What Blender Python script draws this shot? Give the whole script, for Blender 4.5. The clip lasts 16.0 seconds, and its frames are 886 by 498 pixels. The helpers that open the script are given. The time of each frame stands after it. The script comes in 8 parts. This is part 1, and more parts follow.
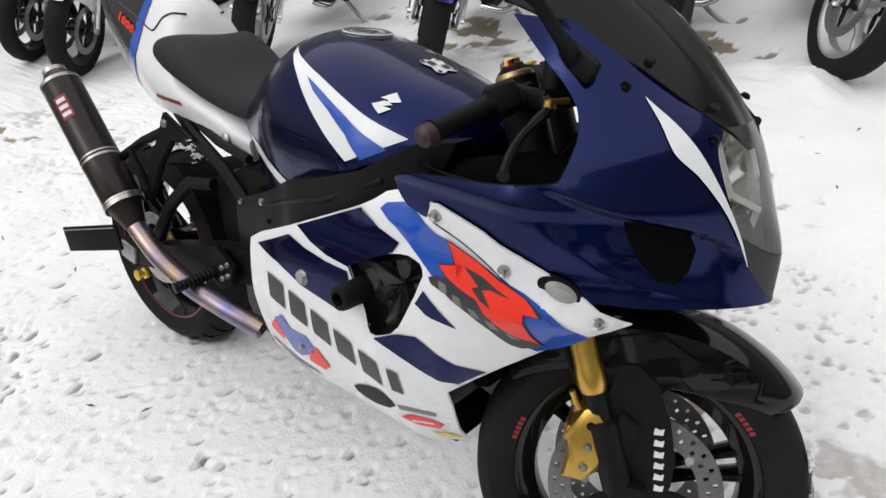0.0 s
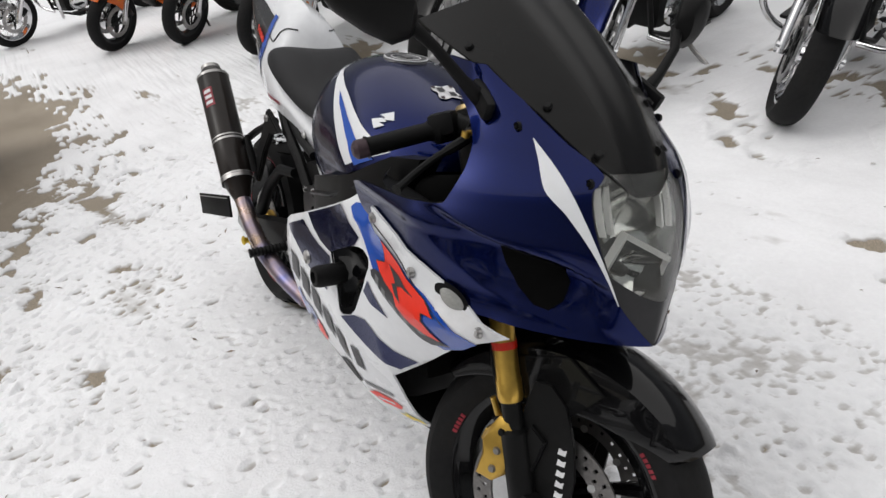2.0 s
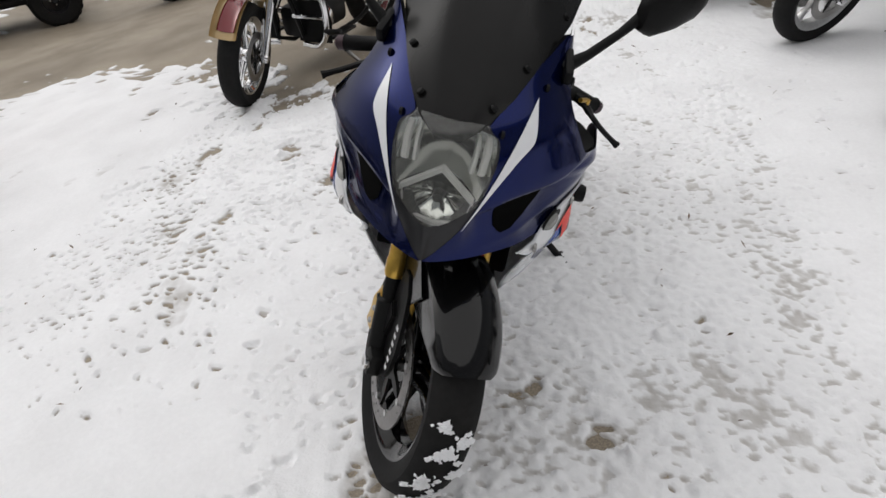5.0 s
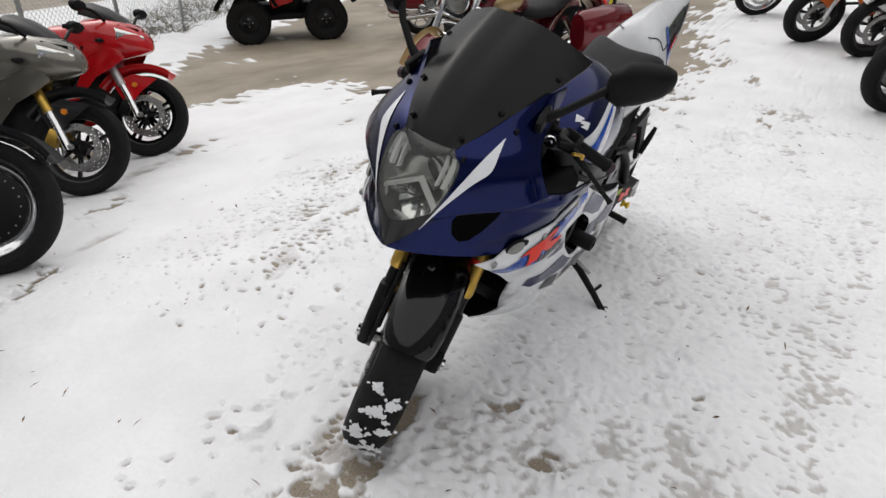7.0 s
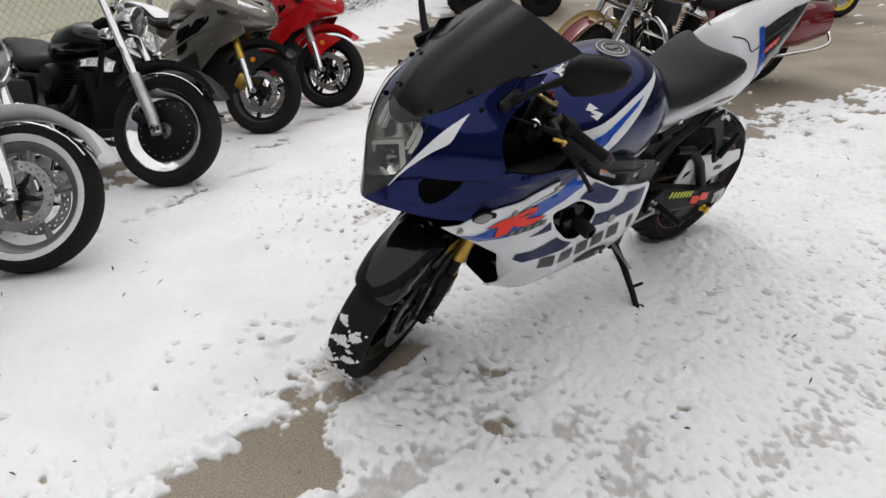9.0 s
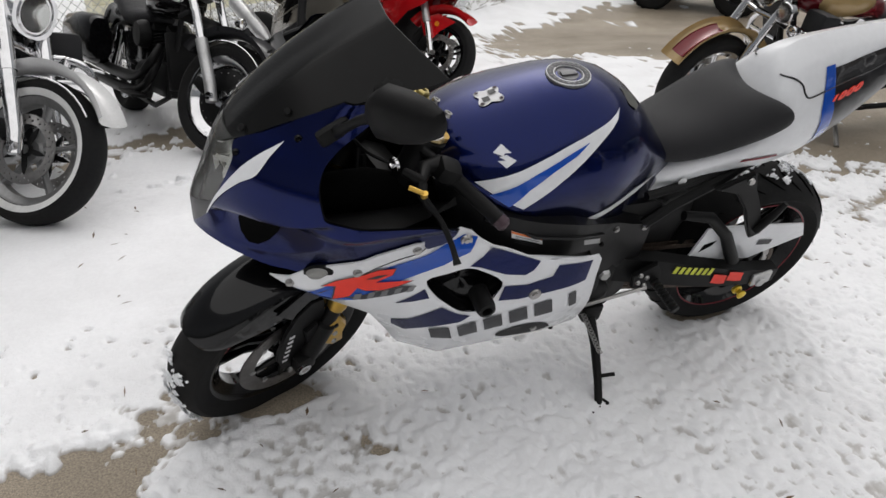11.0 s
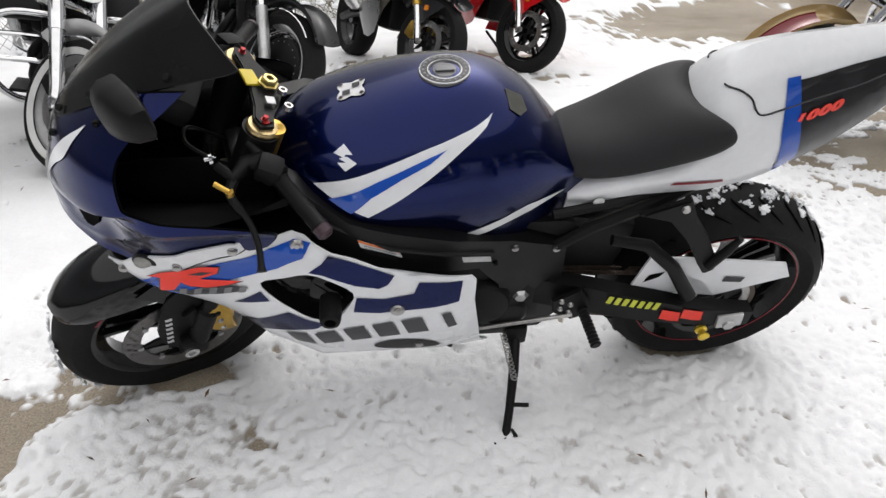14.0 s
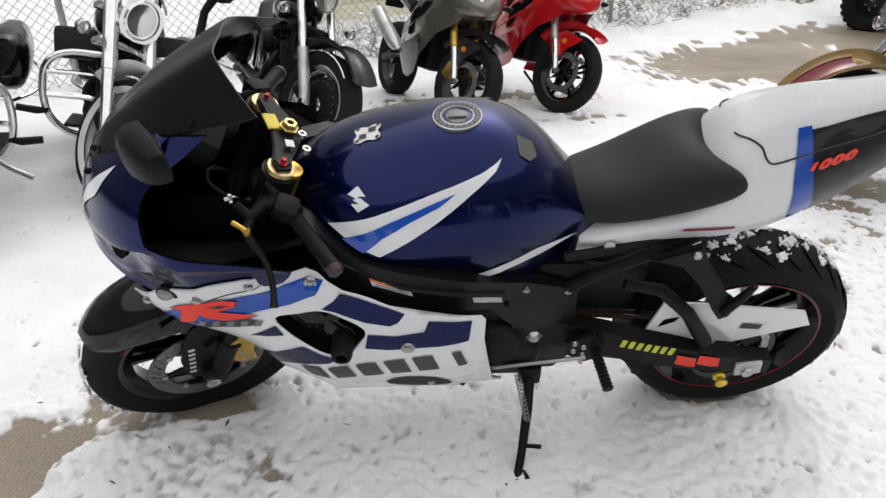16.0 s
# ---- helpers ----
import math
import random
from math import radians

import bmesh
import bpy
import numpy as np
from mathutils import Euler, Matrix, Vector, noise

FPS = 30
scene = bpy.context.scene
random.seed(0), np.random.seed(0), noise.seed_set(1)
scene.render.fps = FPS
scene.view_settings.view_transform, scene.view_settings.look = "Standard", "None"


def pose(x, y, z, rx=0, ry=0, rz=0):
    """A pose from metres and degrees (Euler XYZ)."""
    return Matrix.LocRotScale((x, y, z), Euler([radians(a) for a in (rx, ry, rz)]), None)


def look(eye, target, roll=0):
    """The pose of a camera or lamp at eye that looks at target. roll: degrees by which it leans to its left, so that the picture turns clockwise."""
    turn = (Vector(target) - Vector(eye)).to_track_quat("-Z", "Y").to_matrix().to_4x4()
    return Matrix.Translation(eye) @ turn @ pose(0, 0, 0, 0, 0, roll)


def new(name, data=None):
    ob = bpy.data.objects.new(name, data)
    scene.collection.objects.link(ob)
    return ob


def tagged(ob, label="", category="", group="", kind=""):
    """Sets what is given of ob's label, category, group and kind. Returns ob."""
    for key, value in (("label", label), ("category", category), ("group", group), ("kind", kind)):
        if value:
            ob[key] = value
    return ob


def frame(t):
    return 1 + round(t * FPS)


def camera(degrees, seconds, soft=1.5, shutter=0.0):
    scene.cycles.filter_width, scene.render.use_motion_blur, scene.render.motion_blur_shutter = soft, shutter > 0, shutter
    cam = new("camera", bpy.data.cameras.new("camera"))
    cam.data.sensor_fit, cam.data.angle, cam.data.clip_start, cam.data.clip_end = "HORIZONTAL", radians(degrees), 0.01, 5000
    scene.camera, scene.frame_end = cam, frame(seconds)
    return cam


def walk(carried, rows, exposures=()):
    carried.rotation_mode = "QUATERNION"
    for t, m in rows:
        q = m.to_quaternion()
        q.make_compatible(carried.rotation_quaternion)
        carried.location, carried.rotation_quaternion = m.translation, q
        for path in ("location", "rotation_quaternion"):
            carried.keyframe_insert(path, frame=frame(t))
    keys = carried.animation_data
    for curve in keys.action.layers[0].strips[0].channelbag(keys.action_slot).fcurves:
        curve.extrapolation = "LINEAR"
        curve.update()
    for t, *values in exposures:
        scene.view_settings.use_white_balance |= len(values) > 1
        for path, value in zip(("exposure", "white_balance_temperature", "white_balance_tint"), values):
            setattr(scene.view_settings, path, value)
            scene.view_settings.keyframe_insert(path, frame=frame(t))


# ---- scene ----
cam = camera(65.1, 16.0, shutter=0.0)
# seconds, eye, yaw, pitch, roll
PATH = [
    (0, 1.126, -0.694, 1.412, 43.78, -35.52, -8.77),
    (0.5, 1.203, -0.503, 1.405, 55.55, -35.23, -12.24),
    (1, 1.276, -0.486, 1.417, 59.57, -33.98, -13.70),
    (1.5, 1.452, -0.520, 1.422, 61.07, -32.34, -11.85),
    (2, 1.552, -0.437, 1.426, 63.97, -31.48, -10.41),
    (2.5, 1.607, -0.259, 1.383, 71.52, -31.37, -9.99),
    (3, 1.681, -0.129, 1.389, 78.86, -32.84, -12.90),
    (3.5, 1.865, -0.014, 1.403, 82.87, -32.51, -10.00),
    (4, 1.924, 0.193, 1.414, 90.69, -30.50, -7.86),
    (4.5, 1.945, 0.408, 1.390, 100.29, -31.14, -7.83),
    (4.7, 1.978, 0.460, 1.389, 102.64, -31.72, -8.12),
    (6.8, 2.041, 1.088, 1.383, 122.47, -27.07, -1.97),
    (7, 2.089, 1.141, 1.394, 124.15, -26.43, -2.06),
    (7.5, 2.177, 1.304, 1.422, 124.14, -27.59, 2.95),
    (8, 2.087, 1.515, 1.442, 126.51, -25.34, 2.69),
    (8.5, 1.934, 1.685, 1.444, 134.78, -25.36, -0.97),
    (8.7, 1.888, 1.709, 1.429, 138.36, -26.65, -1.06),
    (10.8, 0.948, 1.713, 1.388, 160.67, -28.01, 1.44),
    (11, 0.879, 1.692, 1.386, 160.32, -29.22, 1.26),
    (11.5, 0.654, 1.685, 1.361, 164.41, -30.63, -0.77),
    (12, 0.482, 1.658, 1.355, 169.63, -30.83, -0.88),
    (12.5, 0.392, 1.596, 1.384, 167.95, -29.10, 1.60),
    (13, 0.227, 1.576, 1.371, 173.48, -28.52, 0.34),
    (13.5, 0.170, 1.588, 1.354, 178.51, -30.99, -2.06),
    (14, 0.211, 1.670, 1.393, 174.45, -31.66, 0.42),
    (14.5, 0.227, 1.753, 1.416, 172.71, -30.92, 2.17),
    (15, 0.224, 1.794, 1.421, 172.00, -29.20, 2.62),
    (15.5, 0.193, 1.760, 1.414, 174.00, -28.92, 1.46),
    (16, 0.145, 1.698, 1.422, 178.46, -28.82, -0.26),
]
walk(cam, [(t, pose(x, y, z, 90 + pitch, 0, yaw) @ pose(0, 0, 0, 0, 0, roll)) for t, x, y, z, yaw, pitch, roll in PATH],
     exposures=[(0.0, 0.08), (0.5, 0.1), (1.0, 0.11), (2.0, -0.12), (3.0, -0.24), (4.5, -0.24), (7.0, -0.16), (8.5, -0.15), (11.0, -0.14), (11.5, -0.08), (12.5, -0.1), (13.0, 0.06), (14.0, 0.17), (15.0, 0.19), (16.0, 0.10)])

# ---- light: overcast winter sky with a broad, weak sun behind the cloud ----
world = bpy.data.worlds.new("overcast_sky")
scene.world = world
world.use_nodes = True
wn, wl = world.node_tree.nodes, world.node_tree.links
sky = wn.new("ShaderNodeTexSky")
sky.sky_type, sky.sun_disc = "NISHITA", False
sky.sun_elevation, sky.sun_rotation = radians(48), radians(200)
sky.dust_density, sky.air_density, sky.altitude = 6.0, 1.0, 200.0
grey = wn.new("ShaderNodeHueSaturation")
grey.inputs["Saturation"].default_value = 0.16
wl.new(sky.outputs["Color"], grey.inputs["Color"])
wl.new(grey.outputs["Color"], wn["Background"].inputs["Color"])
wn["Background"].inputs["Strength"].default_value = 0.075
sun = new("sun", bpy.data.lights.new("sun", "SUN"))
sun.data.energy, sun.data.angle, sun.data.color = 2.2, radians(110), (1.0, 0.98, 0.965)
sun.matrix_world = look((0, 0, 8), (0.5, -0.9, 0))

# ---- materials ----
def mat(name, color, rough=0.5, metal=0.0, vary=0.08, grain=40.0, bump=0.0, bump_scale=200.0, coat=0.0, second=None, patch=6.0,
        alpha=1.0, trans=0.0, ior=1.45, rough_vary=0.1, spec=0.5):
    """A procedural surface: base colour with fine grain and broad patches, uneven gloss, fine relief."""
    m = bpy.data.materials.new(name)
    m.use_nodes = True
    nt = m.node_tree
    n, l = nt.nodes, nt.links
    p = n["Principled BSDF"]
    p.inputs["Metallic"].default_value = metal
    p.inputs["Coat Weight"].default_value = coat
    p.inputs["Coat Roughness"].default_value = 0.02
    p.inputs["IOR"].default_value = ior
    p.inputs["Alpha"].default_value = alpha
    p.inputs["Transmission Weight"].default_value = trans
    p.inputs["Specular IOR Level"].default_value = 0.12 if coat > 0 and spec == 0.5 else spec
    tc = n.new("ShaderNodeTexCoord")
    broad = n.new("ShaderNodeTexNoise")
    broad.inputs["Scale"].default_value, broad.inputs["Detail"].default_value = patch, 5.0
    fine = n.new("ShaderNodeTexNoise")
    fine.inputs["Scale"].default_value, fine.inputs["Detail"].default_value = grain, 6.0
    for t in (broad, fine):
        l.new(tc.outputs["Object"], t.inputs["Vector"])
    mix = n.new("ShaderNodeMix")
    mix.data_type = "RGBA"
    c2 = second or tuple(max(0.0, c * (1 - 2.5 * vary)) for c in color)
    mix.inputs["A"].default_value, mix.inputs["B"].default_value = (*color, 1), (*c2, 1)
    ramp = n.new("ShaderNodeMapRange")
    ramp.inputs["From Min"].default_value, ramp.inputs["From Max"].default_value = 0.38, 0.72
    l.new(broad.outputs["Fac"], ramp.inputs["Value"])
    l.new(ramp.outputs["Result"], mix.inputs["Factor"])
    hsv = n.new("ShaderNodeHueSaturation")
    val = n.new("ShaderNodeMapRange")
    val.inputs["To Min"].default_value, val.inputs["To Max"].default_value = 1 - 1.6 * vary, 1 + 1.6 * vary
    l.new(fine.outputs["Fac"], val.inputs["Value"])
    l.new(val.outputs["Result"], hsv.inputs["Value"])
    l.new(mix.outputs["Result"], hsv.inputs["Color"])
    l.new(hsv.outputs["Color"], p.inputs["Base Color"])
    rr = n.new("ShaderNodeMapRange")
    rr.inputs["To Min"].default_value = max(0.02, rough - rough_vary)
    rr.inputs["To Max"].default_value = min(1.0, rough + rough_vary)
    l.new(broad.outputs["Fac"], rr.inputs["Value"])
    l.new(rr.outputs["Result"], p.inputs["Roughness"])
    if bump > 0:
        rel = n.new("ShaderNodeTexNoise")
        rel.inputs["Scale"].default_value, rel.inputs["Detail"].default_value = bump_scale, 4.0
        l.new(tc.outputs["Object"], rel.inputs["Vector"])
        b = n.new("ShaderNodeBump")
        b.inputs["Strength"].default_value, b.inputs["Distance"].default_value = bump, 0.004
        l.new(rel.outputs["Fac"], b.inputs["Height"])
        l.new(b.outputs["Normal"], p.inputs["Normal"])
    return m


NAVY = mat("navy_paint", (0.0033, 0.0085, 0.068), 0.22, 0.85, 0.08, 400, coat=0.32, rough_vary=0.06)
BLUE = mat("bright_blue_paint", (0.01, 0.075, 0.42), 0.22, 0.0, 0.05, 200, coat=0.8)
WHITE = mat("white_paint", (0.78, 0.79, 0.81), 0.28, 0.0, 0.03, 60, coat=0.6)
RED = mat("red_decal", (0.85, 0.035, 0.015), 0.35, 0.0, 0.04, 80)
INK = mat("dark_grey_decal", (0.035, 0.035, 0.04), 0.4, 0.0, 0.1, 80)
PALE = mat("pale_decal", (0.75, 0.75, 0.76), 0.4, 0.0, 0.08, 60)
YELLOW = mat("yellow_decal", (0.8, 0.62, 0.03), 0.4, 0.0, 0.08, 60)
GLOSS_BLACK = mat("gloss_black_paint", (0.004, 0.004, 0.0045), 0.2, 0.0, 0.05, 80, coat=0.5)
BLACK = mat("satin_black_metal", (0.007, 0.007, 0.0072), 0.45, 0.0, 0.2, 60, 0.08, spec=0.2)
PLASTIC = mat("black_plastic", (0.007, 0.007, 0.0072), 0.5, 0.0, 0.15, 120, 0.12, 500, spec=0.16)
FRAME = mat("anodised_dark_frame", (0.008, 0.008, 0.0085), 0.38, 0.0, 0.15, 90, 0.04, spec=0.25)
RUBBER = mat("tyre_rubber", (0.011, 0.011, 0.0115), 0.75, 0.0, 0.2, 60, 0.2, 160, second=(0.016, 0.0155, 0.015), spec=0.15)
VINYL = mat("seat_vinyl", (0.017, 0.017, 0.019), 0.55, 0.0, 0.1, 150, 0.35, 700, spec=0.3)
GOLD = mat("gold_anodised", (0.62, 0.39, 0.08), 0.3, 0.85, 0.12, 60)
CHROME = mat("chrome", (0.75, 0.75, 0.76), 0.1, 1.0, 0.05, 40, rough_vary=0.06)
STEEL = mat("worn_steel", (0.45, 0.44, 0.43), 0.35, 0.95, 0.15, 90, 0.05)
DISC = mat("grey_disc_steel", (0.25, 0.24, 0.235), 0.42, 0.9, 0.15, 90, 0.05)
ALU = mat("dull_aluminium", (0.55, 0.55, 0.55), 0.42, 0.8, 0.12, 80, 0.05)
TITAN = mat("heat_tinted_titanium", (0.42, 0.3, 0.2), 0.28, 0.95, 0.15, 25, second=(0.12, 0.14, 0.32), patch=9.0)
CARBON = mat("carbon_sleeve", (0.022, 0.018, 0.016), 0.3, 0.1, 0.15, 400, coat=0.3)
SCREEN = mat("dark_tinted_screen", (0.0075, 0.0074, 0.0074), 0.23, 0.0, 0.1, 30, spec=0.2, rough_vary=0.12)
REFLECTOR = mat("lamp_reflector", (0.80, 0.81, 0.78), 0.16, 1.0, 0.06, 30)
TRIM = mat("bright_lamp_trim", (0.93, 0.93, 0.91), 0.3, 0.0, 0.03, 30)
RED_METAL = mat("red_anodised", (0.30, 0.018, 0.02), 0.35, 0.7, 0.1, 60)
SPOOL = mat("bright_gold_anodised", (0.78, 0.55, 0.06), 0.3, 0.6, 0.1, 60)
PALE_GOLD = mat("pale_gold_anodised", (0.50, 0.38, 0.19), 0.35, 0.8, 0.12, 60)
AMBER = mat("amber_lens", (0.8, 0.25, 0.02), 0.2, 0.0, 0.08, 60)
SNOW_BIT = mat("clinging_snow", (0.85, 0.86, 0.88), 0.7, 0.0, 0.03, 60, 0.5, 120)

mat_lens = mat("frosted_signal_lens", (0.36, 0.36, 0.34), 0.2, 0.2, 0.15, 300, 0.4, 900, coat=0.5)
matte_black = mat("matte_black", (0.003, 0.003, 0.003), 0.85, 0.0, 0.2, 60, spec=0.04)
lamp_dark = mat("lamp_housing", (0.07, 0.071, 0.068), 0.35, 0.3, 0.2, 30)
MIRROR = mat("mirror_glass", (0.85, 0.86, 0.87), 0.03, 1.0, 0.02, 20, rough_vary=0.01)
CLEAR = bpy.data.materials.new("clear_plastic")
CLEAR.use_nodes = True
_n, _l = CLEAR.node_tree.nodes, CLEAR.node_tree.links
_n.remove(_n["Principled BSDF"])
_t, _g, _f, _m = _n.new("ShaderNodeBsdfTransparent"), _n.new("ShaderNodeBsdfGlossy"), _n.new("ShaderNodeFresnel"), _n.new("ShaderNodeMixShader")
_t.inputs["Color"].default_value = (0.93, 0.94, 0.92, 1)
_g.inputs["Roughness"].default_value = 0.14
_f.inputs["IOR"].default_value = 1.65
_l.new(_f.outputs["Fac"], _m.inputs["Fac"])
_h, _d = _n.new("ShaderNodeMixShader"), _n.new("ShaderNodeBsdfDiffuse")
_h.inputs["Fac"].default_value = 0.05
_d.inputs["Color"].default_value = (0.8, 0.8, 0.76, 1)
_l.new(_t.outputs["BSDF"], _h.inputs[1])
_l.new(_d.outputs["BSDF"], _h.inputs[2])
_l.new(_h.outputs["Shader"], _m.inputs[1])
_l.new(_g.outputs["BSDF"], _m.inputs[2])
_l.new(_m.outputs["Shader"], _n["Material Output"].inputs["Surface"])
tail_grey = mat("charcoal_paint", (0.02, 0.02, 0.022), 0.3, 0.1, 0.1, 100, coat=0.4)
grey_ink = mat("mid_grey_decal", (0.2, 0.2, 0.205), 0.4, 0.0, 0.1, 80)
maroon_ink = mat("dark_red_ink", (0.28, 0.015, 0.03), 0.4, 0.0, 0.1, 80)
orange_ink = mat("orange_ink", (0.75, 0.18, 0.03), 0.4, 0.0, 0.1, 80)
yellow_green = mat("lime_yellow_ink", (0.62, 0.66, 0.05), 0.4, 0.0, 0.1, 80)
dull_mauve = mat("scuffed_bar_end", (0.06, 0.038, 0.046), 0.5, 0.4, 0.2, 90)
BRASS = mat("brass", (0.62, 0.5, 0.2), 0.3, 0.9, 0.1, 60)
rusty = mat("oiled_chain", (0.10, 0.075, 0.06), 0.45, 0.7, 0.3, 120)


# ---- mesh tools ----
def part(name, bm, material, parent, label="", smooth=True):
    """Links a bmesh as one mesh object under a thing or a part."""
    me = bpy.data.meshes.new(name)
    bmesh.ops.recalc_face_normals(bm, faces=bm.faces[:])
    bm.to_mesh(me)
    bm.free()
    if smooth:
        me.shade_smooth()
        me.set_sharp_from_angle(angle=radians(38))
    for m in material if isinstance(material, (list, tuple)) else [material]:
        me.materials.append(m)
    ob = new(name, me)
    ob.parent = parent
    if label:
        ob["label"] = label
    return ob


def thing(name, m, label, category, group="", kind=""):
    e = new(name)
    e.empty_display_size = 0.1
    e.matrix_basis = m
    return tagged(e, label, category, group, kind)


def spline(pts, steps=6, closed=False):
    """Catmull-Rom through points."""
    pts = [Vector(p) for p in pts]
    n, out = len(pts), []
    for i in range(n if closed else n - 1):
        if closed:
            a, b, c, d = pts[i - 1], pts[i], pts[(i + 1) % n], pts[(i + 2) % n]
        else:
            b, c = pts[i], pts[i + 1]
            a = pts[i - 1] if i else b * 2 - c
            d = pts[i + 2] if i + 2 < n else c * 2 - b
        for k in range(steps):
            t = k / steps
            out.append(0.5 * (2 * b + (c - a) * t + (2 * a - 5 * b + 4 * c - d) * t * t + (3 * b - a - 3 * c + d) * t ** 3))
    if not closed:
        out.append(pts[-1])
    return out


def spline_xz(pts, steps=6):
    return [(p.x, p.z) for p in spline([(x, 0, z) for x, z in pts], steps)]


def skin(bm, rings, closed=True, cap=True):
    """Joins rings of equal length into a surface."""
    vs = [[bm.verts.new(p) for p in r] for r in rings]
    n = len(rings[0])
    for a, b in zip(vs, vs[1:]):
        for i in range(n if closed else n - 1):
            j = (i + 1) % n
            try:
                bm.faces.new((a[i], a[j], b[j], b[i]))
            except ValueError:
                pass
    if cap and closed:
        for r in (vs[0], vs[-1]):
            try:
                bm.faces.new(r)
            except ValueError:
                pass
    return bm


def tube(pts, r, n=10, bm=None, cap=True):
    """A round tube along points; r is a radius or one for each point."""
    bm = bm or bmesh.new()
    pts = [Vector(p) for p in pts]
    rs = r if isinstance(r, (list, tuple)) else [r] * len(pts)
    rings, ref = [], None
    for i, p in enumerate(pts):
        d = (pts[min(i + 1, len(pts) - 1)] - pts[max(i - 1, 0)]).normalized()
        if ref is None:
            ref = d.orthogonal().normalized()
        ref = (ref - d * ref.dot(d)).normalized()
        s = d.cross(ref)
        rings.append([p + (ref * math.cos(a) + s * math.sin(a)) * rs[i] for a in (k * math.tau / n for k in range(n))])
    return skin(bm, rings, True, cap)


def rod(a, b, r, n=12, bm=None, r2=None):
    return tube([a, b], [r, r if r2 is None else r2], n, bm)


def lathe(profile, n=32, axis="y", centre=(0, 0, 0), bm=None, closed=False):
    """Turns (radius, along) pairs round an axis."""
    bm = bm or bmesh.new()
    c = Vector(centre)

    def at(r, h, a):
        u, v = r * math.cos(a), r * math.sin(a)
        return c + Vector({"y": (u, h, v), "z": (u, v, h), "x": (h, u, v)}[axis])
    rings = [[at(r, h, k * math.tau / n) for k in range(n)] for r, h in profile]
    if closed:
        rings.append(rings[0])
        skin(bm, rings, True, False)
        bmesh.ops.remove_doubles(bm, verts=bm.verts[:], dist=1e-6)
        return bm
    return skin(bm, rings, True, profile[0][0] > 1e-6)


def block(size, m=None, bevel=0.0, bm=None, seg=2):
    """A bevelled block about its centre."""
    b2 = bmesh.new()
    bmesh.ops.create_cube(b2, size=1.0)
    bmesh.ops.scale(b2, vec=size, verts=b2.verts[:])
    if bevel:
        bmesh.ops.bevel(b2, geom=b2.edges[:], offset=bevel, segments=seg, affect="EDGES", profile=0.6)
    if m is not None:
        bmesh.ops.transform(b2, matrix=m, verts=b2.verts[:])
    return b2 if bm is None else join(bm, b2)


def join(bm, other):
    me = bpy.data.meshes.new("t")
    other.to_mesh(me)
    other.free()
    bm.from_mesh(me)
    bpy.data.meshes.remove(me)
    return bm


def moved(bm, m):
    bmesh.ops.transform(bm, matrix=m, verts=bm.verts[:])
    return bm


def plate(outline, thick, m=None, bevel=0.0):
    """A flat plate from an outline in x, z; its thickness along y."""
    bm = bmesh.new()
    f = bm.faces.new([bm.verts.new((x, -thick / 2, z)) for x, z in outline])
    r = bmesh.ops.extrude_face_region(bm, geom=[f])
    bmesh.ops.translate(bm, vec=(0, thick, 0), verts=[v for v in r["geom"] if isinstance(v, bmesh.types.BMVert)])
    if bevel:
        bmesh.ops.bevel(bm, geom=[e for e in bm.edges if abs(e.verts[0].co.y - e.verts[1].co.y) < 1e-6], offset=bevel, segments=2, affect="EDGES")
    bmesh.ops.recalc_face_normals(bm, faces=bm.faces[:])
    return moved(bm, m) if m is not None else bm


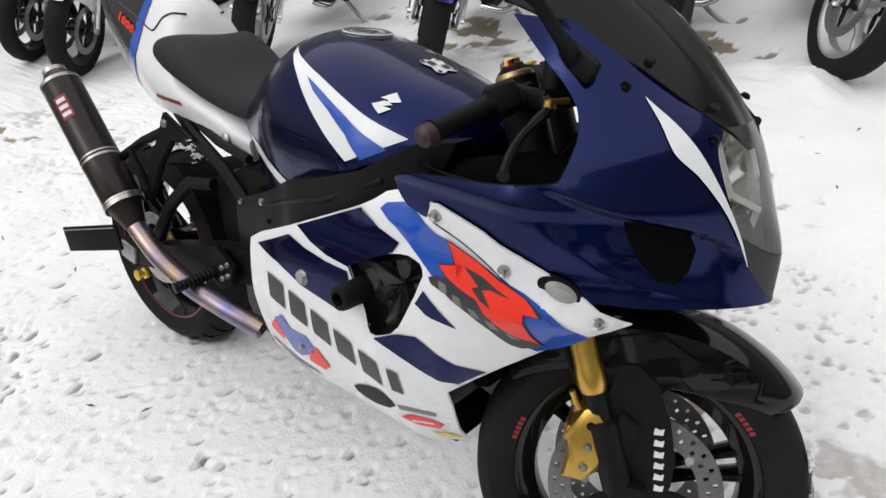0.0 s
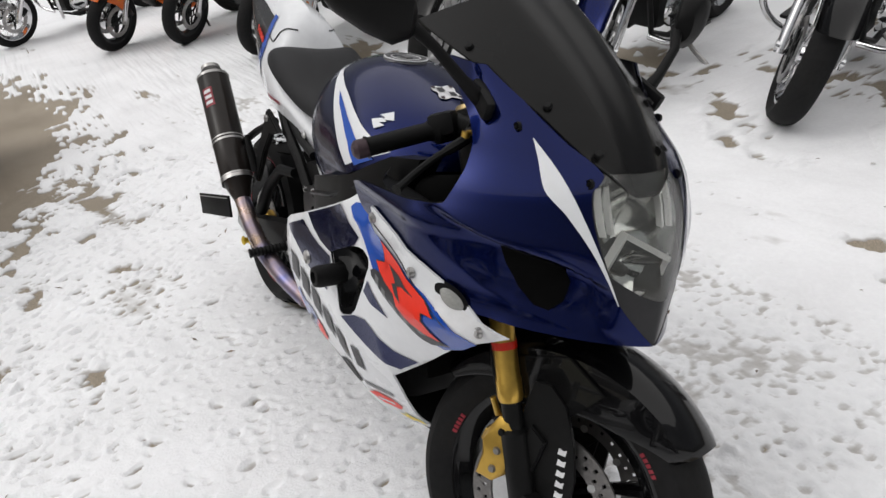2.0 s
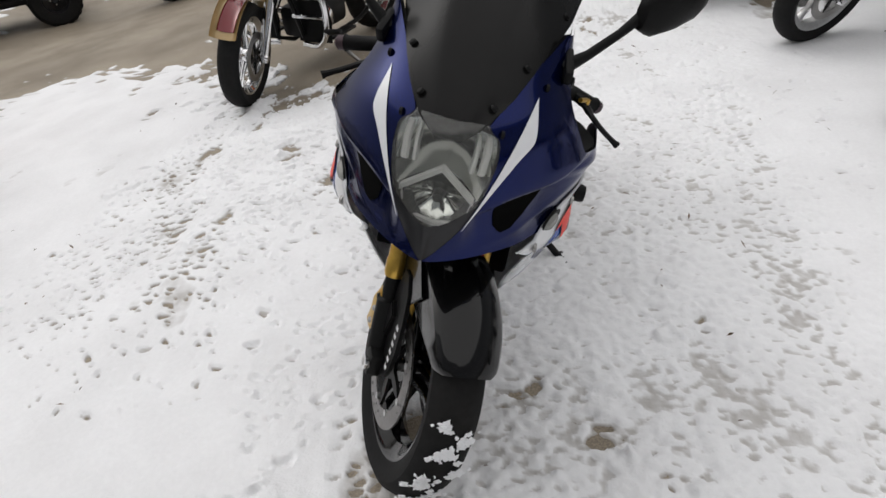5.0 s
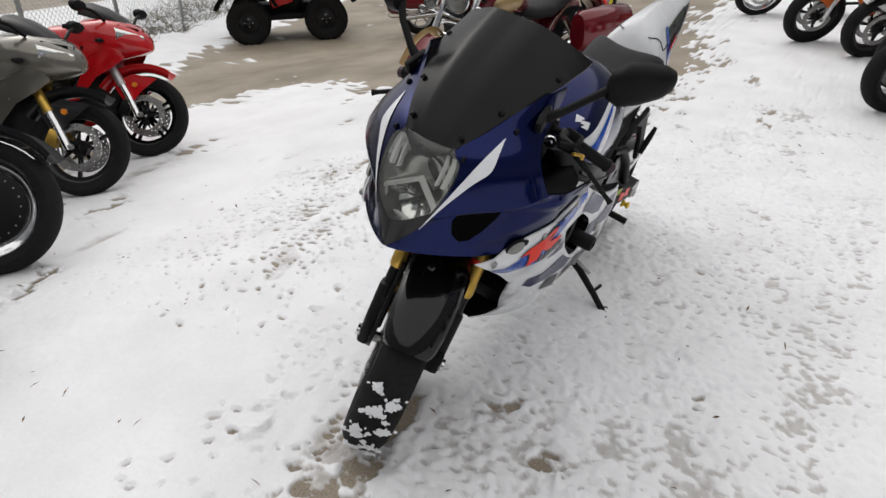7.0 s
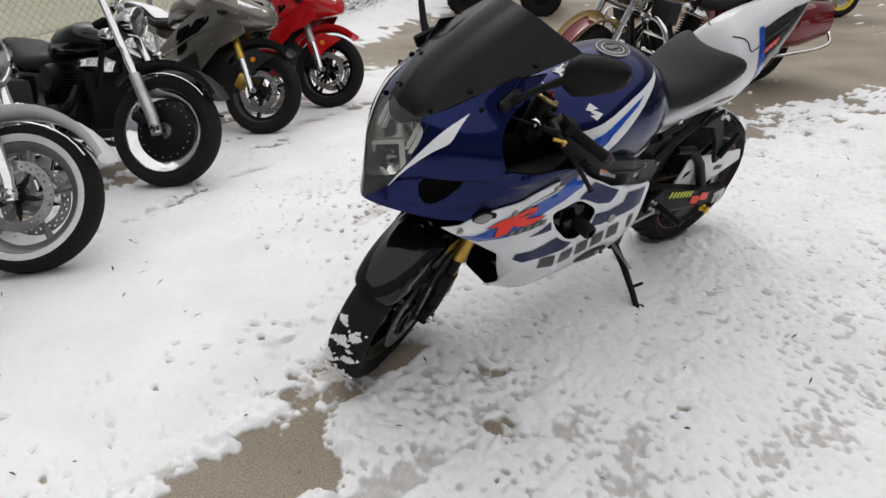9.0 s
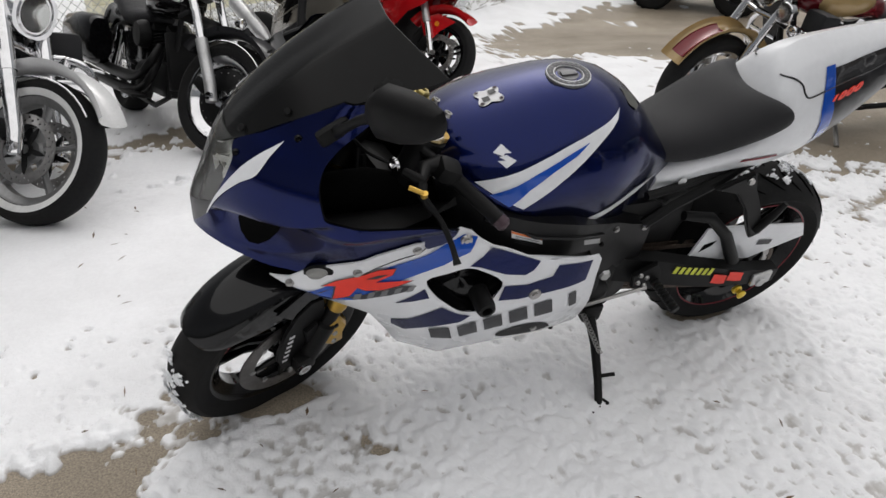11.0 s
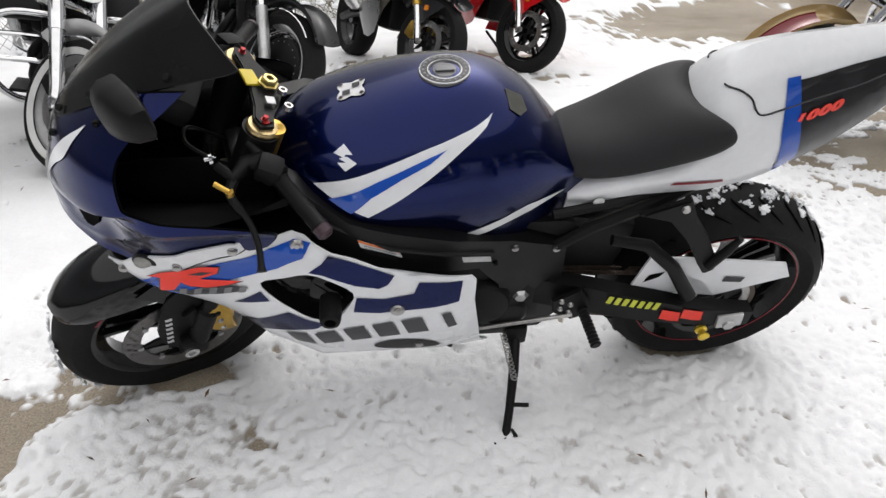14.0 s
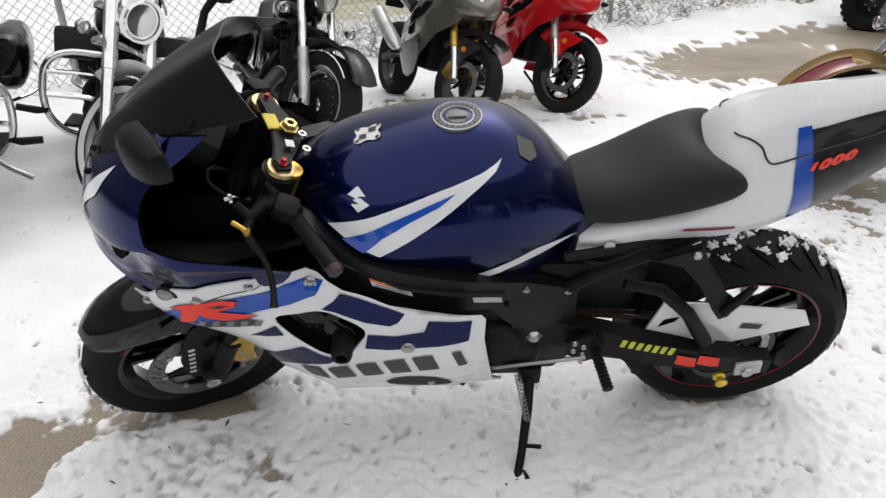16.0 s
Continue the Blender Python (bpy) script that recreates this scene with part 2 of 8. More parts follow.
def draped(outline, height, step=0.03, thick=0.004, side=1, lift=0.0, smooth_outline=0, hole=None, hole_ends=None):
    """A sheet with an outline in x, z, laid on the surface y = side * height(x, z), with a thickness inwards."""
    pts = [(p[0], p[1]) for p in outline]
    if smooth_outline:
        pts = [(p.x, p.z) for p in spline([(x, 0, z) for x, z in pts], smooth_outline, True)]
    bm = bmesh.new()
    halves = [pts]
    if hole:
        # two sheets that meet along a line through the hole
        f, b = max(range(len(hole)), key=lambda k: hole[k][0]), min(range(len(hole)), key=lambda k: hole[k][0])
        i, j = hole_ends
        one = hole[f:b + 1] if f < b else hole[f:] + hole[:b + 1]
        two = hole[b:f + 1] if b < f else hole[b:] + hole[:f + 1]
        if sum(p[1] for p in one) / len(one) < sum(p[1] for p in two) / len(two):
            one, two = two[::-1], one[::-1]
        # one runs along the top of the hole from front to rear, two along its foot from rear to front
        halves = [pts[:i + 1] + one[::-1] + pts[j:], pts[i:j + 1] + [hole[f]] + two[::-1][1:]]
    for half in halves:
        face = bm.faces.new([bm.verts.new((x, 0, z)) for x, z in half])
        bmesh.ops.triangulate(bm, faces=[face])
    if hole:
        bmesh.ops.remove_doubles(bm, verts=bm.verts[:], dist=1e-5)
    xs, zs = [p[0] for p in pts], [p[1] for p in pts]
    for lo, hi, nrm in ((min(xs), max(xs), (1, 0, 0)), (min(zs), max(zs), (0, 0, 1))):
        k = math.ceil(lo / step + 0.01)
        while k * step < hi - 1e-4:
            bmesh.ops.bisect_plane(bm, geom=bm.verts[:] + bm.edges[:] + bm.faces[:], plane_co=Vector(nrm) * (k * step), plane_no=nrm)
            k += 1
    bmesh.ops.dissolve_limit(bm, angle_limit=0.001, verts=[], edges=[e for e in bm.edges if len(e.link_faces) == 2 and not any(
        abs(e.verts[0].co[i] - e.verts[1].co[i]) < 1e-6 for i in (0, 2))])
    bmesh.ops.triangulate(bm, faces=[f for f in bm.faces if len(f.verts) > 4])
    top = bm.faces[:]
    for v in bm.verts:
        v.co.y = side * (height(v.co.x, v.co.z) + lift)
    if thick:
        r = bmesh.ops.extrude_face_region(bm, geom=top)
        bmesh.ops.translate(bm, vec=(0, -side * thick, 0), verts=[v for v in r["geom"] if isinstance(v, bmesh.types.BMVert)])
    return bm


def table(v, rows):
    """Smooth, monotone look-up in rows of (v, value)."""
    if v <= rows[0][0]:
        return rows[0][1]
    if v >= rows[-1][0]:
        return rows[-1][1]
    n = len(rows)
    k = 0
    while rows[k + 1][0] < v:
        k += 1

    def slope(i):
        return (rows[i + 1][1] - rows[i][1]) / (rows[i + 1][0] - rows[i][0])

    def tangent(i):
        if i == 0 or i == n - 1:
            return slope(0 if i == 0 else n - 2)
        a, b = slope(i - 1), slope(i)
        if a * b <= 0:
            return 0.0
        h, g = rows[i][0] - rows[i - 1][0], rows[i + 1][0] - rows[i][0]
        return 3 * (h + g) / ((2 * g + h) / a + (g + 2 * h) / b)

    (x0, p), (x1, q) = rows[k], rows[k + 1]
    h = x1 - x0
    t = (v - x0) / h
    return (p * (1 + 2 * t) * (1 - t) ** 2 + q * t * t * (3 - 2 * t)
            + h * (tangent(k) * t * (1 - t) ** 2 - tangent(k + 1) * t * t * (1 - t)))


# half width of the fairing by height, nose line by height, and how blunt the nose is in plan
HALF = [(0.17, 0.05), (0.2, 0.105), (0.25, 0.160), (0.30, 0.202), (0.39, 0.247), (0.5, 0.279), (0.58, 0.284), (0.67, 0.277), (0.73, 0.269),
        (0.79, 0.284), (0.844, 0.292), (0.9, 0.270), (0.93, 0.253), (0.962, 0.231), (0.99, 0.210), (1.02, 0.194), (1.09, 0.178)]
NOSE = [(0.66, 0.90), (0.70, 0.942), (0.77, 0.94), (0.85, 0.907), (0.92, 0.875), (0.958, 0.85), (1.0, 0.80), (1.05, 0.735), (1.1, 0.66)]
BLUNT = [(0.67, 1.5), (0.72, 1.32), (0.77, 1.34), (0.85, 1.65), (0.93, 1.8)]
NOSE_X = 0.62


RIDGE_HI = [(0.62, 0.888), (0.672, 0.882), (0.727, 0.866), (0.772, 0.852), (0.807, 0.843), (0.847, 0.831), (0.871, 0.815), (0.90, 0.80)]
RIDGE_LO = [(0.62, 0.84), (0.67, 0.812), (0.718, 0.775), (0.747, 0.752), (0.787, 0.738), (0.832, 0.725), (0.877, 0.718), (0.90, 0.715)]


def groove(x, z):
    """Depth of the scooped channel that runs forward into the air duct."""
    if x < 0.63 or x > 0.905:
        return 0.0
    hi, lo = table(x, RIDGE_HI), table(x, RIDGE_LO)
    if z >= hi or z <= lo:
        return 0.0
    ease = min(1.0, (x - 0.63) / 0.13)
    depth = 0.040 * ease * ease * (3 - 2 * ease) * min(1.0, (0.905 - x) / 0.035)
    lip = min(1.0, (hi - z) / 0.024)
    return depth * lip * lip * (3 - 2 * lip) * ((z - lo) / (hi - lo)) ** 0.8


def fairing(x, z):
    return fairing_shell(x, z) - groove(x, z)


def fairing_shell(x, z):
    w = table(z, HALF)
    if z < 0.66 and x > 0.38:
        w -= 1.6 * (x - 0.38) * (0.66 - z) + 2.5 * max(0.0, x - 0.5) * (0.66 - z)
    if z > 0.752 and x < 0.5:
        w -= 0.9 * (z - 0.752) * min(1.0, (0.5 - x) / 0.06)
    if x <= NOSE_X:
        return w * table(x, [(-0.1, 0.86), (0.0, 0.94), (0.1, 1.0), (0.62, 1.0)])
    p = table(z, BLUNT)
    u = min(1.0, (x - NOSE_X) / (table(z, NOSE) - NOSE_X))
    return w * max(0.0, 1 - u ** p) ** (1 / p)


TANK_W = [(-0.24, 0.085), (-0.2, 0.105), (-0.1, 0.16), (0.0, 0.2), (0.08, 0.207), (0.243, 0.222), (0.35, 0.186), (0.42, 0.12), (0.45, 0.06)]
TANK_TOP = [(-0.24, 0.79), (-0.2, 0.835), (-0.15, 0.90), (-0.1, 0.95), (-0.05, 0.983), (0.02, 1.002), (0.08, 1.003), (0.15, 0.99), (0.27, 0.957), (0.35, 0.932), (0.42, 0.895), (0.45, 0.87)]
TANK_MID = 0.80


def tank_side(x, z):
    w, top = table(x, TANK_W), table(x, TANK_TOP)
    if z <= TANK_MID or top - TANK_MID < 0.02:
        return w * (1 - 0.9 * max(0.0, TANK_MID - z) ** 1.15 / 0.55)
    u = min(1.0, (z - TANK_MID) / (top - TANK_MID))
    return w * max(0.0, 1 - u ** 2.2) ** (1 / 2.2)


TAIL_LOW = [(-0.988, 1.03), (-0.94, 0.965), (-0.85, 0.885), (-0.71, 0.80), (-0.6, 0.762), (-0.5, 0.75), (-0.38, 0.742), (-0.25, 0.692), (-0.2, 0.68)]
TAIL_W = [(-0.988, 0.034), (-0.9, 0.062), (-0.75, 0.095), (-0.6, 0.128), (-0.5, 0.14), (-0.4, 0.138), (-0.27, 0.122), (-0.2, 0.105)]


def tail_side(x, z):
    w, low = table(x, TAIL_W), table(x, TAIL_LOW)
    h = max(0.0, z - low)
    return w * (1 - 0.55 * max(0.0, h - 0.10) / 0.2) * (0.86 + 0.14 * min(1.0, h / 0.05))


FRAME_W = [(-0.25, 0.135), (-0.09, 0.16), (0.0, 0.195), (0.1, 0.23), (0.25, 0.236), (0.33, 0.215), (0.45, 0.15)]


def spar(x, z):
    return table(x, FRAME_W) - 0.12 * max(0.0, 0.55 - z)


def flat(y):
    return lambda x, z: y

# ---- the sport motorcycle: x ahead, y to its left, z up; it leans on its side stand ----
LEAN = 16.2
bike = thing("sport_motorcycle", pose(0, 0, 0, -LEAN), "navy blue and white sport motorcycle leaning on its stand in snow", "motorcycle")


# fairing flanks: white base with painted fields
TOP = [(0.80, 0.675), (0.76, 0.69), (0.713, 0.724), (0.65, 0.762), (0.592, 0.79), (0.51, 0.812), (0.475, 0.806), (0.444, 0.785), (0.396, 0.797), (0.372, 0.789), (0.352, 0.772),
       (0.329, 0.758), (0.287, 0.737), (0.228, 0.703), (0.178, 0.680), (0.14, 0.667)]
REAR = {1: [(0.027, 0.660), (0.017, 0.645), (0.018, 0.585), (0.028, 0.545), (0.058, 0.470)], -1: [(0.06, 0.632), (0.015, 0.605), (0.010, 0.585), (0.028, 0.52), (0.055, 0.455)]}
FOOT = [(0.04, 0.40), (-0.02, 0.33), (-0.05, 0.27), (-0.03, 0.215), (0.1, 0.19), (0.28, 0.185), (0.38, 0.19), (0.44, 0.20), (0.464, 0.225), (0.486, 0.32), (0.497, 0.38), (0.50, 0.43),
        (0.517, 0.46), (0.578, 0.512), (0.622, 0.556), (0.69, 0.602), (0.752, 0.645)]
HOLE = {1: [(0.473, 0.680), (0.425, 0.690), (0.376, 0.696), (0.336, 0.679), (0.284, 0.637), (0.296, 0.591), (0.320, 0.555), (0.349, 0.548), (0.391, 0.567), (0.425, 0.599), (0.452, 0.633)],
        -1: [(0.305, 0.640), (0.322, 0.654), (0.404, 0.692), (0.459, 0.700), (0.480, 0.677), (0.467, 0.641), (0.430, 0.562), (0.412, 0.541), (0.368, 0.527), (0.354, 0.575)]}
HOLE = {k: [(p.x, p.z) for p in spline([(x, 0, z) for x, z in o], 3, True)] for k, o in HOLE.items()}
flanks = [part("side_fairing", draped(TOP + REAR[s] + FOOT, fairing, side=s, step=0.02, thick=0.005, hole=HOLE[s], hole_ends=(len(TOP) + 2, len(TOP) + 5 + len(FOOT) - 2)), WHITE, bike, "white side fairing with navy, blue and red graphics") for s in (1, -1)]
PAINT = {
    1: [("blue_stripe", BLUE, [(0.432, 0.774), (0.391, 0.787), (0.36, 0.779), (0.379, 0.747), (0.434, 0.718), (0.517, 0.698), (0.609, 0.672), (0.662, 0.640), (0.695, 0.618),
                               (0.735, 0.632), (0.752, 0.648), (0.732, 0.657), (0.69, 0.690), (0.632, 0.715), (0.562, 0.738), (0.496, 0.758)]),
        ("navy_dart", NAVY, [(0.540, 0.613), (0.476, 0.658), (0.462, 0.622)]),
        ("navy_band", NAVY, [(0.535, 0.52), (0.494, 0.542), (0.428, 0.582), (0.392, 0.556), (0.352, 0.538), (0.371, 0.521), (0.434, 0.499), (0.505, 0.478), (0.53, 0.488)]),
        ("navy_field", NAVY, [(0.327, 0.752), (0.260, 0.716), (0.195, 0.685), (0.209, 0.660), (0.228, 0.649), (0.280, 0.661), (0.318, 0.680), (0.345, 0.694), (0.372, 0.702), (0.344, 0.724)]),
        ("navy_field", NAVY, [(0.143, 0.662), (0.048, 0.655), (0.054, 0.592), (0.117, 0.580), (0.232, 0.570), (0.287, 0.578), (0.278, 0.624), (0.217, 0.617), (0.154, 0.629)])],
    -1: [("blue_stripe", BLUE, [(0.374, 0.764), (0.383, 0.775), (0.418, 0.784), (0.454, 0.777), (0.505, 0.757), (0.532, 0.751), (0.607, 0.727), (0.663, 0.705), (0.694, 0.687), (0.726, 0.660), (0.748, 0.640), (0.710, 0.609), (0.668, 0.587), (0.644, 0.605), (0.626, 0.648), (0.574, 0.679), (0.528, 0.685), (0.498, 0.685), (0.457, 0.712), (0.412, 0.744)]),
         # pale field round the turn signal, on this flank only
         ("silver_field", PALE, [(0.679, 0.715), (0.730, 0.701), (0.759, 0.693), (0.792, 0.676), (0.761, 0.652), (0.722, 0.671), (0.688, 0.689)]),
         ("navy_dart", NAVY, [(0.484, 0.653), (0.514, 0.627), (0.545, 0.598), (0.490, 0.608), (0.467, 0.623)]),
         ("navy_band", NAVY, [(0.377, 0.522), (0.426, 0.547), (0.465, 0.555), (0.489, 0.541), (0.528, 0.510), (0.571, 0.500), (0.523, 0.459), (0.492, 0.465), (0.437, 0.494)]),
         ("navy_field", NAVY, [(0.171, 0.678), (0.334, 0.756), (0.374, 0.730), (0.422, 0.717), (0.411, 0.697), (0.308, 0.640), (0.255, 0.644), (0.210, 0.657)]),
         ("navy_field", NAVY, [(0.050, 0.606), (0.149, 0.654), (0.197, 0.640), (0.256, 0.632), (0.311, 0.631), (0.316, 0.615), (0.295, 0.587), (0.305, 0.548), (0.272, 0.548), (0.190, 0.560), (0.120, 0.586)])],
}
for flank, s in zip(flanks, (1, -1)):
    for name, m, outline in PAINT[s]:
        part(name, draped(outline, fairing, side=s, step=0.02, thick=0.0, lift=0.002), m, flank)
    # a red bolt-shaped emblem with a dark edge and a pale one under it
    if s < 0:
        red = [(0.527, 0.754), (0.585, 0.735), (0.637, 0.713), (0.666, 0.699), (0.679, 0.687), (0.690, 0.674), (0.665, 0.676), (0.647, 0.679), (0.663, 0.666), (0.671, 0.636), (0.679, 0.613), (0.653, 0.621), (0.634, 0.634), (0.625, 0.662), (0.591, 0.676), (0.556, 0.684), (0.532, 0.693), (0.511, 0.707), (0.556, 0.721), (0.540, 0.735)]
        grey = [(0.493, 0.681), (0.509, 0.689), (0.532, 0.690), (0.584, 0.683), (0.629, 0.666), (0.661, 0.623), (0.689, 0.606), (0.649, 0.591), (0.634, 0.596), (0.609, 0.620), (0.573, 0.643), (0.531, 0.664), (0.501, 0.671)]
        slots = [[(0.559, 0.721), (0.598, 0.715), (0.646, 0.695), (0.614, 0.700), (0.597, 0.694)],
                 [(0.580, 0.692), (0.594, 0.699), (0.620, 0.671), (0.598, 0.678)]]
    else:
        red = [(0.700, 0.690), (0.670, 0.708), (0.634, 0.724), (0.584, 0.737), (0.546, 0.733), (0.553, 0.716), (0.591, 0.703), (0.508, 0.693), (0.540, 0.684), (0.577, 0.680), (0.612, 0.686), (0.629, 0.696), (0.646, 0.674), (0.680, 0.660), (0.665, 0.680), (0.646, 0.701)]
        grey = [(0.660, 0.668), (0.602, 0.675), (0.570, 0.676), (0.529, 0.681), (0.496, 0.672), (0.52, 0.662), (0.557, 0.657), (0.617, 0.660)]
        slots = [[(0.612, 0.716), (0.585, 0.722), (0.56, 0.72), (0.585, 0.713)]]
    gx0, gz0 = sum(p[0] for p in grey) / len(grey), sum(p[1] for p in grey) / len(grey)
    rx0, rz0 = sum(p[0] for p in red) / len(red), sum(p[1] for p in red) / len(red)
    part("grey_emblem", draped(grey, fairing, side=s, step=0.012, thick=0.0, lift=0.0032), INK, flank)
    for k in range(5):
        t = (k - 2) * 0.03
        x, z = gx0 + t, gz0 + (-0.42 * t if s < 0 else 0.02 * t)
        part("grey_emblem", draped([(x - 0.010, z + 0.009), (x + 0.006, z + 0.007), (x + 0.011, z - 0.008), (x - 0.004, z - 0.007)], fairing, side=s, step=0.012, thick=0.0, lift=0.0040), grey_ink, flank)
    part("emblem_edge", draped([(rx0 + (x - rx0) * 1.05, rz0 + (z - rz0) * 1.06 - 0.0012) for x, z in red], fairing, side=s, step=0.012, thick=0.0, lift=0.0044), INK, flank)
    part("red_emblem", draped(red, fairing, side=s, step=0.012, thick=0.0, lift=0.0052), RED, flank)
    for slot in slots:
        part("emblem_slot", draped(slot, fairing, side=s, step=0.012, thick=0.0, lift=0.0060), INK, flank)
    # six dark slanted bars in place of the maker's lettering
    a, b, up = (Vector((0.440, 0, 0.425)), Vector((0.060, 0, 0.497)), Vector((0.018, 0, 0.060))) if s > 0 else (Vector((0.451, 0, 0.384)), Vector((0.09, 0, 0.497)), Vector((0.001, 0, 0.058)))
    d = b - a
    for i in range(6):
        w = 0.72 if i not in (0, 5) else (0.72, 0.32)[(i == 5) if s > 0 else (i == 0)]
        p, q = a + d * ((i + 0.9 - w) / 5.8), a + d * ((i + 0.9) / 5.8)
        bar = [p, p + up, q + up, q]
        part("dark_bar", draped([(v.x, v.z) for v in bar], fairing, side=s, step=0.02, thick=0.0, lift=0.0030), INK, flank)
    # service opening and belly vent
    part("belly_vent", draped(([(0.250, 0.40), (0.205, 0.435), (0.13, 0.425), (0.085, 0.375), (0.13, 0.345), (0.221, 0.360)] if s > 0 else [(0.275, 0.347), (0.33, 0.380), (0.372, 0.383), (0.388, 0.351), (0.345, 0.327), (0.296, 0.322)]), fairing, side=s, step=0.04, thick=0.0, lift=0.002, smooth_outline=2), PLASTIC, flank)
    part("panel_seam", tube([(x, s * (fairing(x, z) + 0.001), z) for x, z in spline_xz([(0.72, 0.655), (0.66, 0.70), (0.56, 0.755), (0.485, 0.785), (0.47, 0.815)])], 0.0012, 5), INK, flank)


def screw(x, z, s, parent, r=0.011, surface=fairing, material=STEEL):
    y = surface(x, z)
    bm = lathe([(0.0001, 0.007), (r * 0.45, 0.007), (r * 0.5, 0.004), (r, 0.006), (r * 1.15, 0.0)], 14, "y")
    if s < 0:
        moved(bm, pose(0, 0, 0, 0, 0, 180))
    part("screw", moved(bm, pose(x, s * y, z)), material, parent)


for flank, s in zip(flanks, (1, -1)):
    if s > 0:
        screw(0.387, 0.775, s, flank, 0.013)
    for x, z, r in ((0.507, 0.792, 0.009), (0.628, 0.734, 0.009), (0.762, 0.675, 0.009), (0.191, 0.578, 0.015), (0.139, 0.39, 0.009)):
        screw(x, z, s, flank, r)
    # turn signal: flush oval lens in a dark bezel
    y = fairing(0.706, 0.716)
    m = pose(0.702, s * (y - 0.002), 0.716, 0, 0, -s * 26) @ pose(0, 0, 0, 0, 24, 0)
    part("signal_bezel", moved(lathe([(0.0001, 0.006 * s), (0.034, 0.005 * s), (0.038, 0)], 24, "y"), m @ Matrix.Diagonal((1, 1, 0.52, 1))), PLASTIC, flank)
    part("signal_lens", moved(lathe([(0.0001, 0.016 * s), (0.018, 0.013 * s), (0.027, 0.004 * s)], 24, "y"), m @ Matrix.Translation((0.004, 0, 0)) @ Matrix.Diagonal((1, 1, 0.56, 1))), mat_lens, flank)

# black recess with the crash protector
for s in (1, -1):
    cx, cz = sum(p[0] for p in HOLE[s]) / len(HOLE[s]), sum(p[1] for p in HOLE[s]) / len(HOLE[s])
    rings = [[Vector((cx + (x - cx) * f, s * (fairing(x, z) - depth), cz + (z - cz) * f)) for x, z in HOLE[s]] for f, depth in ((1.03, 0.006), (0.985, 0.001), (0.95, 0.012), (0.88, 0.034), (0.7, 0.045), (0.02, 0.05))]
    part("fairing_opening", skin(bmesh.new(), rings, True, False), GLOSS_BLACK, flanks[0 if s > 0 else 1], "black recess round the crash protector")
    part("crash_protector", moved(lathe([(0.0001, 0.0), (0.024, 0.0), (0.024, 0.055), (0.021, 0.066), (0.013, 0.068), (0.012, 0.05), (0.0001, 0.05)], 20, "y"),
                                  pose(0.335, s * 0.262, 0.60) @ pose(0, 0, 0, 0, 0, 0 if s > 0 else 180)), PLASTIC, bike, "black round crash protector")

# stickers low on the right flank only
for name, m, o in (("sticker", RED, [(0.03, 0.394), (0.072, 0.435), (0.085, 0.395), (0.075, 0.375)]),
                   ("sticker", BLUE, [(0.075, 0.44), (0.108, 0.462), (0.122, 0.43), (0.172, 0.43), (0.186, 0.395), (0.155, 0.372), (0.118, 0.35), (0.098, 0.36)]),
                   ("sticker", RED, [(0.165, 0.398), (0.195, 0.41), (0.218, 0.370), (0.19, 0.345), (0.144, 0.349)]),
                   ("sticker", INK, [(0.0, 0.347), (0.06, 0.331), (0.15, 0.312), (0.15, 0.302), (0.06, 0.320), (0.0, 0.335)]),
                   ("sticker", INK, [(0.02, 0.318), (0.11, 0.297), (0.11, 0.289), (0.02, 0.309)]),
                   ("sticker", RED, [(0.388, 0.318), (0.41, 0.331), (0.445, 0.325), (0.460, 0.308), (0.445, 0.288), (0.41, 0.292)]),
                   ("sticker", PALE, [(0.405, 0.313), (0.443, 0.311), (0.443, 0.304), (0.405, 0.305)]),
                   ("sticker", grey_ink, [(0.393, 0.356), (0.460, 0.350), (0.457, 0.338), (0.393, 0.343)])):
    part(name, draped(o, fairing, side=-1, step=0.02, thick=0.0, lift=0.0022 if m != PALE else 0.003), m, flanks[1])
star = [(0.442 + (0.026 if k % 2 == 0 else 0.011) * math.cos(k * math.pi / 5 + 0.3), 0.252 + (0.026 if k % 2 == 0 else 0.011) * math.sin(k * math.pi / 5 + 0.3)) for k in range(10)]
part("star_sticker", draped(star, fairing, side=-1, step=0.02, thick=0.0, lift=0.002), YELLOW, flanks[1], "yellow star sticker")

# belly pan closes the bottom between the flanks
bm = bmesh.new()
skin(bm, [[(x, -fairing(x, z) + 0.004, z) for z in (0.215,)] + [(x, y, 0.185) for y in (-0.06, 0, 0.06)] + [(x, fairing(x, 0.215) - 0.004, 0.215)] for x, z in
          [(x, 0.215) for x in (0.09, 0.2, 0.3, 0.42)]], closed=False)
part("belly_pan", bm, PLASTIC, bike)


# upper fairing: rows by height, each from the lamp or screen edge back to the cockpit edge
EDGE_Y = [(0.70, 0.002), (0.72, 0.022), (0.77, 0.061), (0.82, 0.083), (0.87, 0.096), (0.90, 0.099), (0.93, 0.096), (0.955, 0.07), (0.972, 0.082), (0.993, 0.100), (1.028, 0.124), (1.06, 0.149), (1.09, 0.171)]
REAR_X = [(0.70, 0.72), (0.725, 0.66), (0.76, 0.56), (0.79, 0.44), (0.83, 0.42), (0.85, 0.47), (0.868, 0.62), (0.885, 0.695), (0.93, 0.70), (0.962, 0.69), (1.0, 0.655), (1.04, 0.60), (1.09, 0.54)]


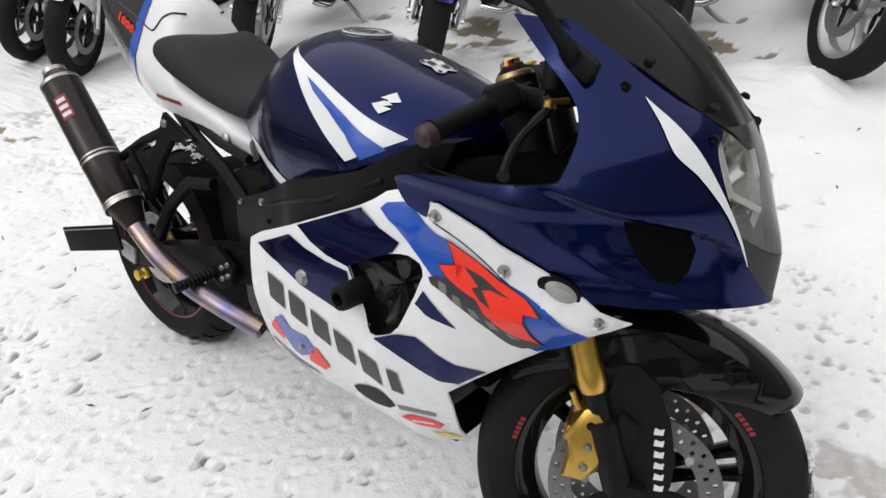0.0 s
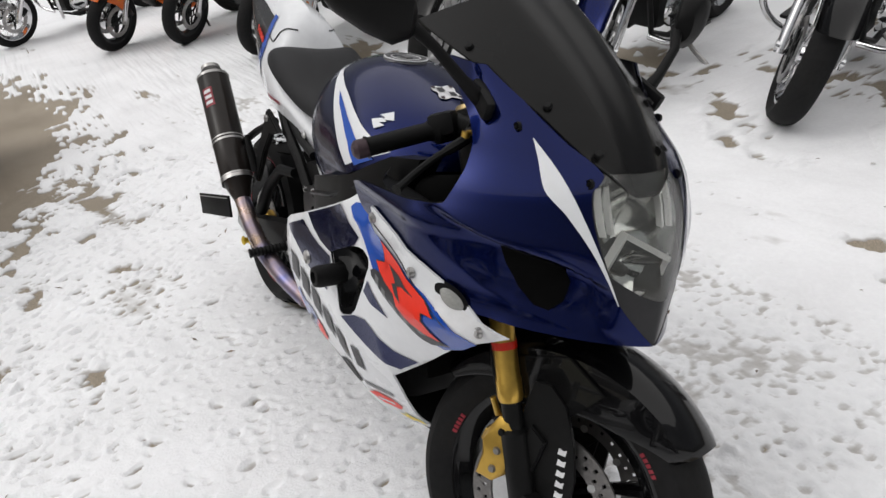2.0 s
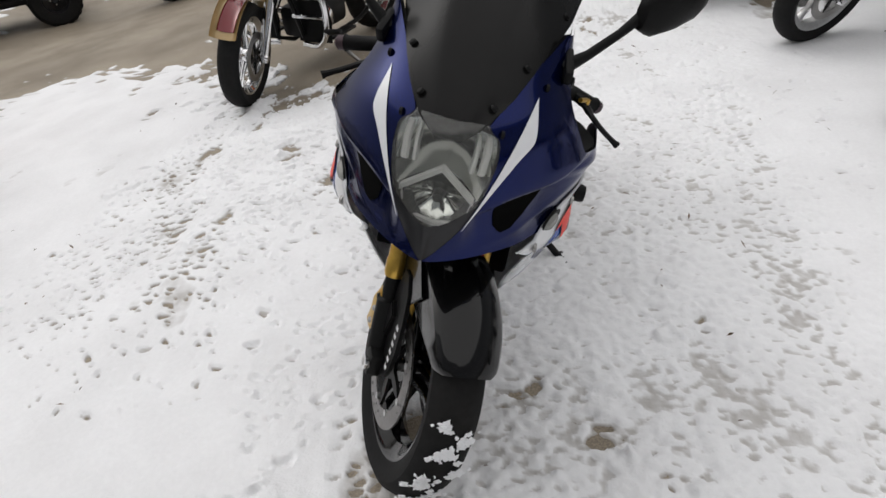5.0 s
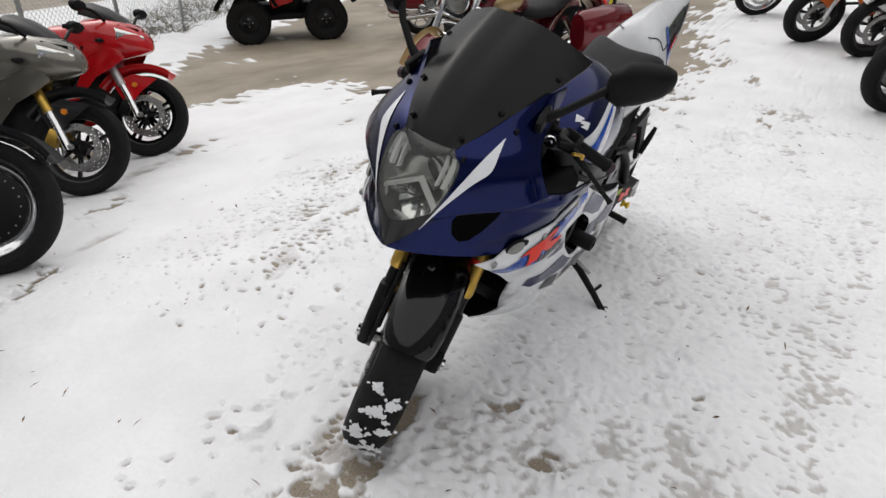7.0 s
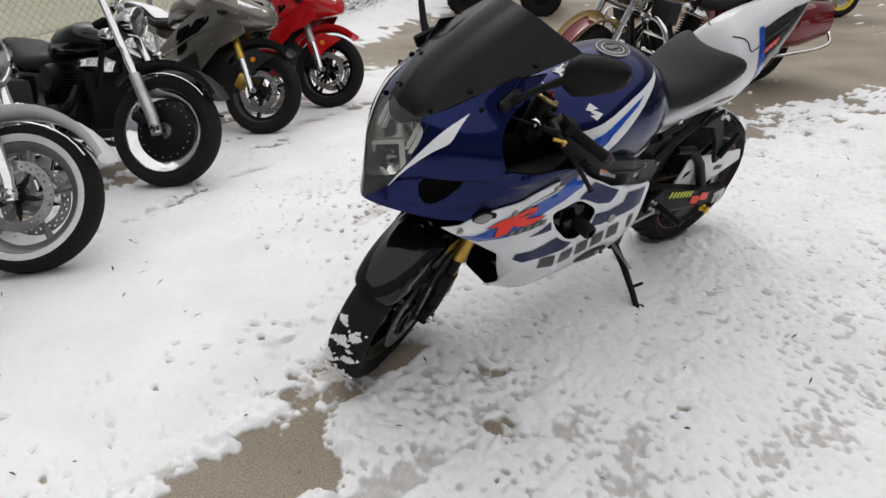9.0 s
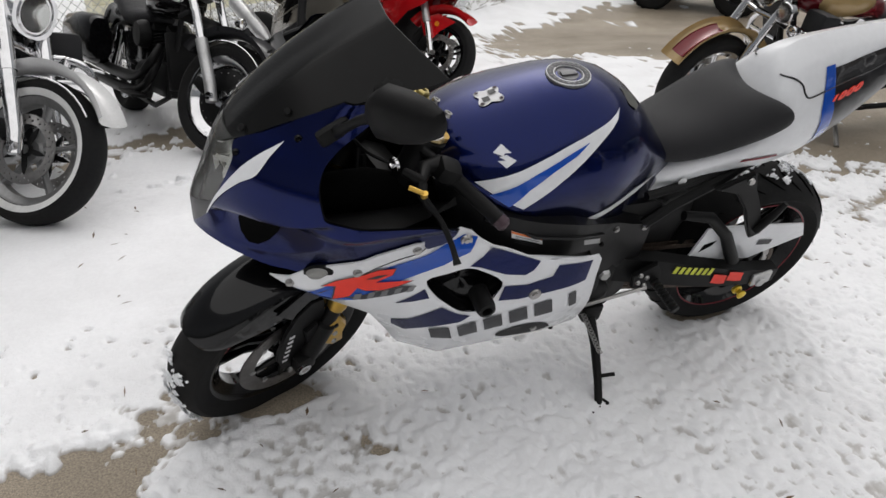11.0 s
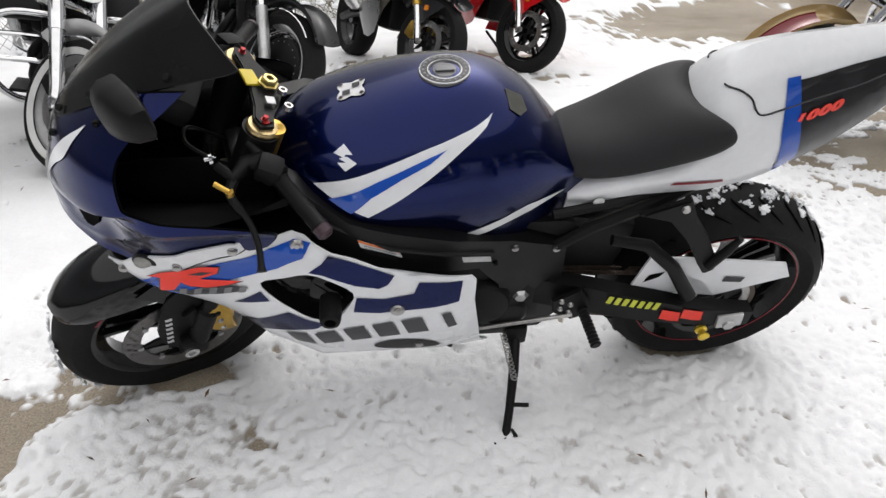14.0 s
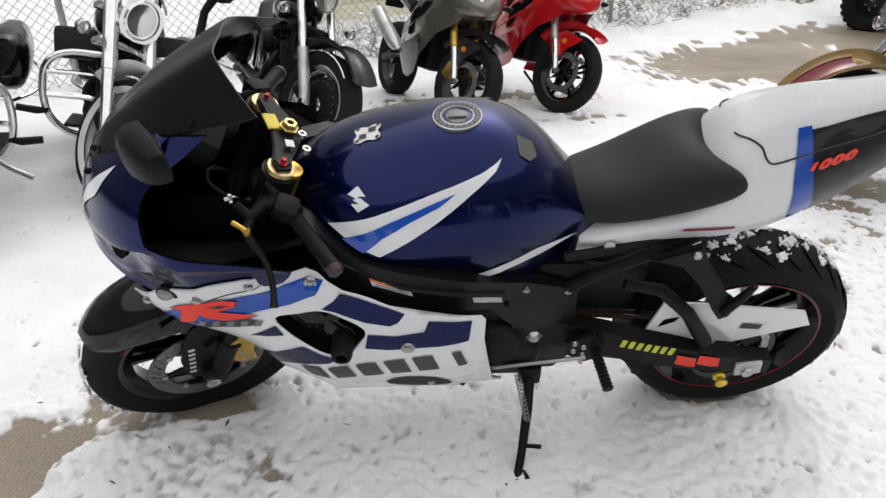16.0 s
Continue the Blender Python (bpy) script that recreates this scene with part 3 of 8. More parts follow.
def nose_row(z, n=44, inset=0.0):
    w, xf, p = table(z, HALF) - inset, table(z, NOSE) - inset, table(z, BLUNT)
    rear, ye = table(z, REAR_X), table(z, EDGE_Y)
    a0 = math.asin(min(1.0, (ye / w)) ** (p / 2))
    pts = []
    for k in range(60):
        a = a0 + (math.pi / 2 - a0) * k / 59
        x, y = NOSE_X + (xf - NOSE_X) * max(0.0, math.cos(a)) ** (2 / p), w * math.sin(a) ** (2 / p)
        if x >= rear:
            pts.append(Vector((x, y, z)))
    x = NOSE_X - 0.01
    while x > rear:
        pts.append(Vector((x, w, z)))
        x -= 0.02
    end = w if rear <= NOSE_X else w * max(0.0, 1 - ((rear - NOSE_X) / (xf - NOSE_X)) ** p) ** (1 / p)
    pts.append(Vector((rear, end, z)))
    for p0 in pts:
        p0.y = max(0.001, p0.y - groove(p0.x, z))
        p0.y -= 0.008 * max(0.0, min(1.0, (0.80 - p0.x) / 0.04)) * max(0.0, min(1.0, (0.845 - z) / 0.02))
    total = [0.0]
    for p0, p1 in zip(pts, pts[1:]):
        total.append(total[-1] + (p1 - p0).length)
    out, j = [], 0
    for k in range(n):
        t = total[-1] * k / (n - 1)
        while j < len(total) - 2 and total[j + 1] < t:
            j += 1
        f = 0 if total[j + 1] == total[j] else (t - total[j]) / (total[j + 1] - total[j])
        out.append(pts[j].lerp(pts[j + 1], min(1.0, f)))
    return out


def nose_pt(y, z, back=0.02):
    w, p = table(z, HALF), table(z, BLUNT)
    return Vector((NOSE_X + (table(z, NOSE) - NOSE_X) * (1 - (min(abs(y), w) / w) ** p) ** (1 / p) - back, y, z))


ZS = [0.70, 0.706, 0.712, 0.72] + [0.725 + 0.005 * k for k in range(24)] + [0.845 + 0.002 * k for k in range(20)] + [0.885 + 0.01 * k for k in range(21)]
cowls = []
for s in (1, -1):
    rows = [[Vector((p.x, s * p.y, p.z)) for p in nose_row(z)] for z in ZS]
    cowl = part("upper_fairing", skin(bmesh.new(), rows, closed=False), NAVY, bike, "glossy navy blue upper fairing")
    cowls.append(cowl)
    rows = [[Vector((p.x - 0.004, s * (p.y - 0.006), p.z)) for p in nose_row(z)] for z in ZS]
    part("inner_liner", skin(bmesh.new(), rows, closed=False), PLASTIC, cowl, "black inner liner")
    # pointed white flash beside the lamp
    rows = []
    for k in range(33):
        z = 0.768 + 0.227 * k / 32
        near, far = 0.063 + 0.080 * k / 32 + 0.005 * math.sin(math.pi * k / 32), table(z, [(0.768, 0.064), (0.81, 0.085), (0.85, 0.106), (0.90, 0.1355), (0.934, 0.157), (0.995, 0.1435)])
        rows.append([nose_pt(s * (near + (far - near) * c / 6), z, -0.0035) for c in range(7)])
    part("white_flash", skin(bmesh.new(), rows, closed=False), WHITE, cowl, "pointed white flash")
    # duct mouth isn't cut open: its inner darkness is a flush black patch
    part("air_duct", draped([(0.768, 0.832), (0.80, 0.835), (0.836, 0.822), (0.848, 0.79), (0.846, 0.756), (0.834, 0.737), (0.815, 0.742), (0.792, 0.768), (0.776, 0.802)], fairing, side=s, step=0.008, thick=0.0, lift=0.0025), matte_black, cowl, "flush black patch painted as the dark inside of the duct mouth")
    for x, z in ((0.728, 1.012), (0.842, 0.95)):
        screw(x - 0.006, z - 0.006, s, cowl, 0.007, material=PLASTIC)
# lower edge roll under the nose
part("nose_underside", skin(bmesh.new(), [[Vector((p.x - 0.012 * k, sgn * max(0.0, p.y - 0.03 * k), 0.70 - 0.004 * k)) for sgn in (1, -1) for p in (nose_row(0.70) if sgn > 0 else nose_row(0.70)[::-1])] for k in (0, 1, 3)], closed=False), PLASTIC, bike)

# headlight: clear lens over a ribbed reflector bowl with bright angular trims
def bowl(v, z, depth=0.125, rim=0.012):
    e = table(z, EDGE_Y) * 0.985
    return nose_pt(v * e, z, rim + depth * (1 - v * v) * min(1.0, (z - 0.70) / 0.06))


VS = [-1 + k / 8 for k in range(17)]
lamp = part("headlight", skin(bmesh.new(), [[bowl(v, z) for v in VS] for z in (0.703, 0.712, 0.725, 0.74, 0.76, 0.78, 0.80, 0.82, 0.84, 0.86, 0.88, 0.90, 0.92, 0.94, 0.957)], closed=False),
            lamp_dark, bike, "single clear headlight with bright angular trims")
rows = []
for k in range(17):
    zs = [0.778 + 0.040 * v * v + (0.179 - 0.040 * v * v) * k / 16 for v in VS]
    rows.append([nose_pt(v * table(z, EDGE_Y), z, 0.001) for v, z in zip(VS, zs)])
lens = part("lens", skin(bmesh.new(), rows, closed=False), CLEAR, lamp, "clear plastic lens")
lens.visible_shadow = False
# smooth dark chin below the lens
rows = []
for k in range(9):
    zs = [0.703 + (0.074 + 0.040 * v * v) * k / 8 for v in VS]
    rows.append([nose_pt(v * table(z, EDGE_Y), z, 0.001) for v, z in zip(VS, zs)])
part("lamp_chin", skin(bmesh.new(), rows, closed=False), tail_grey, lamp, "dark grey panel under the lens")
# upper reflector: a smooth grey dome over the chevron with a bright pod standing at each side
rows = []
for i in range(13):
    z = 0.838 + 0.0095 * i
    rows.append([bowl(-0.96 + 1.92 * k / 32, z - 0.02 * abs(-0.96 + 1.92 * k / 32), 0.085 - 0.06 * math.sin(i / 12 * math.pi / 2) ** 2) for k in range(33)])
part("upper_reflector", skin(bmesh.new(), rows, closed=False), REFLECTOR, lamp, "grey reflector dome")
for s in (1, -1):
    for v0, v1, dip in ((0.52, 0.64, 0.020), (0.70, 0.86, 0.016)):
        part("reflector_pod", skin(bmesh.new(), [[bowl(s * v0, z, dip + 0.014), bowl(s * (v0 * 0.7 + v1 * 0.3), z, dip), bowl(s * (v0 * 0.3 + v1 * 0.7), z, dip), bowl(s * v1, z, dip + 0.014)] for z in (0.866, 0.875, 0.90, 0.922, 0.934)], closed=False), TRIM, lamp)
# lower bowl with stepped facets round the bulb
rows = []
for i in range(7):
    r = 0.014 + 0.046 * i / 6
    row = []
    for k in range(32):
        a = math.tau * k / 32
        step = 0.004 * ((k // 2) % 2)
        row.append(Vector((0.822 + 11.0 * r * r + step, r * 1.12 * math.cos(a), 0.790 + r * (0.95 if math.sin(a) < 0 else 0.72) * math.sin(a))))
    rows.append(row)
part("lower_reflector", skin(bmesh.new(), rows, closed=True, cap=False), REFLECTOR, lamp, "faceted bowl round the bulb")
part("bulb_shield", moved(lathe([(0.0001, 0.03), (0.010, 0.028), (0.013, 0.0)], 16, "x"), pose(0.822, 0, 0.79)), lamp_dark, lamp)


def strip(pts, wide, tall):
    """A flat bright strip along a broken line."""
    bm = bmesh.new()
    rings = []
    for k, p in enumerate(pts):
        p = Vector(p)
        rings.append([p + Vector((dx, 0, dz)) for dx, dz in ((wide, tall), (wide, -tall), (-wide, -tall), (-wide, tall))])
    return skin(bm, rings)


part("bright_trim", strip([(0.872, -0.072, 0.812), (0.836, 0, 0.849), (0.872, 0.072, 0.812)], 0.008, 0.0055), TRIM, lamp, "bright angular trim")
for s in (1, -1):
    part("bright_trim", strip([(0.868, s * 0.074, 0.812), (0.862, s * 0.084, 0.838), (0.846, s * 0.090, 0.868)], 0.004, 0.003), TRIM, lamp)
part("bright_trim", strip([(0.874, -0.068, 0.806), (0.872, -0.060, 0.772), (0.866, -0.045, 0.752), (0.858, 0, 0.737), (0.866, 0.045, 0.752), (0.872, 0.060, 0.772), (0.874, 0.068, 0.806)], 0.005, 0.0038), TRIM, lamp)

# tinted screen
SC = [((0.868, 0.925), (0.848, 0.060, 0.952)), ((0.850, 0.953), (0.815, 0.082, 0.972)), ((0.822, 0.988), (0.785, 0.100, 0.993)), ((0.775, 1.035), (0.73, 0.124, 1.028)),
      ((0.71, 1.087), (0.66, 0.149, 1.06)), ((0.635, 1.137), (0.57, 0.172, 1.092)), ((0.56, 1.18), (0.47, 0.183, 1.120)), ((0.535, 1.194), (0.445, 0.184, 1.13))]


def screen_row(c, e, n=33):
    """A faceted section: a shallow middle panel between two creases and a flank falling to each edge."""
    row = []
    for k in range(n):
        u = -1 + 2 * k / (n - 1)
        f = table(abs(u), [(0.0, 0.985), (0.2, 1.0), (0.36, 0.975), (0.44, 0.90), (0.7, 0.53), (0.9, 0.19), (1.0, 0.0)])
        row.append(Vector((e[0] + (c[0] - e[0]) * f, e[1] * u, e[2] + (c[1] - e[2]) * f)))
    return row


def arch(c, e, n=17, out=0.0):
    row = []
    for k in range(n):
        a = -math.pi / 2 + math.pi * k / (n - 1)
        cs = math.cos(a) ** 0.85 if math.cos(a) > 1e-6 else 0.0
        row.append(Vector((e[0] + (c[0] - e[0]) * cs + out, e[1] * math.sin(a), e[2] + (c[1] - e[2]) * cs + out)))
    return row
screen = bmesh.new()
skin(screen, [screen_row(c, e) for c, e in SC], closed=False)
r = bmesh.ops.extrude_face_region(screen, geom=screen.faces[:])
bmesh.ops.translate(screen, vec=(-0.003, 0, -0.002), verts=[v for v in r["geom"] if isinstance(v, bmesh.types.BMVert)])
screen_ob = part("windscreen", screen, SCREEN, bike, "dark tinted windscreen")
for s in (1, -1):
    for q in (1, 3, 5):
        c, e = SC[q]
        part("screen_bolt", moved(lathe([(0.0001, 0.003), (0.006, 0.0025), (0.008, -0.002)], 12, "z"), pose(e[0] + 0.004, s * (e[1] - 0.012), e[2] + 0.012, s * -35, 20, 0)), PLASTIC, screen_ob)

# inside of the cockpit: dash, ducts and a dark shelf along each side
part("dash", block((0.12, 0.2, 0.07), pose(0.62, 0, 1.0, 0, -35, 0), 0.02), PLASTIC, bike, "black instrument pod")
for s in (1, -1):
    part("cockpit_shelf", skin(bmesh.new(), [[Vector((x, s * y, z)) for y, z in ((fairing(x, 0.85) - 0.006, 0.848 + 0.05 * (x - 0.42)), (0.21, 0.835), (0.15, 0.80), (0.12, 0.74))] for x in (0.40, 0.48, 0.56, 0.64, 0.72)], closed=False), PLASTIC, bike)
    part("ram_duct", tube([(0.76, s * 0.09, 0.81), (0.70, s * 0.11, 0.825), (0.58, s * 0.12, 0.83), (0.44, s * 0.12, 0.79)], [0.035, 0.045, 0.05, 0.045], 14), matte_black, bike)

for s in (1, -1):
    part("cockpit_floor", skin(bmesh.new(), [[Vector((x, s * (fairing(x, z) - 0.012), z)), Vector((x, s * 0.13, z - 0.012)), Vector((x, s * 0.04, z - 0.015))] for x, z in ((0.36, 0.775), (0.45, 0.772), (0.55, 0.768), (0.65, 0.765), (0.75, 0.76), (0.84, 0.755))], closed=False), matte_black, bike, "black inner panel under the dash")
# mirrors
for s in (1, -1):
    mir = part("mirror", tube([(0.655, s * 0.176, 1.03), (0.650, s * 0.215, 1.062), (0.635, s * 0.262, 1.11), (0.600, s * 0.298, 1.145)], [0.016, 0.010, 0.009, 0.012], 10), PLASTIC, bike, "black wing mirror on a stalk")
    part("mirror_foot", block((0.07, 0.018, 0.035), pose(0.66, s * 0.183, 1.035, 0, 25, s * 10), 0.008), PLASTIC, mir)
    rings = []
    for t, ry, rz in ((0.0, 0.008, 0.012), (0.04, 0.03, 0.034), (0.22, 0.046, 0.053), (0.5, 0.05, 0.050), (0.8, 0.042, 0.038), (0.95, 0.028, 0.024), (1.0, 0.008, 0.008)):
        c = Vector((0.612, s * 0.283, 1.150)).lerp(Vector((0.530, s * 0.405, 1.188)), t)
        ax, up = Vector((0.88, s * 0.48, 0)).normalized(), Vector((0.1, 0, 1))
        rings.append([c + ax * ry * math.copysign(abs(math.cos(a)) ** 0.75, math.cos(a)) * (0.95 if math.cos(a) > 0 else 0.22) + up * rz * math.copysign(abs(math.sin(a)) ** 0.8, math.sin(a)) for a in (k * math.tau / 16 for k in range(16))])
    part("mirror_shell", skin(bmesh.new(), rings), PLASTIC, mir)
    part("mirror_glass", moved(lathe([(0.0001, 0), (0.038, 0)], 20, "x"), pose(0.562, s * 0.344, 1.170, 0, 0, s * 28) @ Matrix.Diagonal((1, 1.7, 0.98, 1)) @ Matrix.Translation((-0.004, 0, 0))), MIRROR, mir)

# tank
rings = []
for x in (-0.24, -0.22, -0.2, -0.17, -0.13, -0.09, -0.04, 0.01, 0.06, 0.11, 0.16, 0.21, 0.26, 0.31, 0.35, 0.385, 0.41, 0.43, 0.445):
    top, low = table(x, TANK_TOP), table(x, [(-0.24, 0.66), (-0.1, 0.64), (0.0, 0.67), (0.1, 0.70), (0.2, 0.755), (0.3, 0.815), (0.445, 0.84)])
    half = []
    for k in range(13):
        z = top - (top - max(low, 0.3)) * (k / 12) ** 1.9
        half.append((tank_side(x, min(z, top - 1e-5)) if k else 0.0, z))
    rings.append([Vector((x, y, z)) for y, z in half] + [Vector((x, -y, z)) for y, z in half[:0:-1]])
tank = part("fuel_tank", skin(bmesh.new(), rings), NAVY, bike, "glossy navy fuel tank with white and blue stripes")
for s in (1, -1):
    part("tank_stripe", draped([(0.349, 0.86), (0.222, 0.901), (0.116, 0.934), (0.032, 0.957), (-0.012, 0.972), (0.002, 0.958), (0.051, 0.928), (0.123, 0.878), (0.176, 0.845), (0.243, 0.806)],
                               tank_side, side=s, step=0.02, thick=0.0, lift=0.0015), WHITE, tank)
    part("tank_stripe", draped([(0.321, 0.839), (0.223, 0.882), (0.128, 0.916), (0.083, 0.931), (0.117, 0.909), (0.176, 0.884), (0.235, 0.853), (0.277, 0.815)],
                               tank_side, side=s, step=0.02, thick=0.0, lift=0.003), BLUE, tank)
    part("tank_stripe", draped([(0.038, 0.704), (-0.018, 0.732), (-0.1, 0.757), (-0.196, 0.754), (-0.105, 0.728), (-0.036, 0.71), (0.01, 0.69)], tank_side, side=s, step=0.02, thick=0.0, lift=0.0015), WHITE, tank)
    # two offset pale lozenges as the badge
    for o in [[(0.283 + (x - 0.283) * 0.76, 0.910 + (z - 0.908) * 0.74) for x, z in o] for o in ([(0.312, 0.912), (0.284, 0.930), (0.262, 0.918), (0.281, 0.915), (0.285, 0.909)], [(0.298, 0.906), (0.277, 0.913), (0.252, 0.905), (0.283, 0.886), (0.303, 0.898), (0.281, 0.902)])]:
        part("tank_badge", draped(o, tank_side, side=s, step=0.03, thick=0.0, lift=0.002), WHITE, tank)
m = pose(0.075, 0.0, 0.998, 0, 2, 0)
cap_grey = mat("machined_grey", (0.16, 0.16, 0.165), 0.42, 0.6, 0.2, 300, 0.2, 600)
cap = part("filler_cap", moved(lathe([(0.0001, 0.004), (0.024, 0.004), (0.026, 0.002), (0.030, 0.002), (0.032, 0.0045), (0.047, 0.004), (0.053, 0.001), (0.056, -0.006)], 40, "z"), m), cap_grey, tank, "round machined filler cap")
for r0, r1, ink in ((0.0505, 0.0525, PALE), (0.034, 0.036, PALE), (0.0375, 0.0495, INK)):
    part("cap_ring", moved(lathe([(r0, 0.0062), (r1, 0.0056), (r1, 0.0035), (r0, 0.0035)], 40, "z", closed=True), m), ink, cap)
for k in range(22):
    a = k * math.tau / 22
    part("cap_mark", moved(block((0.004, 0.005, 0.0012), None, 0.0), m @ pose(0.0435 * math.cos(a), 0.0435 * math.sin(a), 0.0064, 0, 0, math.degrees(a))), grey_ink, cap)
part("cap_latch", moved(block((0.040, 0.018, 0.005), Matrix.Translation((0, 0, 0.006)), 0.002), m), cap_grey, cap)
faded = mat("faded_clear_patch", (0.10, 0.10, 0.085), 0.3, 0.0, 0.2, 90, coat=0.4)
# sticker on the tank's top: pale crest of four fields, and a dark slot
def top_patch(o, lift, material, name):
    bm = bmesh.new()
    bm.faces.new([bm.verts.new((x, y, table(x, TANK_TOP) - 0.05 * (abs(y) / 0.1) ** 2.2 * 0.5 + lift)) for x, y in o])
    part(name, bm, material, tank)
crest = [(k * math.tau / 32, 0.030 + 0.007 * math.cos(4 * k * math.tau / 32 + math.pi)) for k in range(32)]
top_patch([(0.268 + r * math.cos(a), r * math.sin(a)) for a, r in crest], 0.003, PALE, "tank_sticker")
for x0, y0 in ((0.270, 0.002), (0.250, -0.018)):
    top_patch([(x0, y0), (x0 + 0.016, y0), (x0 + 0.016, y0 + 0.016), (x0, y0 + 0.016)], 0.0045, INK, "tank_sticker")
for x0, y0 in ((0.290, 0.022), (0.290, -0.022), (0.246, 0.022), (0.246, -0.022)):
    top_patch([(x0 + 0.005 * math.cos(k), y0 + 0.005 * math.sin(k)) for k in (0, 1.05, 2.1, 3.14, 4.19, 5.24)], 0.0045, dull_mauve, "tank_sticker")
top_patch([(-0.045, 0.042), (-0.050, 0.090), (-0.072, 0.094), (-0.090, 0.072), (-0.082, 0.040)], 0.002, faded, "tank_sticker")

# seat
rings = []
for x, zt, zl, w in ((-0.165, 0.835, 0.77, 0.075), (-0.185, 0.848, 0.765, 0.095), (-0.25, 0.862, 0.77, 0.118), (-0.31, 0.882, 0.785, 0.134), (-0.37, 0.913, 0.80, 0.141), (-0.42, 0.936, 0.81, 0.142), (-0.465, 0.944, 0.825, 0.14), (-0.50, 0.936, 0.85, 0.132), (-0.516, 0.915, 0.875, 0.115)):
    h = zt - zl
    half = [(0, zt), (w * 0.4, zt - h * 0.02), (w * 0.72, zt - h * 0.12), (w * 0.93, zt - h * 0.35), (w, zt - h * 0.68), (w * 0.98, zl)]
    rings.append([Vector((x, y, z)) for y, z in half] + [Vector((x, -y, z)) for y, z in half[:0:-1]])
bm = skin(bmesh.new(), rings)
for v in bm.verts:
    f = max(0.0, min(1.0, (-0.28 - v.co.x) / 0.2))
    v.co.x += f * (0.045 - 0.085 * min(1.0, abs(v.co.y) / 0.135) ** 2)
    v.co.z += f * 0.03 * min(1.0, abs(v.co.y) / 0.135) ** 2
    v.co.y *= 1 + 0.06 * f
seat = part("seat", bm, VINYL, bike, "black vinyl rider's seat")
seat.modifiers.new("round", "SUBSURF").levels = 2
seat.modifiers["round"].render_levels = 2

# tail unit
TAIL_TOP = [(-0.988, 1.082), (-0.9, 1.088), (-0.7, 1.075), (-0.56, 1.045), (-0.51, 1.005), (-0.485, 0.95), (-0.455, 0.87), (-0.42, 0.835), (-0.3, 0.80), (-0.2, 0.745)]
rings = []
for x in (-0.988, -0.97, -0.94, -0.88, -0.8, -0.72, -0.65, -0.6, -0.56, -0.53, -0.51, -0.495, -0.475, -0.45, -0.42, -0.36, -0.3, -0.25, -0.205):
    low, top = table(x, TAIL_LOW), table(x, TAIL_TOP)
    half = [(0.0, top)]
    for k in range(1, 13):
        u = 1 - k / 12
        z = low + (top - low) * u
        half.append((tail_side(x, z) * (1 - u ** 7) ** 0.5, z))
    half.append((tail_side(x, low) * 0.7, low - 0.004))
    rings.append([Vector((x, y, z)) for y, z in half] + [Vector((x, -y, z)) for y, z in half[:0:-1]])
tail = part("tail_fairing", skin(bmesh.new(), rings), WHITE, bike, "white tail fairing with black and blue side panels")


def tail_panel(x, z):
    low, top = table(x, TAIL_LOW), table(x, TAIL_TOP)
    u = min(1.0, max(0.0, (z - low) / (top - low)))
    return tail_side(x, z) * (1 - u ** 7) ** 0.5


for s in (1, -1):
    part("tail_panel", draped([(-0.649, 1.004), (-0.688, 1.012), (-0.765, 1.033), (-0.848, 1.053), (-0.94, 1.062), (-0.962, 1.05), (-0.955, 1.01), (-0.925, 0.965), (-0.86, 0.902), (-0.785, 0.838), (-0.70, 0.80), (-0.662, 0.917), (-0.661, 0.969)], tail_panel, side=s, step=0.025, thick=0.0, lift=0.002), tail_grey, tail, "dark grey side panel")
    part("tail_panel", draped([(-0.625, 1.008), (-0.652, 1.013), (-0.675, 0.92), (-0.705, 0.82), (-0.685, 0.80), (-0.66, 0.788), (-0.637, 0.90)], tail_panel, side=s, step=0.025, thick=0.0, lift=0.003), BLUE, tail)
    crease = [(-0.505, 0.985), (-0.53, 0.985), (-0.555, 0.972), (-0.568, 0.95), (-0.587, 0.94), (-0.634, 0.951), (-0.687, 0.966), (-0.779, 0.99), (-0.841, 1.017), (-0.856, 1.033), (-0.85, 1.055)]
    part("cowl_seam", tube([(x, s * (tail_panel(x, z) + 0.0015), z) for x, z in spline_xz(crease)], 0.0022, 6), tail_grey, tail)
    part("tail_lettering", draped([(-0.42, 0.781), (-0.425, 0.791), (-0.535, 0.795), (-0.54, 0.784)], tail_panel, side=s, step=0.03, thick=0.0, lift=0.002), maroon_ink, tail)
    part("tail_bolt_hole", moved(lathe([(0.0001, -0.002), (0.011, 0.0), (0.013, 0.002)], 16, "y"), pose(-0.272, s * 0.1225, 0.728)), ALU, tail)
digits = bpy.data.curves.new("number", "FONT")
digits.body, digits.size, digits.extrude, digits.shear, digits.space_character = "1000", 0.031, 0.0008, 0.3, 1.15
digits.offset = 0.0018
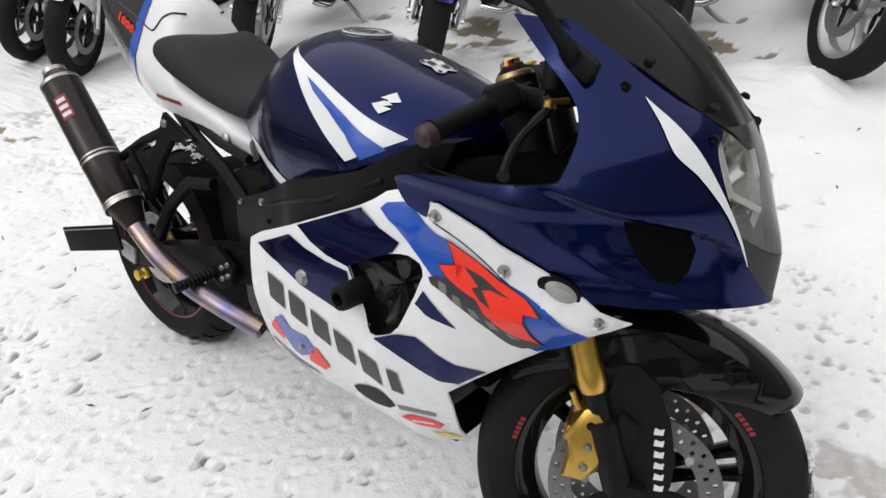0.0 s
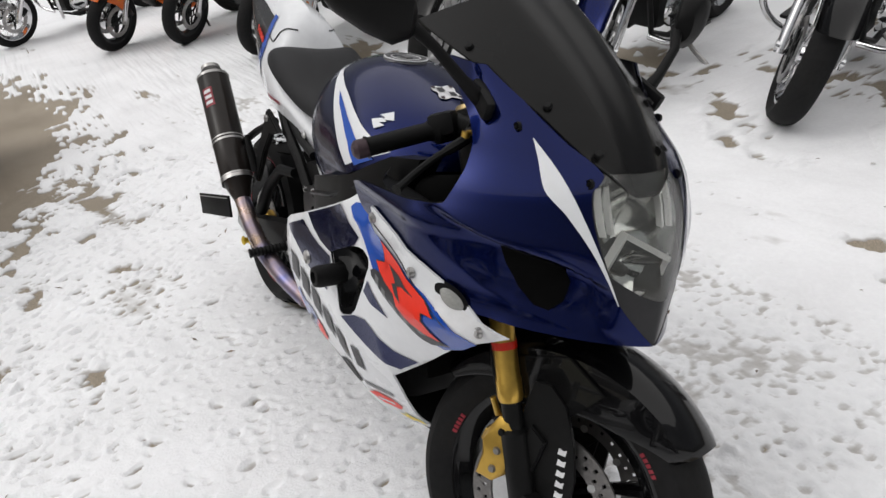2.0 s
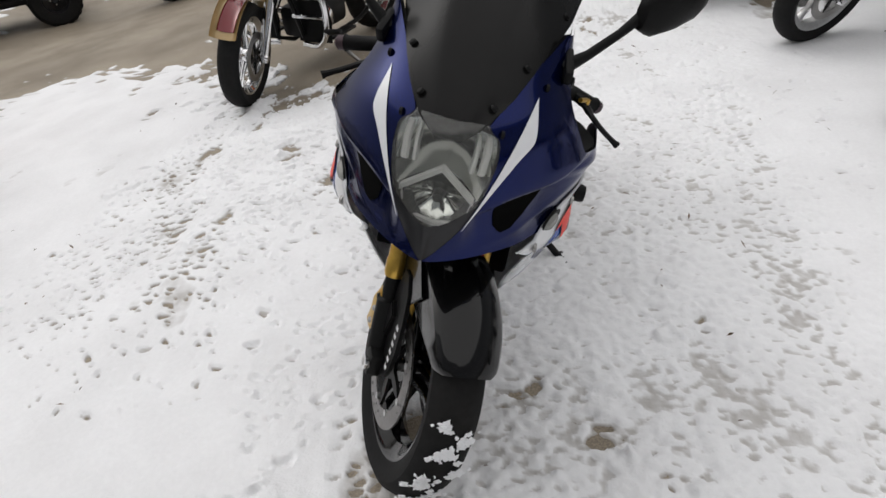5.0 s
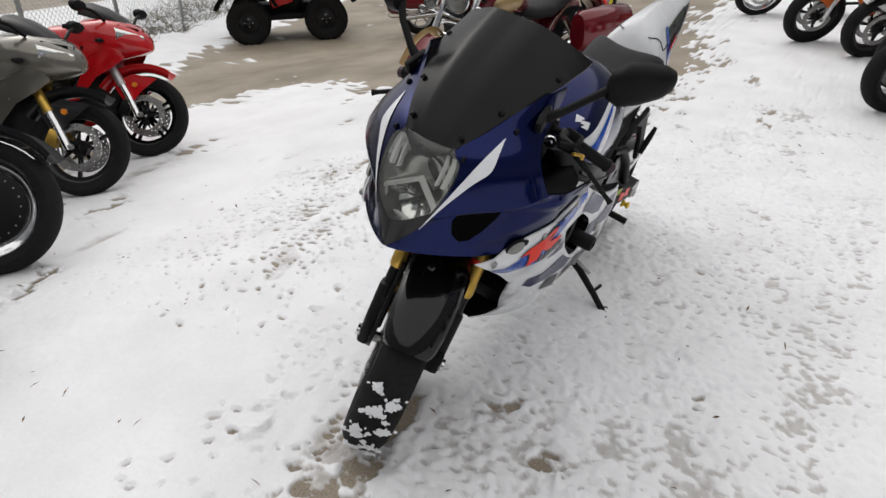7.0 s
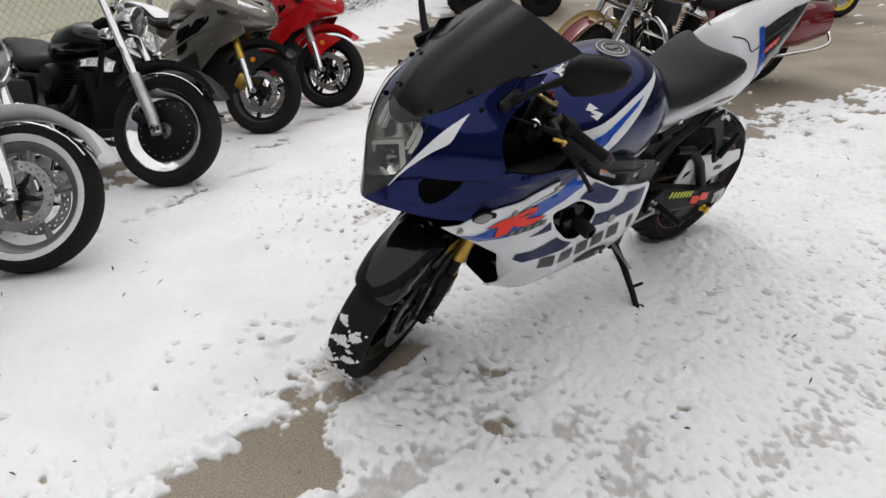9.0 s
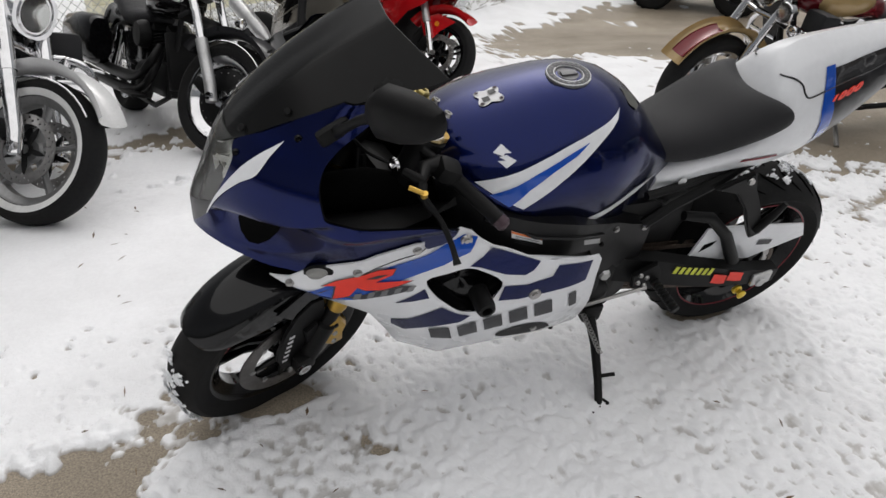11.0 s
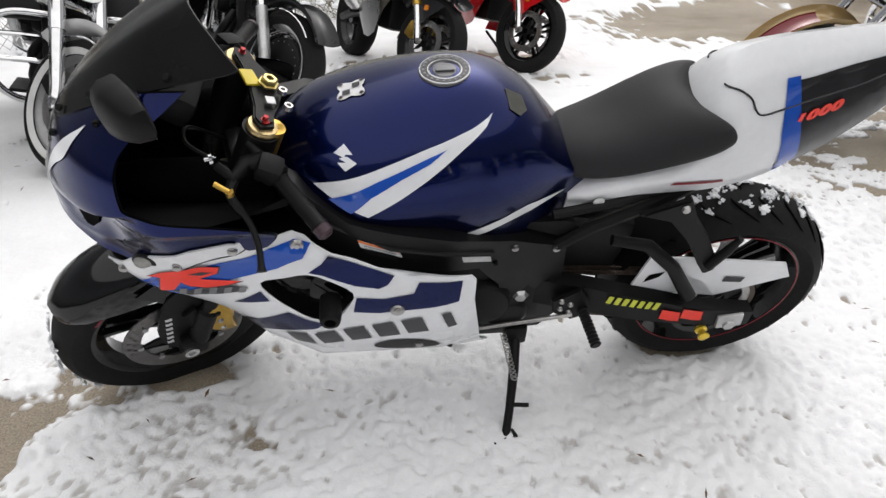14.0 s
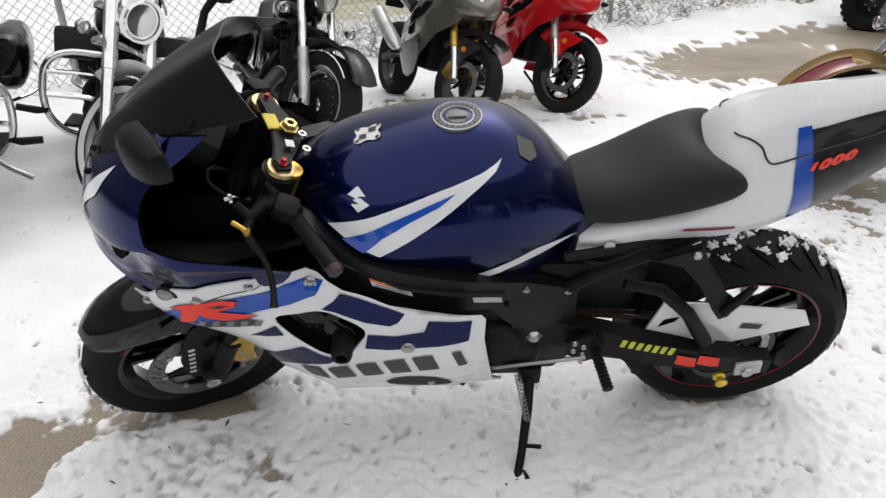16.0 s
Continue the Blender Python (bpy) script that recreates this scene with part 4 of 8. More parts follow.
for s in (1, -1):
    ob = new("number_1000", digits)
    a = Vector((-0.660, s * (tail_panel(-0.66, 0.925) + 0.004), 0.914))
    b = Vector((-0.778, s * (tail_panel(-0.778, 0.96) + 0.004), 0.952))
    xa = (b - a).normalized() * (1 if s > 0 else -1)
    za = Vector((0, s, 0)) - xa * xa.dot(Vector((0, s, 0)))
    za.normalize()
    ya = za.cross(xa)
    xa *= 1.5
    ob.matrix_basis = Matrix(((xa.x, ya.x, za.x, 0), (xa.y, ya.y, za.y, 0), (xa.z, ya.z, za.z, 0), (0, 0, 0, 1)))
    ob.matrix_basis.translation = a if s > 0 else b
    ob.data.materials.clear() if s > 0 else None
    ob.parent, ob["label"] = tail, "red number 1000"
digits.materials.append(RED)

# frame, subframe, engine
for s in (1, -1):
    fr = part("frame_spar", draped([(0.44, 0.87), (0.383, 0.862), (0.331, 0.83), (0.285, 0.80), (0.189, 0.765), (0.088, 0.735), (-0.04, 0.67), (-0.13, 0.63), (-0.215, 0.60), (-0.225, 0.45), (-0.24, 0.30), (-0.2, 0.24), (-0.12, 0.25), (-0.08, 0.38),
                                    (-0.06, 0.5), (0.0, 0.6), (0.1, 0.64), (0.2, 0.66), (0.3, 0.70), (0.4, 0.76)], spar, side=s, step=0.04, thick=0.05), FRAME, bike, "dark anodised frame spar")
    part("pivot_nut", moved(lathe([(0.0001, 0.012), (0.014, 0.012), (0.02, 0.006), (0.024, 0.0)], 6, "y"), pose(-0.125, s * 0.137, 0.42) @ pose(0, 0, 0, 0, 0, 0 if s > 0 else 180)), ALU, fr)
    part("frame_rib", tube([(x, s * (spar(x, z) + 0.002), z) for x, z in ((0.33, 0.79), (0.2, 0.725), (0.08, 0.69), (-0.03, 0.64))], 0.006, 6), FRAME, fr)
    screw(-0.086, 0.628, s, fr, 0.008, spar)
    screw(-0.19, 0.60, s, fr, 0.008, spar)
    screw(-0.04, 0.60, s, fr, 0.006, spar, PLASTIC)
    part("subframe_rail", tube([(-0.19, s * 0.135, 0.60), (-0.27, s * 0.13, 0.655), (-0.40, s * 0.12, 0.71), (-0.52, s * 0.10, 0.765), (-0.7, s * 0.07, 0.86)], 0.016, 8), BLACK, bike)
    part("subframe_rail", tube([(-0.17, s * 0.13, 0.70), (-0.3, s * 0.12, 0.715), (-0.45, s * 0.10, 0.75)], 0.012, 8), BLACK, bike)
    part("side_cover", draped([(-0.10, 0.66), (-0.2, 0.62), (-0.25, 0.645), (-0.21, 0.672), (-0.12, 0.672)], flat(0.125), side=s, step=0.05, thick=0.02), PLASTIC, bike)
    # pillion bracket with its folded peg
    hb = part("pillion_bracket", plate([(-0.36, 0.715), (-0.47, 0.76), (-0.50, 0.70), (-0.55, 0.63), (-0.585, 0.565), (-0.60, 0.515), (-0.575, 0.50), (-0.55, 0.535), (-0.50, 0.62), (-0.44, 0.69)], 0.018, pose(0, s * 0.155, 0), 0.004), BLACK, bike)
    part("pillion_peg", tube([(-0.575, s * 0.165, 0.535), (-0.60, s * 0.175, 0.60), (-0.615, s * 0.18, 0.645)], [0.014, 0.012, 0.008], 10), PLASTIC, hb)
    part("bracket_bolt", moved(lathe([(0.0001, 0.008), (0.009, 0.006), (0.011, 0)], 12, "y"), pose(-0.46, s * 0.165, 0.735) @ pose(0, 0, 0, 0, 0, 0 if s > 0 else 180)), STEEL, hb)
    # rider's peg and its plate
    pl = part("rearset", plate([(-0.20, 0.43), (-0.27, 0.47), (-0.30, 0.42), (-0.31, 0.37), (-0.26, 0.35), (-0.21, 0.38)], 0.014, pose(0, s * 0.165, 0), 0.003), BLACK, bike)
    peg = tube([Vector((-0.285, s * 0.17, 0.39)).lerp(Vector((-0.30, s * 0.275, 0.375)), k / 40) for k in range(41)], [0.012 if k % 4 in (0, 1) else 0.0148 for k in range(41)], 12)
    part("foot_peg", peg, BLACK, pl, "knurled foot peg")
    for x, z in ((-0.225, 0.43), (-0.225, 0.40), (-0.25, 0.415), (-0.25, 0.385)):
        part("rearset_bolt", moved(lathe([(0.0001, 0.006), (0.006, 0.006), (0.008, 0)], 10, "y"), pose(x, s * 0.172, z) @ pose(0, 0, 0, 0, 0, 0 if s > 0 else 180)), STEEL, pl)
bm = block((0.5, 0.30, 0.34), pose(0.18, 0, 0.45), 0.05)
block((0.24, 0.28, 0.24), pose(-0.07, 0, 0.40), 0.05, bm)
block((0.26, 0.30, 0.2), pose(0.3, 0, 0.68, 0, 10, 0), 0.04, bm)
block((0.26, 0.16, 0.22), pose(-0.27, 0, 0.52, 0, -12, 0), 0.04, bm)
block((0.28, 0.24, 0.14), pose(-0.02, 0, 0.28), 0.04, bm)
engine = part("engine", bm, BLACK, bike, "black engine block behind the fairing")
part("clutch_cover", moved(lathe([(0.0001, 0.03), (0.05, 0.028), (0.07, 0.02), (0.08, 0.0)], 28, "y"), pose(-0.02, 0.15, 0.42)), BLACK, engine)
part("sprocket_cover", moved(lathe([(0.0001, 0.03), (0.04, 0.03), (0.055, 0.02), (0.062, 0.0)], 24, "y"), pose(-0.09, 0.135, 0.36)), FRAME, engine)
part("clutch_cover", moved(lathe([(0.0001, -0.03), (0.05, -0.028), (0.07, -0.02), (0.08, 0.0)], 28, "y"), pose(-0.03, -0.15, 0.40)), FRAME, engine)
part("radiator", block((0.04, 0.34, 0.26), pose(0.5, 0, 0.56, 0, -18, 0), 0.01), matte_black, bike, "dark radiator")
part("shift_rod", rod((-0.02, 0.17, 0.33), (-0.26, 0.175, 0.375), 0.006), STEEL, engine)
part("shift_lever", tube([(-0.02, 0.16, 0.33), (0.05, 0.19, 0.335), (0.06, 0.22, 0.33)], 0.007, 8), BLACK, engine)
# warning labels on the left spar
def label_at(outline, m, lift=0.002):
    part("warning_label", draped(outline, spar, side=1, step=0.05, thick=0.0, lift=lift), m, engine)
label_at([(0.268, 0.758), (0.182, 0.717), (0.176, 0.696), (0.263, 0.735)], PALE)
label_at([(0.268, 0.758), (0.182, 0.717), (0.181, 0.711), (0.267, 0.751)], orange_ink, 0.003)
label_at([(0.045, 0.665), (-0.025, 0.63), (-0.03, 0.61), (0.04, 0.645)], ALU)
for k in range(4):
    label_at([(0.255, 0.741 - 0.006 * k), (0.188, 0.709 - 0.006 * k), (0.188, 0.7075 - 0.006 * k), (0.255, 0.7395 - 0.006 * k)], INK, 0.003)

# side stand
stand = part("side_stand", tube([(-0.13, 0.145, 0.24), (-0.12, 0.22, 0.20), (-0.10, 0.31, 0.145), (-0.085, 0.365, 0.108)], [0.016, 0.014, 0.012, 0.012], 10), BLACK, bike, "black side stand")
part("stand_foot", moved(block((0.07, 0.03, 0.012), None, 0.004), pose(-0.08, 0.37, 0.108, LEAN, 0, 20)), BLACK, stand)
part("stand_tang", rod((-0.105, 0.30, 0.155), (-0.15, 0.31, 0.165), 0.006), BLACK, stand)
part("stand_bracket", block((0.06, 0.04, 0.07), pose(-0.13, 0.135, 0.26), 0.01), BLACK, stand)
spring = [(-0.095 - 0.02 * t + 0.008 * math.cos(t * 75), 0.15 + 0.11 * t + 0.008 * math.sin(t * 75), 0.27 - 0.06 * t) for t in (k / 90 for k in range(91))]
part("stand_spring", tube(spring, 0.0018, 5), STEEL, stand)


# wheels
def tyre_section(r, w, rim):
    h = w / 2
    return [(rim - 0.004, -h * 0.62), (rim + 0.012, -h * 0.78), (rim + 0.035, -h * 0.96), (r - 0.055 * w / 0.12 * 0.6, -h), (r - 0.016 * w / 0.12, -h * 0.82), (r - 0.0055 * w / 0.12, -h * 0.48), (r, 0),
            (r - 0.0055 * w / 0.12, h * 0.48), (r - 0.016 * w / 0.12, h * 0.82), (r - 0.055 * w / 0.12 * 0.6, h), (rim + 0.035, h * 0.96), (rim + 0.012, h * 0.78), (rim - 0.004, h * 0.62)]


def rim_mesh(rim, w, hub=0.04):
    h = w / 2
    bm = lathe([(rim, -h), (rim + 0.008, -h), (rim - 0.004, -h + 0.012), (rim - 0.022, -h * 0.5), (rim - 0.026, 0), (rim - 0.022, h * 0.5), (rim - 0.004, h - 0.012), (rim + 0.008, h), (rim, h), (rim - 0.012, h * 0.8),
                (rim - 0.034, h * 0.45), (rim - 0.036, 0), (rim - 0.034, -h * 0.45), (rim - 0.012, -h * 0.8)], 56, "y", closed=True)
    return bm


def spokes_of(wheel, m, rim, w, spokes, material, hub=0.04, twin=True):
    """Hub and spokes, each a part of the wheel."""
    h = w / 2
    part("hub", moved(lathe([(0.012, -h * 0.9), (hub, -h * 0.9), (hub + 0.008, -h * 0.6), (hub, 0), (hub + 0.008, h * 0.6), (hub, h * 0.9), (0.012, h * 0.9)], 24, "y", closed=True), m), material, wheel)
    for k in range(spokes):
        for da in ((-0.13, 0.13) if twin else (0.0,)):
            a = k * math.tau / spokes + 0.4
            p, q = Vector((math.cos(a + da * 2.2), 0, math.sin(a + da * 2.2))) * hub, Vector((math.cos(a + da), 0, math.sin(a + da))) * (rim - 0.03)
            d = (q - p).normalized()
            sd = Vector((-d.z, 0, d.x))
            rings = [[c + sd * sx * wd + Vector((0, sy * hh, 0)) for sx, sy in ((-1, -0.5), (-0.5, -1), (0.5, -1), (1, -0.5), (1, 0.5), (0.5, 1), (-0.5, 1), (-1, 0.5))]
                     for c, wd, hh in ((p, 0.014, 0.028), (p.lerp(q, 0.5), 0.009, 0.016), (q, 0.013, 0.024))]
            part("spoke", moved(skin(bmesh.new(), rings), m), material, wheel)


def disc_mesh(r, inner, n_holes=48, thick=0.005, carrier=True):
    """A drilled brake rotor: a ring with real holes, on a spidered carrier."""
    bm = bmesh.new()
    N = n_holes
    for y in (-thick / 2, thick / 2):
        rows = []
        for i in range(N * 2):
            a = i * math.tau / (N * 2)
            rows.append([bm.verts.new((rr * math.cos(a + sh), y, rr * math.sin(a + sh))) for rr, sh in ((inner, 0), (inner + (r - inner) * 0.28, 0), (inner + (r - inner) * 0.48, 0), (inner + (r - inner) * 0.6, 0), (inner + (r - inner) * 0.8, 0), (r, 0))])
        for i in range(N * 2):
            p, q = rows[i], rows[(i + 1) % (N * 2)]
            for j in range(5):
                if (j == 1 and i % 4 == 0) or (j == 3 and i % 4 == 2):
                    continue
                bm.faces.new((p[j], p[j + 1], q[j + 1], q[j]))
    return bm


def carrier_mesh(r, hub=0.035, arms=5):
    """A star-shaped disc carrier in one piece, with a hole for the axle."""
    bm = bmesh.new()
    n = arms * 8
    rings = []
    for y in (-0.004, 0.004):
        for inner in (True, False):
            row = []
            for k in range(n):
                a = k * math.tau / n
                f = max(0.0, math.cos(arms * a)) ** 2
                rr = hub * 0.6 if inner else hub + (r - hub) * f
                row.append(Vector((rr * math.cos(a), y, rr * math.sin(a))))
            rings.append(row)
    skin(bm, [rings[0], rings[1], rings[3], rings[2], rings[0]], closed=True, cap=False)
    bmesh.ops.remove_doubles(bm, verts=bm.verts[:], dist=1e-5)
    return bm


def snow_clots(places, parent, seed):
    """Ragged lumps of packed snow, and the crumbs scattered round them."""
    rng = random.Random(seed)
    crumbs = bmesh.new()
    for p, n, size in places:
        n = Vector(n).normalized()
        place = Matrix.Translation(p) @ n.to_track_quat("Z", "Y").to_matrix().to_4x4()
        for k in range(9):
            lump = bmesh.new()
            bmesh.ops.create_icosphere(lump, subdivisions=2 if k else 3, radius=1.0)
            off = Vector((rng.random() * 9, rng.random() * 9, rng.random() * 9))
            r = size * rng.uniform(0.14, 0.42) if k else size * 0.75
            c = Vector((rng.gauss(0, 0.55), rng.gauss(0, 0.42), 0)) * size if k else Vector()
            for v in lump.verts:
                q = 0.6 + 0.8 * noise.noise(v.co * 1.9 + off) + 0.4 * noise.noise(v.co * 5 + off)
                v.co = Vector((v.co.x * q * r * rng.uniform(0.92, 1.08), v.co.y * q * r * 0.8, v.co.z * q * 0.005)) + c
                v.co.z -= 1.4 * v.co.xy.length_squared
            if k:
                join(crumbs, moved(lump, place))
            else:
                part("snow_clot", moved(lump, place), SNOW_BIT, parent, "snow clinging to the tread")
    tagged(part("snow_crust", crumbs, SNOW_BIT, parent, "crumbs of snow on the tyre"), kind="stuff")


# rear wheel, swingarm, chain
RX, RZ, RR = -0.70, 0.305, 0.312
rw = part("rear_wheel", moved(rim_mesh(0.222, 0.15), pose(RX, 0, RZ)), GLOSS_BLACK, bike, "black three-spoke rear wheel")
spokes_of(rw, pose(RX, 0, RZ), 0.222, 0.15, 3, GLOSS_BLACK)
part("tyre", moved(lathe(tyre_section(RR, 0.19, 0.218), 72, "y", closed=True), pose(RX, 0, RZ)), RUBBER, rw, "wide rear tyre with snow on its tread")
grooves = bmesh.new()
for k in range(26):
    for s in (1, -1):
        a0 = k * math.tau / 26 + (0.12 if s < 0 else 0)
        pts = []
        for t in (0.0, 0.25, 0.5, 0.75, 1.0):
            y = s * (0.012 + 0.068 * t)
            rr = RR - 0.0088 * (abs(y) / 0.0456) ** 2 * 0.9 + 0.0006
            a = a0 + 0.16 * t * t + 0.03 * t
            pts.append((RX + rr * math.cos(a), y, RZ + rr * math.sin(a)))
        tube(pts, [0.001, 0.0028, 0.003, 0.0026, 0.001], 5, grooves)
part("tread_pattern", grooves, matte_black, rw)
for s in (1, -1):
    part("rim_tape", moved(lathe([(0.2235, s * 0.0757), (0.2265, s * 0.0757), (0.2265, s * 0.077), (0.2235, s * 0.077)], 48, "y", closed=True), pose(RX, 0, RZ)), maroon_ink, rw, "thin red rim tape")
part("rear_disc", moved(disc_mesh(0.11, 0.075, 36), pose(RX, -0.09, RZ)), STEEL, rw)
part("sprocket", moved(disc_mesh(0.092, 0.07, 24, 0.007), pose(RX, 0.095, RZ)), STEEL, rw)
part("sprocket_carrier", moved(carrier_mesh(0.075), pose(RX, 0.09, RZ)), BLACK, rw)
part("axle_nut", moved(lathe([(0.0001, 0.012), (0.016, 0.012), (0.02, 0.0)], 6, "y"), pose(RX, 0.178, RZ)), ALU, rw)
rng_s = random.Random(12)
snow_clots([((RX + 0.314 * math.cos(a), y, RZ + 0.313 * math.sin(a) - 2.2 * y * y), (math.cos(a), y * 5, math.sin(a)), sz) for a, y, sz in
            [(0.95 + 0.062 * k + rng_s.uniform(-0.02, 0.02), rng_s.choice((-1, 1)) * rng_s.uniform(0.0, 0.055), rng_s.uniform(0.012, 0.026)) for k in range(26)]], rw, 5)
for s in (1, -1):
    sw = part("swingarm", skin(bmesh.new(), [[Vector((x, s * (yc + dy * 0.02), z + dz * h)) for dy, dz in ((-1, -1), (-1, 1), (1, 0.9), (1, -0.9))] for x, yc, z, h in
                                             ((-0.14, 0.11, 0.43, 0.05), (-0.30, 0.135, 0.405, 0.052), (-0.45, 0.150, 0.37, 0.048), (-0.62, 0.155, 0.33, 0.036), (-0.76, 0.155, 0.315, 0.03))]), BLACK, bike, "black swingarm")
    part("swingarm_brace", tube([(-0.33, s * 0.125, 0.60), (-0.42, s * 0.135, 0.585), (-0.50, s * 0.145, 0.51), (-0.57, s * 0.15, 0.40)], [0.014, 0.017, 0.018, 0.021], 10), BLACK, sw)
    part("axle_block", block((0.07, 0.012, 0.05), pose(-0.70, s * 0.178, 0.318, 0, 8, 0), 0.004), ALU, sw)
    part("stand_spool", moved(lathe([(0.0001, 0.034), (0.008, 0.034), (0.016, 0.03), (0.016, 0.026), (0.010, 0.02), (0.010, 0.012), (0.017, 0.008), (0.017, 0.0)], 20, "y"), pose(-0.64, s * 0.165, 0.268) @ pose(0, 0, 0, 0, 0, 0 if s > 0 else 180)), SPOOL, sw, "bright gold paddock-stand spool")
# yellow and red blocks in place of the chain maker's lettering
def on_arm(x):
    return table(x, [(-0.76, 0.176), (-0.62, 0.176), (-0.45, 0.171), (-0.30, 0.157)])
for k in range(7):
    x = -0.345 - 0.021 * k
    z = 0.418 - 0.028 * k / 7
    part("yellow_block", draped([(x, z - 0.015), (x - 0.006, z + 0.013), (x - 0.019, z + 0.010), (x - 0.008, z - 0.004), (x - 0.013, z - 0.018)], lambda px, pz: on_arm(px), side=1, step=0.1, thick=0.0, lift=0.003), yellow_green, bike)
for x, w in ((-0.50, 0.052), (-0.558, 0.056)):
    part("red_block", draped([(x, 0.376), (x - w, 0.362), (x - w * 0.7, 0.348), (x - w - 0.004, 0.325), (x - w * 0.6, 0.328), (x - w * 0.45, 0.342), (x - w * 0.3, 0.334), (x, 0.338)], lambda px, pz: on_arm(px), side=1, step=0.1, thick=0.0, lift=0.003), RED, bike)
guard = part("chain_guard", draped([(-0.416, 0.415), (-0.443, 0.527), (-0.53, 0.523), (-0.815, 0.484), (-0.845, 0.43), (-0.658, 0.366), (-0.605, 0.431), (-0.532, 0.458), (-0.537, 0.386), (-0.484, 0.368)], flat(0.128), side=1, step=0.06, thick=0.006), WHITE, bike, "white rear hugger and chain guard")
part("guard_slot", draped([(-0.445, 0.435), (-0.455, 0.465), (-0.495, 0.475), (-0.485, 0.455)], flat(0.129), side=1, step=0.1, thick=0.0), matte_black, guard)
part("guard_mark", draped([(-0.66, 0.425), (-0.665, 0.446), (-0.72, 0.438), (-0.715, 0.418)], flat(0.130), side=1, step=0.1, thick=0.0), INK, guard)
hug = bmesh.new()
skin(hug, [[Vector((RX + 0.335 * math.cos(a), y, RZ + 0.335 * math.sin(a) - 0.25 * y * y)) for y in (-0.1, -0.06, 0, 0.06, 0.1)] for a in (k * 0.1 + 0.15 for k in range(10))], closed=False)
part("hugger", hug, PLASTIC, guard)
chain = bmesh.new()
loop = [(-0.10, 0.46), (-0.3, 0.452), (-0.5, 0.43), (-0.68, 0.40)] + [(RX + 0.096 * math.cos(a), RZ + 0.096 * math.sin(a)) for a in (1.4, 1.9, 2.4, 2.9, 3.4, 3.9, 4.4)] + [(-0.66, 0.212), (-0.5, 0.245), (-0.3, 0.285), (-0.10, 0.33)]
pts = spline([(x, 0, z) for x, z in loop], 10)
step = 0
for p, q in zip(pts, pts[1:]):
    for y in (0.083, 0.099):
        d = q - p
        block((d.length * 0.92, 0.004, 0.013), Matrix.Translation(((p.x + q.x) / 2, y, (p.z + q.z) / 2)) @ pose(0, 0, 0, 0, -math.degrees(math.atan2(d.z, d.x)), 0), 0.0, chain)
part("drive_chain", chain, rusty, bike, "drive chain")

# exhaust on the right, number plate carrier
ex = part("exhaust_pipe", tube(spline([(-0.10, -0.17, 0.30), (-0.20, -0.205, 0.335), (-0.34, -0.215, 0.355), (-0.47, -0.212, 0.385), (-0.575, -0.21, 0.44)], 5), 0.026, 16), TITAN, bike, "heat-tinted titanium exhaust pipe")
A, Bv = Vector((-0.575, -0.21, 0.44)), Vector((-0.935, -0.205, 0.795))
d = (Bv - A).normalized()
muff = part("muffler", tube([A, A + d * 0.03, A + d * 0.06, A + d * 0.07, A + d * 0.20, A + d * 0.46, A + d * 0.47, A + d * 0.49, A + d * 0.505], [0.026, 0.036, 0.045, 0.052, 0.053, 0.053, 0.05, 0.036, 0.028], 24), CARBON, ex, "dark carbon muffler")
for t, w in ((0.065, 0.012), (0.078, 0.006), (0.205, 0.007), (0.218, 0.005), (0.458, 0.010)):
    part("muffler_band", tube([A + d * t, A + d * (t + w)], 0.0542, 24, cap=False), STEEL, muff)
part("muffler_outlet", tube([A + d * 0.49, A + d * 0.51], 0.032, 18, cap=False), STEEL, muff)
side_out = Vector((0.45, -0.75, 0.48))
side_out = (side_out - d * side_out.dot(d)).normalized()
round_it = d.cross(side_out)


def muffler_patch(name, t0, t1, a0, a1, lift, material, parent, label=""):
    """A label bent round the muffler's sleeve."""
    return part(name, skin(bmesh.new(), [[A + d * t + (side_out * math.cos(a0 + (a1 - a0) * k / 6) + round_it * math.sin(a0 + (a1 - a0) * k / 6)) * (0.0532 + lift) for k in range(7)] for t in (t0, (t0 + t1) / 2, t1)], closed=False), material, parent, label)


bdg = muffler_patch("muffler_badge", 0.335, 0.405, -0.34, 0.34, 0.0008, maroon_ink, muff, "small dark red badge")
for k in range(3):
    muffler_patch("badge_bar", 0.343 + 0.021 * k, 0.355 + 0.021 * k, -0.24, 0.24, 0.0014, PALE, bdg)
part("muffler_hanger", tube([A + d * 0.22 + Vector((0.03, 0.04, 0)), (-0.60, -0.15, 0.66), (-0.48, -0.13, 0.72)], [0.012, 0.012, 0.012], 8), BLACK, muff)
pc = part("plate_carrier", block((0.255, 0.008, 0.073), pose(-0.744, -0.256, 0.369, 0, -15.5, 8.5), 0.003), PLASTIC, bike, "black number plate carrier")
part("plate_rim", block((0.235, 0.002, 0.003), pose(-0.744, -0.256, 0.369, 0, -15.5, 8.5) @ Matrix.Translation((0, -0.005, 0.028)), 0.0), ALU, pc)
part("rear_caliper", block((0.1, 0.04, 0.06), pose(-0.60, -0.105, 0.33, 0, 20, 0), 0.012), GOLD, bike)
part("shock", moved(lathe([(0.0001, 0), (0.03, 0), (0.03, 0.24), (0.0001, 0.24)], 16, "z"), pose(-0.27, 0, 0.40, 0, -15, 0)), BLACK, bike)

# front end, steered to the left
HEAD, AXIS = Vector((0.425, 0, 0.97)), Vector((-0.407, 0, 0.914)).normalized()
